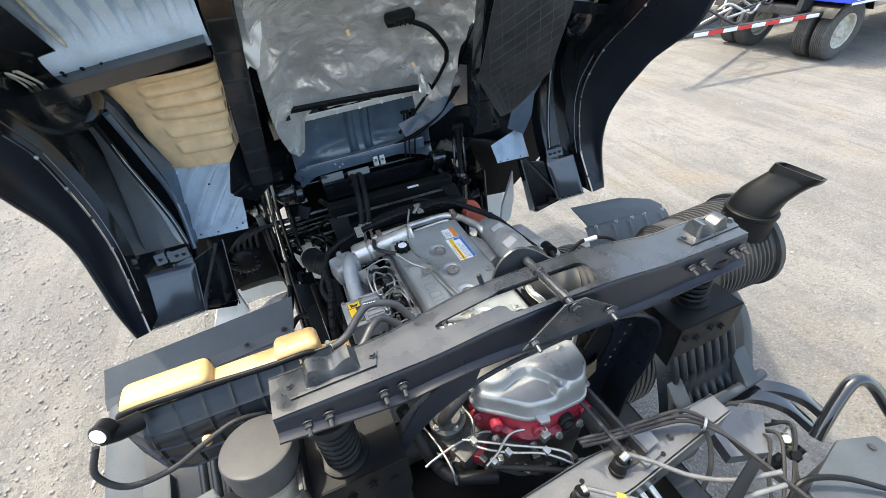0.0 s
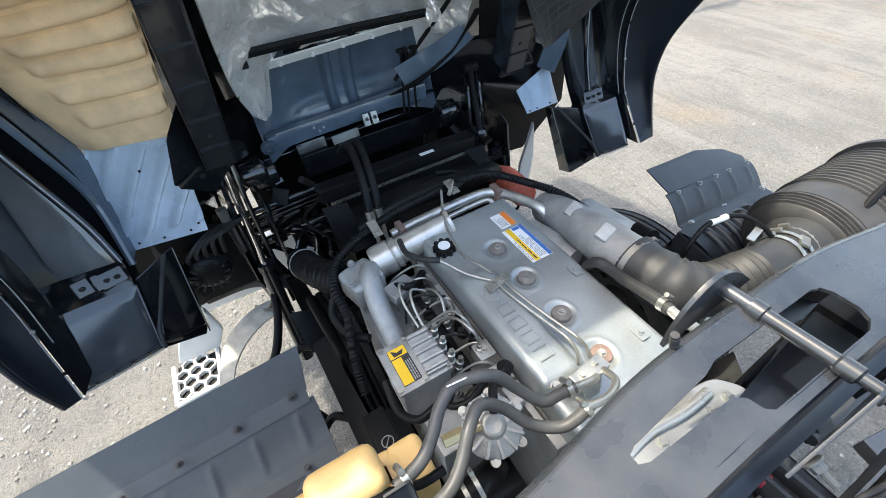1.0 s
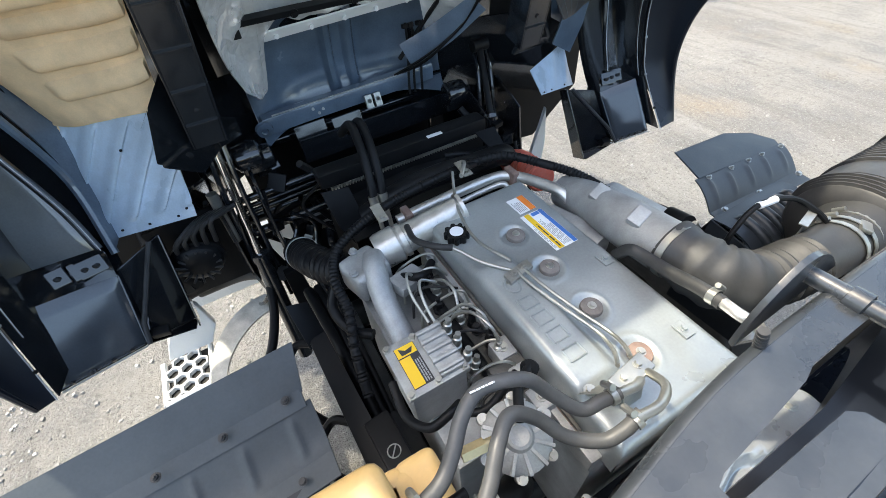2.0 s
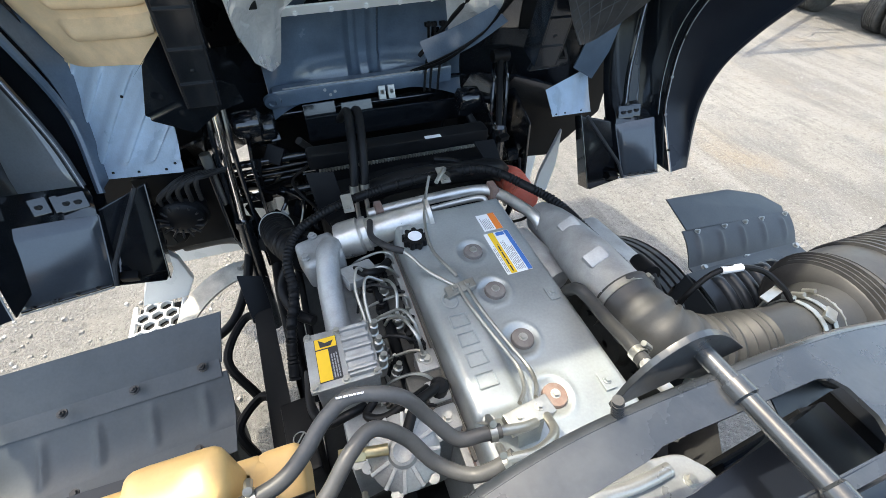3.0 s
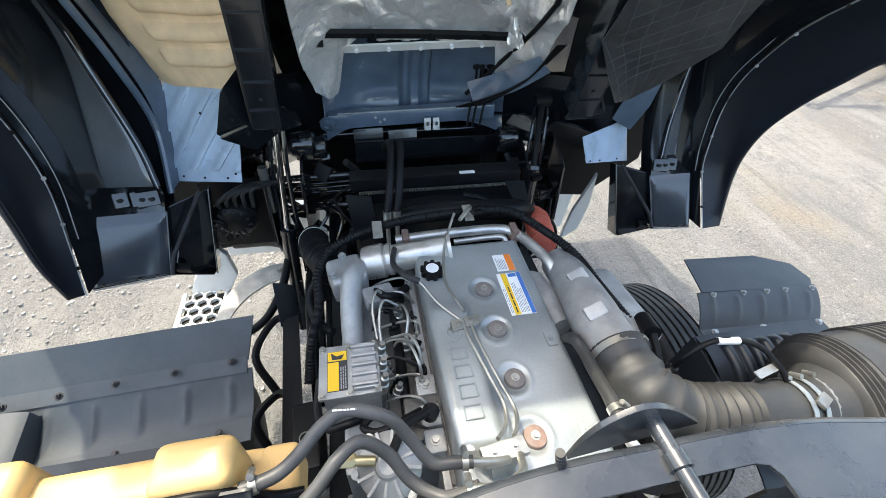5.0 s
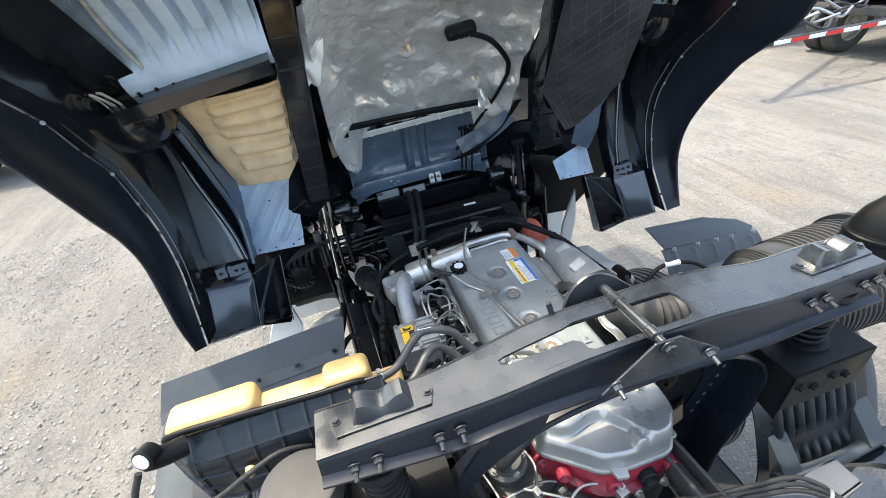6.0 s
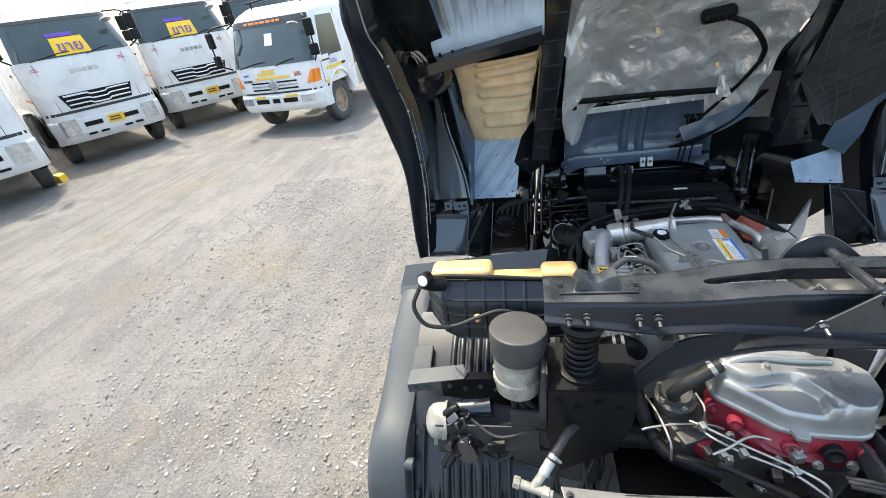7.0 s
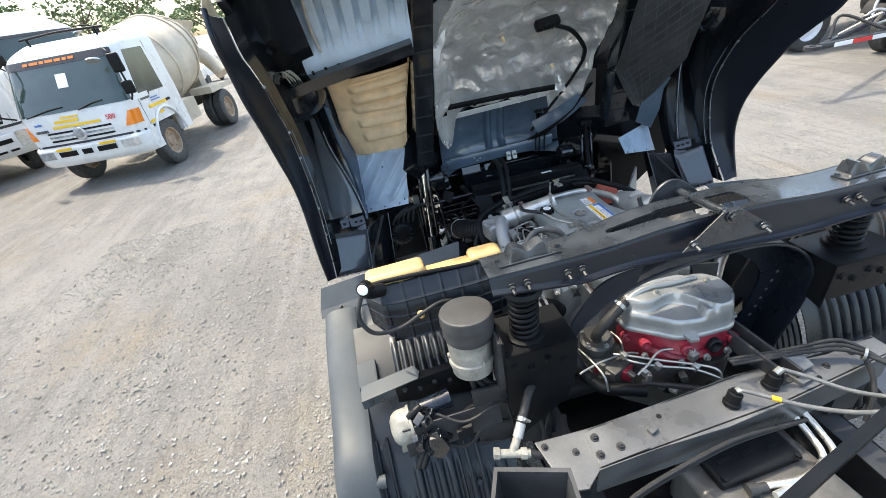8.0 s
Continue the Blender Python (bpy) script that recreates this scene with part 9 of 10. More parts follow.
def truck_front(name, label, at, turn, style):
    """A white cab-over truck that looks along -y before it is turned; its front stands at y = 0."""
    tall = style == "tall"
    t = thing(name, label, "truck", (0, 0, 0), group="parked trucks")
    W = 1.22
    low, belt, top, H = (1.25, 2.40, 3.26, 3.48) if tall else (1.0, 1.54, 2.54, 2.78)

    def front(z):
        if z < belt:
            return 0.02 + 0.05 * ((z - low) / (belt - low)) ** 2
        if z < top:
            return 0.07 + 0.42 * ((z - belt) / (top - belt)) ** 1.15
        return 0.49 + 0.55 * ((z - top) / (H - top)) ** 1.6

    def wide(z):
        lean = 0.15 if tall else 0.07
        return W - (lean * max(0, (z - belt) / (top - belt)) if z < top else lean + 0.12 * (z - top) / (H - top))

    def surf(x, z, out=0.0):
        """The curved face of the cab."""
        w = wide(z)
        k = min(abs(x) / w, 1.0)
        return Vector((x, front(z) + 0.10 * k ** 2 + 0.20 * max(0, k - 0.8) ** 2 * 25 * 0.8 - out, z))

    def patch(pname, x0, x1, z0, z1, material, parent, plabel="", out=0.012, skew=0.0, th=0.008, nx=18):
        bm = B()
        sheet(bm, lambda u, v: surf((x0 + (x1 - x0) * u) * (1 + skew * (v - 0.5)), z0 + (z1 - z0) * v, out), nx, 8, th)
        return part(pname, bm, material, parent, plabel, sharp=50)
    levels = [low - 0.32, low, low + (belt - low) * 0.35, low + (belt - low) * 0.7, belt - 0.02, belt, belt + 0.02] + [belt + (top - belt) * k for k in (0.2, 0.4, 0.6, 0.8, 1.0)] + [top + (H - top) * k for k in (0.25, 0.5, 0.75, 0.92, 1.0)]
    rings = []
    for z in levels:
        w = wide(max(z, low))
        s = [surf(w * (2 * k / 24 - 1), max(z, low)) for k in range(25)]
        row = [Vector((p.x, p.y, z)) for p in s]
        end = 0.42 if z < low - 0.1 else 1.95
        inset = 0.10 * max(0, (z - top - (H - top) * 0.7) / (H - top))
        row += [Vector((w, row[-1].y + (end - row[-1].y) * k / 4, z)) for k in (1, 2, 3, 3.9)] + [Vector((w - 0.05 - inset, end, z)), Vector((-w + 0.05 + inset, end, z))] + [Vector((-w, row[0].y + (end - row[0].y) * k / 4, z)) for k in (3.9, 3, 2, 1)]
        rings.append(row)
    bm = B()
    skin(bm, rings[1:])
    cabm = part("cab", bm, WHITE, t, sharp=45)
    bm = B()
    skin(bm, rings[:1] + [[Vector((p.x, min(p.y, 0.42), p.z)) for p in rings[1]]])
    part("lower_front", bm, WHITE, t)
    bm = B()
    for s in (-1, 1):
        box(bm, (s * (W - 0.06), 1.72, low - 0.18), (0.12, 0.42, 0.42), (0, 0, 0), 0.02)
        arch = [(s * (W + 0.012), 1.0 + 0.60 * math.cos(a), 0.52 + 0.72 * math.sin(a)) for a in np.linspace(0.15, 3.0, 16)]
        tube(bm, arch, 0.035, 8, 2)
    parts("wheel_arch", bm, WHITE if not tall else MATT, t)
    ws = patch("windscreen", -W + 0.12, W - 0.12, belt + 0.03, top - 0.02, GLASSY, cabm, "dark green tinted windscreen", 0.014, -0.13, nx=30)
    for s in (-1, 1):
        # side glass set on the door, with a door seam
        bm = B()
        sheet(bm, lambda u, v: Vector((s * (wide(belt + 0.05 + (top - belt - 0.16) * v) + 0.006), 0.42 + 0.30 * v + (1.0 - 0.30 * v) * u, belt + 0.05 + (top - belt - 0.16) * v - 0.10 * (1 - v) * (u < 0.35))), 12, 8, 0.006)
        part("side_window", bm, GLASSY, cabm)
        bm = B()
        for a, b in (((0.36, low + 0.02), (0.36, belt)), ((1.52, low - 0.0), (1.52, top))):
            tube(bm, [(s * (wide(a[1]) + 0.001), a[0], a[1]), (s * (wide(b[1]) + 0.001), b[0], b[1])], 0.006, 6, smooth=False)
        parts("door_seam", bm, FRAME, cabm)
        part("door_handle", box(B(), (s * (W + 0.01), 1.35, belt - 0.2), (0.03, 0.16, 0.05), (0, 0, 0), 0.01), MATT, cabm)
        bm = B()
        tube(bm, [(s * (W - 0.22), 0.42, top - 0.02), (s * (W + 0.05), 0.08, top - 0.06), (s * (W + 0.16), 0.02, top - 0.25), (s * (W + 0.16), 0.04, belt + 0.2), (s * (W - 0.02), 0.22, belt + 0.02)], 0.018, 8)
        part("mirror_arm", bm, MATT, cabm)
        for z, h, w_ in ((top - 0.30, 0.34, 0.20), (belt + 0.26, 0.24, 0.20)):
            m = part("mirror", box(B(), (s * (W + 0.16), 0.03, z), (w_, 0.10, h), (0, 0, s * 14), 0.045, 3), MATT, cabm, "black mirror housing")
            part("mirror_glass", box(B(), (s * (W + 0.15), 0.086, z), (w_ - 0.05, 0.006, h - 0.06), (0, 0, s * 14), 0.002), CHROME, m)
        if s < 0:
            part("front_mirror", lathe(B(), (W - 0.30, 0.16, top - 0.16), (0.1, -0.4, -1), [(0, 0.05), (0.03, 0.12), (0.06, 0.13), (0.07, 0.10)], 20), HEADLAMP, cabm, "round front mirror")
        part("wiper", tube(B(), [surf(s * 0.55 - 0.35, belt + 0.02, 0.03), surf(s * 0.45 + 0.05, belt + 0.10, 0.03), surf(s * 0.40 + 0.30, belt + 0.12, 0.03)], 0.012, 6), MATT, ws)
    visor = patch("screen_shade", -W + 0.16, W - 0.16, top - (0.16 if not tall else 0.09), top - 0.03, SIGN_K, ws, "", 0.022, -0.02, nx=30)
    if tall:
        gr = patch("grille", -0.72, 0.72, 1.34, 1.66, MATT, cabm, "", 0.012, 0.15)
        for k in range(3):
            z = 1.40 + 0.10 * k
            part("grille_bar", tube(B(), [surf(-0.66 - 0.02 * k, z + 0.02, 0.03), surf(-0.24, z + 0.02, 0.04), surf(-0.16, z - 0.015, 0.045), surf(0.16, z - 0.015, 0.045), surf(0.24, z + 0.02, 0.04), surf(0.66 + 0.02 * k, z + 0.02, 0.03)], 0.022, 8, 3), CHROME, gr, "chromed grille bar")
        for k in range(5):
            part("maker_mark", box(B(), surf(-0.24 + 0.12 * k, 2.12, 0.006), (0.09, 0.02, 0.09), (0, 0, 0), 0.004), HEADLAMP, cabm)
        part("side_print", bars(B(), surf(0.78, 2.2, 0.03), (1, 0, 0), (0, 0, 1), 0.16, 0.08, 2, 4), SIGN_R, cabm)
        part("side_print", bars(B(), surf(-0.98, 2.2, 0.03), (1, 0, 0), (0, 0, 1), 0.16, 0.08, 2, 4), SIGN_R, cabm)
        for s in (-1, 1):
            part("side_tape", box(B(), (s * (W + 0.006), 0.95, 1.62), (0.008, 1.0, 0.05)), SIGN_O, cabm)
            part("lower_seam", tube(B(), [surf(s * 0.86, 1.3, 0.002), surf(s * 0.90, belt - 0.04, 0.002)], 0.006, 6, smooth=False), FRAME, cabm)
        patch("bumper_gap", -W + 0.04, W - 0.04, low - 0.01, low + 0.05, SIGN_K, cabm, "", 0.006)
    else:
        patch("bumper_gap", -W + 0.04, W - 0.04, low - 0.06, low - 0.01, SIGN_K, cabm, "", 0.004)
        for k in range(3):
            patch("grille_slot", -0.66, 0.66, 1.04 + 0.075 * k, 1.075 + 0.075 * k, HEADLAMP if k == 1 else MATT, cabm, "", 0.012)
        part("maker_mark", lathe(B(), surf(0, 1.14, 0.015), (0, -1, 0), [(0, 0.13), (0.02, 0.12), (0.03, 0.06)], 20), HEADLAMP, cabm)
        for x0, x1, z0, z1 in ((-0.48, 0.50, 1.285, 1.335), (-0.40, 0.10, 1.375, 1.43), (-0.25, 0.12, 1.455, 1.49)):
            patch("reflector_tape", x0, x1, z0, z1, SIGN_Y, cabm, "yellow reflector tape", 0.010)
        for s in (-1, 1):
            bm = B()
            sheet(bm, lambda u, v: surf(s * (W - 0.30 * (1 - u) * (1.0 - 0.45 * v) + 0.0), 1.12 + 0.27 * v, 0.016) + Vector((0, 0.10 * max(0, u - 0.7), 0)), 12, 6, 0.015)
            part("indicator", bm, LENS_O, cabm, "orange corner indicator", sharp=50)
            part("side_tape", box(B(), (s * (W + 0.006), 0.95, 1.33), (0.008, 0.75, 0.06)), SIGN_Y, cabm)
            part("side_tape", box(B(), (s * (W + 0.006), 0.55, 1.06), (0.008, 0.3, 0.06)), SIGN_Y, cabm)
            part("side_tape", box(B(), (s * (W + 0.006), 0.9, 1.16), (0.008, 0.25, 0.05)), SIGN_Y, cabm)
            part("door_print", bars(B(), (s * (W + 0.006), 0.75, 1.40), (0, 1, 0), (0, 0, 1), 0.4, 0.1, 2, 4), SIGN_B, cabm)
        lettering("model_number", "500", 0.13, Matrix.Translation(surf(0.72, 1.34, 0.02)) @ Matrix.Rotation(radians(90), 4, 'X'), SIGN_R, cabm)
        part("badge_print", bars(B(), surf(-0.86, 1.22, 0.03), (1, 0, 0), (0, 0, 1), 0.3, 0.1, 1, 4), SIGN_K, cabm)
        part("badge_print", bars(B(), surf(-0.82, 1.36, 0.03), (1, 0, 0), (0, 0, 1), 0.2, 0.08, 1, 5), SIGN_B, cabm)
        part("screen_print", bars(B(), surf(-0.62, top - 0.13, 0.05), (1, 0, 0), (0, 0.4, 1), 1.25, 0.10, 1, 7), LENS_O, visor)
        patch("permit", -0.05, 0.16, 1.98, 2.22, SIGN_W, ws, "", 0.024)
    # bumper: lofted, with a lower lip
    bz = [(low - 0.12, 0.0), (low - 0.16, 0.07), (low - 0.45, 0.09), (low - 0.60, 0.04), (low - 0.68, -0.02)] if tall else [(low - 0.05, 0.02), (low - 0.10, 0.08), (low - 0.30, 0.09), (low - 0.40, 0.05), (low - 0.46, 0.0)]
    rings = []
    for z, out in bz:
        row = []
        for k in range(25):
            p = surf((W + 0.01) * (2 * k / 24 - 1), low, out)
            row.append(Vector((p.x, p.y, z)))
        row += [Vector((W + 0.01, 0.50, z)), Vector((-W - 0.01, 0.50, z))]
        rings.append(row)
    bp = part("bumper", skin(B(), rings), WHITE, t, "white moulded bumper", sharp=40)

    def on_bumper(pname, x0, x1, z0, z1, material, plabel="", out=0.10):
        bm = B()
        sheet(bm, lambda u, v: Vector((x0 + (x1 - x0) * u, surf(x0 + (x1 - x0) * u, low, out).y, z0 + (z1 - z0) * v)), 10, 3, 0.02)
        return part(pname, bm, material, bp, plabel, sharp=50)
    mid = low - 0.30 if tall else low - 0.20
    for s in (-1, 1):
        on_bumper("headlamp", s * 0.72, s * 1.06, mid - (0.19 if tall else 0.07), mid + (0.17 if tall else 0.08), HEADLAMP, "clear headlamp", 0.103)
        on_bumper("bumper_slot", s * 0.22, s * 0.60, mid - 0.05, mid + 0.05, MATT)
        if tall:
            for k in range(2):
                on_bumper("bumper_slot", s * (0.18 + 0.26 * k), s * (0.36 + 0.26 * k), mid - 0.25, mid - 0.20, MATT)
            part("step", box(B(), (s * 1.08, 0.70, 0.70), (0.16, 0.5, 0.45), (0, 0, 0), 0.02), MATT, t)
        else:
            on_bumper("bumper_tape", s * 0.30, s * 0.62, mid + 0.07, mid + 0.12, SIGN_Y)
            part("step", box(B(), (s * 1.04, 0.36, 0.62), (0.14, 0.3, 0.22), (0, 0, 0), 0.02), WHITE, t)
    if not tall:
        on_bumper("bumper_slot", -0.10, 0.10, mid - 0.05, mid + 0.05, MATT)
    if tall:
        np_ = on_bumper("number_plate", -0.10, 0.26, mid - 0.09, mid + 0.09, SIGN_Y, "yellow plate", 0.112)
        parts("plate_bars", bars(B(), (-0.06, -0.095 + 0.02, mid - 0.06), (1, 0, 0), (0, 0, 1), 0.28, 0.12, 2, 3, th=0.03), SIGN_K, np_)
        sg = patch("sale_sign", -0.36, 0.32, belt + 0.06, belt + 0.42, SIGN_Y, ws, "yellow sale sign with purple lettering", 0.026, -0.12)
        slope = Matrix.Rotation(math.atan2(top - belt, 0.42), 4, 'X')
        lettering("sign_letters", "\u0e02\u0e32\u0e22", 0.34, Matrix.Translation(surf(-0.02, belt + 0.22, 0.045)) @ slope, PURPLE, sg)
        patch("sign_header", -0.36, 0.16, belt + 0.44, belt + 0.52, PURPLE, sg, "", 0.026)
    # chassis and wheels
    bm = B()
    for s in (-0.4, 0.4):
        box(bm, (s, 3.9 if tall else 3.1, 0.85), (0.09, 7.2 if tall else 5.6, 0.25), (0, 0, 0), 0.01)
    parts("chassis", bm, FRAME, t)
    axles = ((1.0, 0), (4.9, 1), (6.2, 1)) if tall else ((1.0, 0), (4.4, 1))
    dirty = pbr("dried_mud_rim", (0.36, 0.27, 0.19), 0.85, var=0.3, scale=10, bump=0.2) if not tall else FRAME
    for s in (-1, 1):
        for y, dual in axles:
            for q in range(1 + dual):
                c = (s * (1.02 - 0.30 * q), y, 0.50)
                wn_ = wheel("wheel", c, 0.50, 0.27, "", dirty)
                wn_.parent = t
                wn_["label"] = "dusty truck wheel"
                del wn_["category"]
    if tall:
        part("body", box(B(), (0, 4.9, 1.9), (2.3, 5.2, 1.3), (0, 0, 0), 0.03), WHITE, t)
        bm = B()
        sheet(bm, lambda u, v: Vector((-0.95 + 1.9 * u, 0.95 + 0.95 * v, H - 0.02 + 0.42 * math.sin(v * 1.5) * (1 - (2 * u - 1) ** 6))), 20, 10, 0.02)
        part("roof_deflector", bm, WHITE, t, "white roof wind deflector", sharp=50)
    else:
        grime = pbr("dusty_cream_drum", (0.50, 0.44, 0.35), 0.6, var=0.25, scale=2.2, grain=30, bump=0.1, dust=0.35, dustcol=(0.36, 0.30, 0.23))
        ax = Vector((0, 1, 0.20)).normalized()
        o0 = Vector((0, 2.15, 1.75))
        prof = [(0, 0.40), (0.12, 0.62), (0.75, 0.95), (1.2, 1.0), (1.9, 0.97), (2.6, 0.74), (3.2, 0.48), (3.3, 0.42)]
        dr = part("mixer_drum", lathe(B(), o0, ax, prof, 40), grime, t, "dusty cream concrete mixer drum")
        for k, r in ((0.75, 0.955), (1.9, 0.975), (2.6, 0.75)):
            part("drum_band", lathe(B(), o0 + ax * k, ax, [(0, r - 0.03), (0, r + 0.03), (0.07, r + 0.03), (0.07, r - 0.03)], 40, cap=False), grime, dr)
        bm = B()
        tube(bm, [o0 + ax * (0.3 + 2.6 * k / 40) + (0.72 + 0.26 * math.sin(min(1, k / 22) * 1.57) - 0.34 * max(0, k / 40 - 0.6) * 2) * Vector((math.sin(k * 0.2), 0, math.cos(k * 0.2))) for k in range(41)], 0.02, 6, smooth=False)
        part("drum_weld", bm, grime, dr)
        part("drum_pedestal", box(B(), (0, 2.1, 1.30), (0.9, 0.3, 0.9), (0, 0, 0), 0.03), grime, t)
        part("drum_pedestal", box(B(), (0, 4.9, 1.6), (0.9, 0.35, 1.2), (0, 0, 0), 0.03), grime, t)
        part("hopper", lathe(B(), (0, 5.4, 2.35), (0, 0.2, 1), [(0, 0.25), (0.45, 0.55), (0.47, 0.55), (0.46, 0.5), (0.1, 0.25)], 20), grime, t)
        part("chute", tube(B(), [(0.2, 5.5, 2.1), (0.5, 5.7, 1.7), (0.8, 5.6, 1.3)], 0.2, 12), grime, t)
        for s in (-1, 1):
            part("side_tank", slab(B(), [(s * 1.1, 2.1, 1.15), (s * 1.1, 2.75, 1.15), (s * 1.1, 2.75, 0.65), (s * 1.1, 2.1, 0.65)], (-s * 0.40, 0, 0), 0.03), grime, t)
            part("rear_mudguard", slab(B(), [(s * 1.16, 3.65, 1.20), (s * 1.16, 5.1, 1.15), (s * 1.16, 5.1, 1.02), (s * 1.16, 3.65, 1.02)], (-s * 0.6, 0, 0), 0.02), grime, t)
        part("roof_rack", tube(B(), [(-0.85, 1.0, H + 0.10), (0.0, 0.95, H + 0.13), (0.85, 1.0, H + 0.10)], 0.025, 8), MATT, t)
        for x in (-0.7, 0.7):
            part("rack_foot", cyl(B(), (x, 1.0, H - 0.05), (x, 0.98, H + 0.11), 0.02), MATT, t)
    t.matrix_world = pose(*at, 0, 0, turn)
    return t


white = truck_front("white_truck", "white cab-over truck with chrome grille and a yellow sale sign", (-10.95, 8.35, 0), 59, "tall")
for x, y, turn in ((-10.05, 11.05, 52), (-9.2, 14.3, 50), (-10.9, 4.9, 59), (-11.3, 1.5, 60)):
    copy_thing(white, pose(x, y, 0, 0, 0, turn))
truck_front("mixer_truck", "white concrete mixer truck with yellow tape and orange lamps", (-6.55, 8.85, 0), -8, "mixer")


def trailer():
    t = thing("trailer", "blue and red painted drawbar trailer with dual tyres", "trailer", (9.5, 5.2, 0))
    bm = B()
    box(bm, (14.6, 5.35, 1.27), (11.2, 2.4, 0.55), (0, 0, 0), 0.03)
    body = part("body", bm, pbr("blue_enamel", (0.02, 0.05, 0.42), 0.3, var=0.15, coat=0.4), t, "bright blue painted body")
    rng = random.Random(2)
    for k in range(16):
        x = 9.1 + 0.28 * k
        z = 1.04
        bm = B()
        slab(bm, [(x, 4.148, z), (x + 0.26, 4.148, z), (x + 0.20, 4.148, z + 0.16), (x + 0.10, 4.148, z + 0.09)], (0, -0.006, 0))
        part("flame_decor", bm, SIGN_R if k % 3 else SIGN_W, body)
    part("trim", box(B(), (14.6, 4.146, 1.00), (11.2, 0.012, 0.035)), SIGN_W, body)
    for k in range(8):
        bm = B()
        slab(bm, [(8.996, 4.25 + 0.28 * k, 1.12), (8.996, 4.50 + 0.28 * k, 1.12), (8.996, 4.44 + 0.28 * k, 1.30), (8.996, 4.33 + 0.28 * k, 1.2)], (-0.006, 0, 0))
        part("flame_decor", bm, SIGN_W if k % 2 else SIGN_R, body)
    bm = B()
    for y in (4.85, 5.85):
        box(bm, (13.5, y, 0.95), (9.4, 0.1, 0.22), (0, 0, 0), 0.01)
    box(bm, (9.5, 5.35, 0.82), (1.3, 1.0, 0.14), (0, 0, 0), 0.02)
    parts("chassis", bm, FRAME, t)
    tip, left, right = Vector((6.05, 4.85, 0.80)), Vector((9.0, 4.55, 0.82)), Vector((9.0, 6.05, 0.82))
    for a in (left, right):
        part("drawbar", tube(B(), [tip, a], 0.05, 8, smooth=False), FRAME, t)
    for k in range(9):
        a, b = tip.lerp(left, 0.06 + 0.10 * k), tip.lerp(left, 0.155 + 0.10 * k)
        off = Vector((0, -0.056, 0))
        bm = B()
        slab(bm, [a + off - Vector((0, 0, 0.03)), b + off - Vector((0, 0, 0.03)), b + off + Vector((0, 0, 0.03)), a + off + Vector((0, 0, 0.03))], (0, -0.006, 0))
        part("reflector_tape", bm, SIGN_R if k % 2 else SIGN_W, t)
    part("tow_eye", lathe(B(), tip + Vector((-0.12, 0.0, -0.02)), (0, 0, 1), [(0, 0.05), (0, 0.11), (0.05, 0.11), (0.05, 0.05), (0, 0.05)], 18, cap=False), FRAME, t)
    for k in range(7):
        p = tip.lerp(right, 0.1 + 0.1 * k)
        part("hose", tube(B(), [p + Vector((0, 0, 0.05)), p + Vector((0.2, rng.uniform(-.4, .1), 0.25 + rng.uniform(-.1, .1))), p + Vector((0.5, rng.uniform(-.4, .0), 0.12)), p + Vector((0.9, -0.2, 0.2))], 0.022, 7), ZINC if k % 2 else RUBBER, t)
    for y in (4.62, 6.35):
        bm = B()
        c = [(9.5 + 0.62 * math.cos(a), y, 0.5 + 0.62 * math.sin(a)) for a in np.linspace(0.5, 2.7, 12)]
        sheet(bm, rails([(x, y - 0.32, z) for x, y, z in c], [(x, y + 0.30, z) for x, y, z in c]), 14, 4, 0.012)
        part("mudguard", bm, MATT, t)
    for x in (9.5, 17.2, 18.5):
        for y in (4.45, 4.78, 5.98, 6.31):
            w = wheel("wheel", (0, 0, 0.5), 0.50, 0.27, "", BEIGE)
            w.parent = t
            w.matrix_parent_inverse = Matrix.Identity(4)
            w.matrix_basis = pose(x - 9.5, y - 5.2, 0, 0, 0, 90)
            w["label"] = "dusty trailer tyre with pale rim"
            del w["category"]


trailer()


def flatbed():
    t = thing("flatbed_truck", "dark flatbed truck with white wheel rims", "truck", (9.6, 8.4, 0))
    bm = B()
    box(bm, (12.0, 8.6, 1.12), (7.4, 2.3, 0.16), (0, 0, 0), 0.02)
    part("bed", bm, FRAME, t)
    bm = B()
    for y in (8.2, 9.0):
        box(bm, (11.4, y, 0.88), (7.2, 0.1, 0.24), (0, 0, 0), 0.01)
    parts("chassis", bm, FRAME, t)
    bm = B()
    box(bm, (12.2, 8.6, 1.6), (6.6, 2.3, 0.8), (0, 0, 0), 0.03)
    part("body", bm, pbr("orange_body", (0.55, 0.16, 0.03), 0.4, var=0.2, scale=2), t, "worn orange body side")
    for x in (8.9, 13.2):
        for y in (7.65, 9.5):
            w = wheel("wheel", (0, 0, 0.5), 0.50, 0.30, "", SIGN_W)
            w.parent = t
            w.matrix_parent_inverse = Matrix.Identity(4)
            w.matrix_basis = pose(x - 9.6, y - 8.4, 0, 0, 0, 90)
            w["label"] = "black tyre with white rim"
            del w["category"]


flatbed()


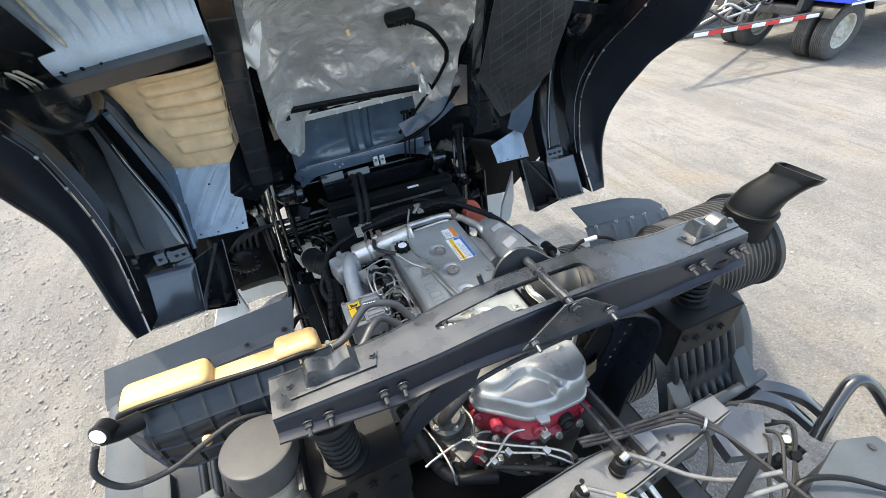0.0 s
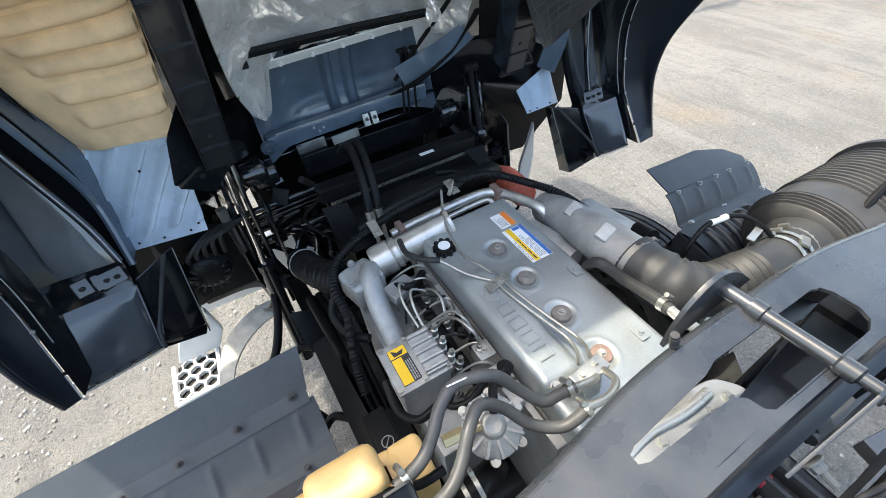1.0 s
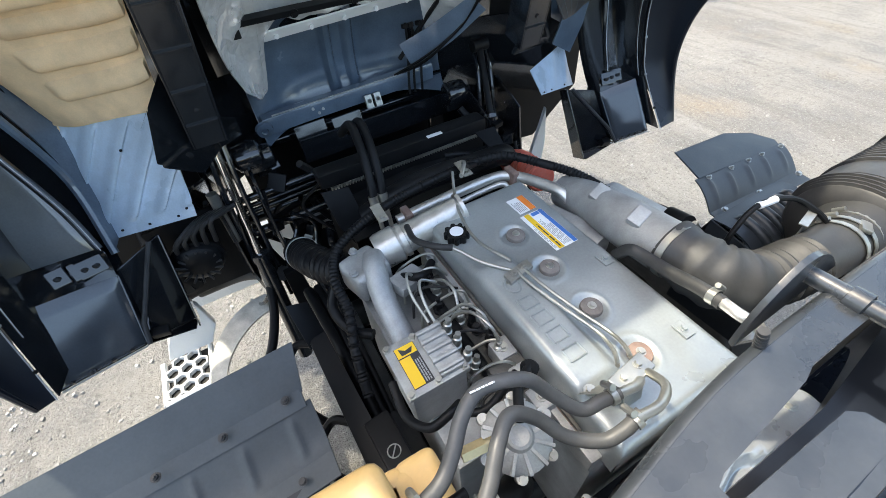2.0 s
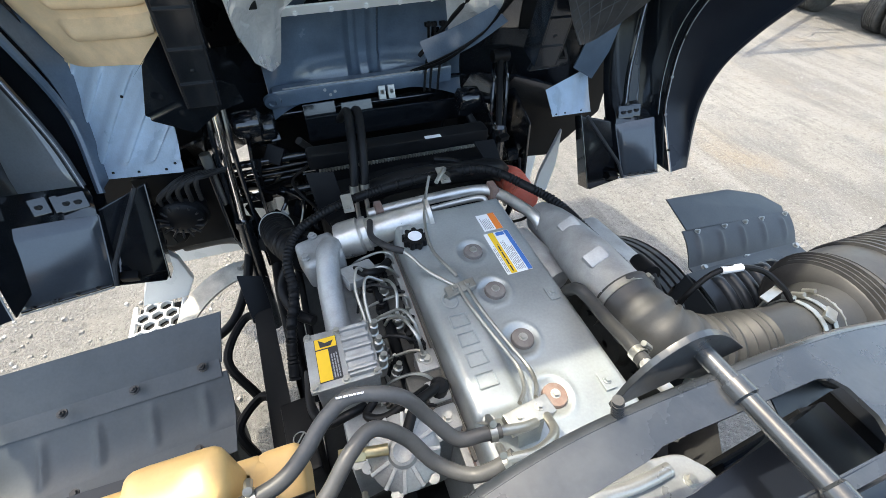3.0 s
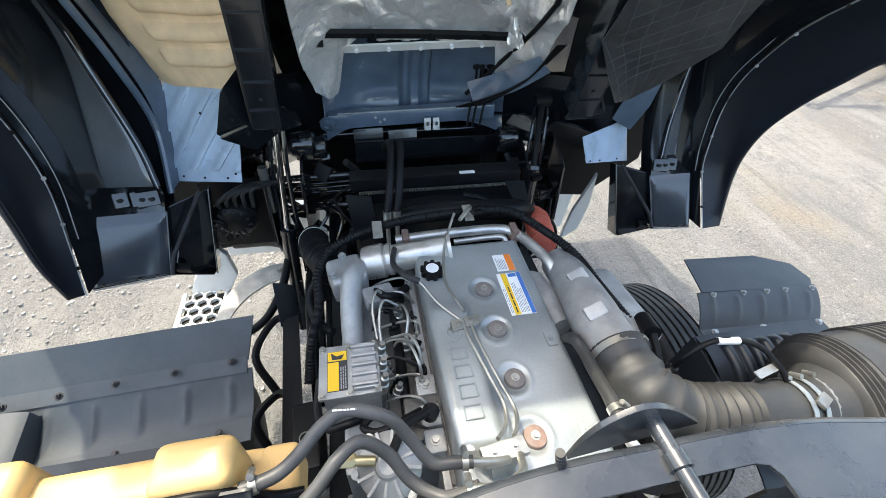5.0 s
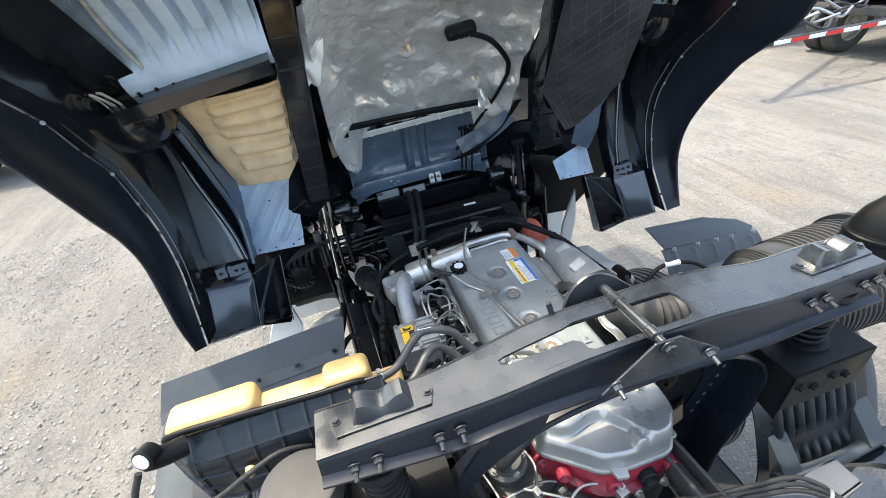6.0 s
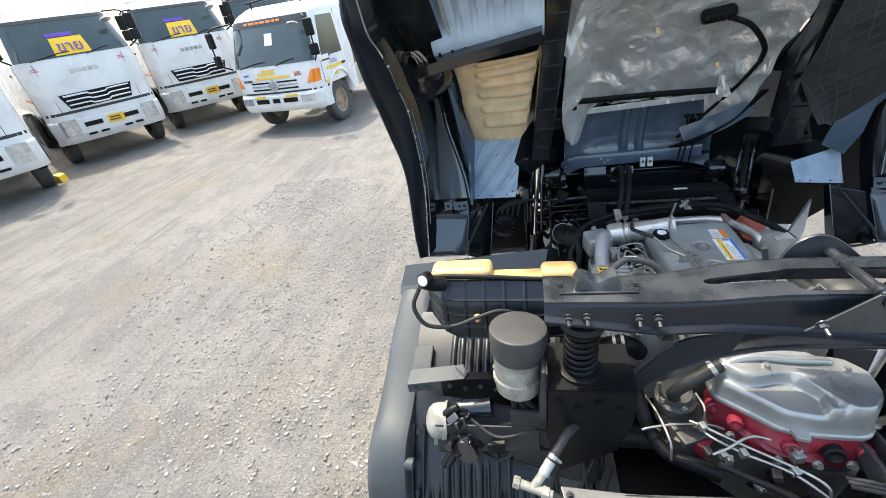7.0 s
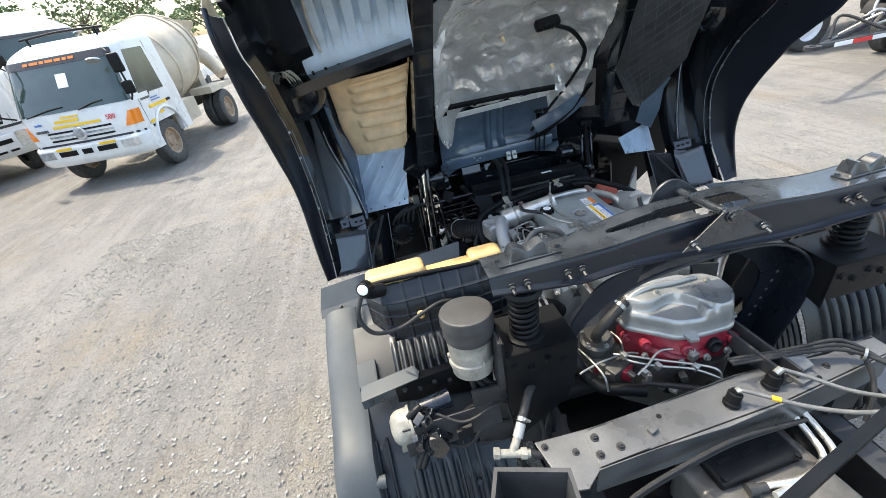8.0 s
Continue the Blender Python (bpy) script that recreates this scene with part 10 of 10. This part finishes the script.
def small_car():
    t = thing("parked_car", "white hatchback parked beyond the mixer truck", "car", (-9.5, 26.0, 0))
    bm = B()
    prof = [(-2.0, 0.45), (-2.05, 0.75), (-1.9, 0.92), (-1.0, 1.02), (-0.4, 1.45), (1.2, 1.48), (1.95, 1.0), (2.0, 0.5)]
    slab(bm, [(-10.3, 26 + y, z) for y, z in prof], (1.65, 0, 0), 0.08)
    part("body", bm, WHITE, t)
    bm = B()
    slab(bm, [(-10.15, 25.02, 1.05), (-8.80, 25.02, 1.05), (-8.9, 25.55, 1.42), (-10.05, 25.55, 1.42)], (0, -0.02, 0.01), 0.01)
    part("windscreen", bm, GLASSY, t)
    for x in (-10.25, -8.72):
        for y in (24.7, 27.3):
            part("wheel", lathe(B(), (x - 0.09, y, 0.31), (1, 0, 0), [(0, 0.1), (0, 0.29), (0.03, 0.31), (0.15, 0.31), (0.18, 0.29), (0.18, 0.1)], 20), TYRE, t)


small_car()


def cone():
    t = thing("wheel_chock", "orange yellow wheel chock on the gravel", "chock", (-11.2, 6.55, 0))
    bm = B()
    slab(bm, [(-11.35, 6.45, 0), (-11.05, 6.45, 0), (-11.08, 6.45, 0.16), (-11.22, 6.45, 0.20)], (0, 0.18, 0), 0.02)
    part("body", bm, SIGN_Y, t)


cone()


def tree(at, height, seed, palm=False):
    t = thing("palm_tree" if palm else "tree", "green palm tree beyond the yard" if palm else "dusty green leafy tree beyond the yard", "tree", at, group="trees at the yard edge")
    rng = random.Random(seed)
    o = Vector(at)
    bm = B()
    tube(bm, [o, o + Vector((0.1, 0.1, height * 0.3)), o + Vector((-0.1, 0.0, height * 0.62))], lambda s: max(0.05, 0.22 - 0.025 * s), 9)
    tips = []
    top = o + Vector((-0.1, 0, height * 0.6))
    if not palm:
        for k in range(9):
            a = k * 0.7 + rng.uniform(-.2, .2)
            s = o.lerp(top, rng.uniform(0.55, 1.0))
            e = s + Vector((math.cos(a) * height * rng.uniform(.18, .34), math.sin(a) * height * rng.uniform(.18, .34), height * rng.uniform(.12, .38)))
            tube(bm, [s, s.lerp(e, 0.5) + Vector((0, 0, 0.15)), e], lambda q: max(0.02, 0.09 - 0.02 * q), 6)
            tips.append(e)
    part("trunk", bm, BARK, t)
    verts, faces = [], []

    def leaf(p, d, w):
        d = d.normalized()
        s = d.cross(Vector((rng.uniform(-1, 1), rng.uniform(-1, 1), rng.uniform(-1, 1)))).normalized() * w
        b = len(verts)
        verts.extend([p - o, p + d * w * 1.6 + s - o, p + d * w * 3.4 - o, p + d * w * 1.6 - s - o])
        faces.append((b, b + 1, b + 2, b + 3))
    if palm:
        for k in range(15):
            a = k * 0.42
            prev = top
            for j in range(1, 12):
                f = j / 11
                p = top + Vector((math.cos(a) * 2.4 * f, math.sin(a) * 2.4 * f, 1.1 * math.sin(f * 2.6) * (0.6 + 0.4 * math.sin(k))))
                for s in (-1, 1):
                    for q in range(2):
                        leaf(p.lerp(prev, q * 0.5), Vector((-math.sin(a) * s, math.cos(a) * s, -0.45)) + (p - prev) * 1.2, 0.12)
                prev = p
    else:
        for e in tips + [top + Vector((0, 0, height * 0.3))]:
            for c in range(5):
                m = e + Vector((rng.gauss(0, .5), rng.gauss(0, .5), rng.gauss(0, .4))) * height * 0.16
                for j in range(22):
                    p = m + Vector((rng.gauss(0, 1), rng.gauss(0, 1), rng.gauss(0, .8))) * height * 0.045
                    leaf(p, Vector((rng.uniform(-1, 1), rng.uniform(-1, 1), rng.uniform(-.8, .6))), rng.uniform(0.09, 0.17))
    me = bpy.data.meshes.new("crown")
    me.from_pydata(verts, [], faces)
    me.materials.append(LEAF)
    ob = new("crown", me)
    ob.parent = t
    tagged(ob, kind="stuff")


for k, (x, y, hgt) in enumerate(((-33, 52, 8.0), (-27.5, 55, 9.0), (-21.5, 53, 8.0), (-41, 48, 9), (-16, 57, 6.5), (-50, 42, 8.5))):
    tree((x, y, 0), hgt, k)
tree((-19.0, 46, 0), 7.0, 33, palm=True)
tree((-17.0, 48, 0), 6.0, 34, palm=True)
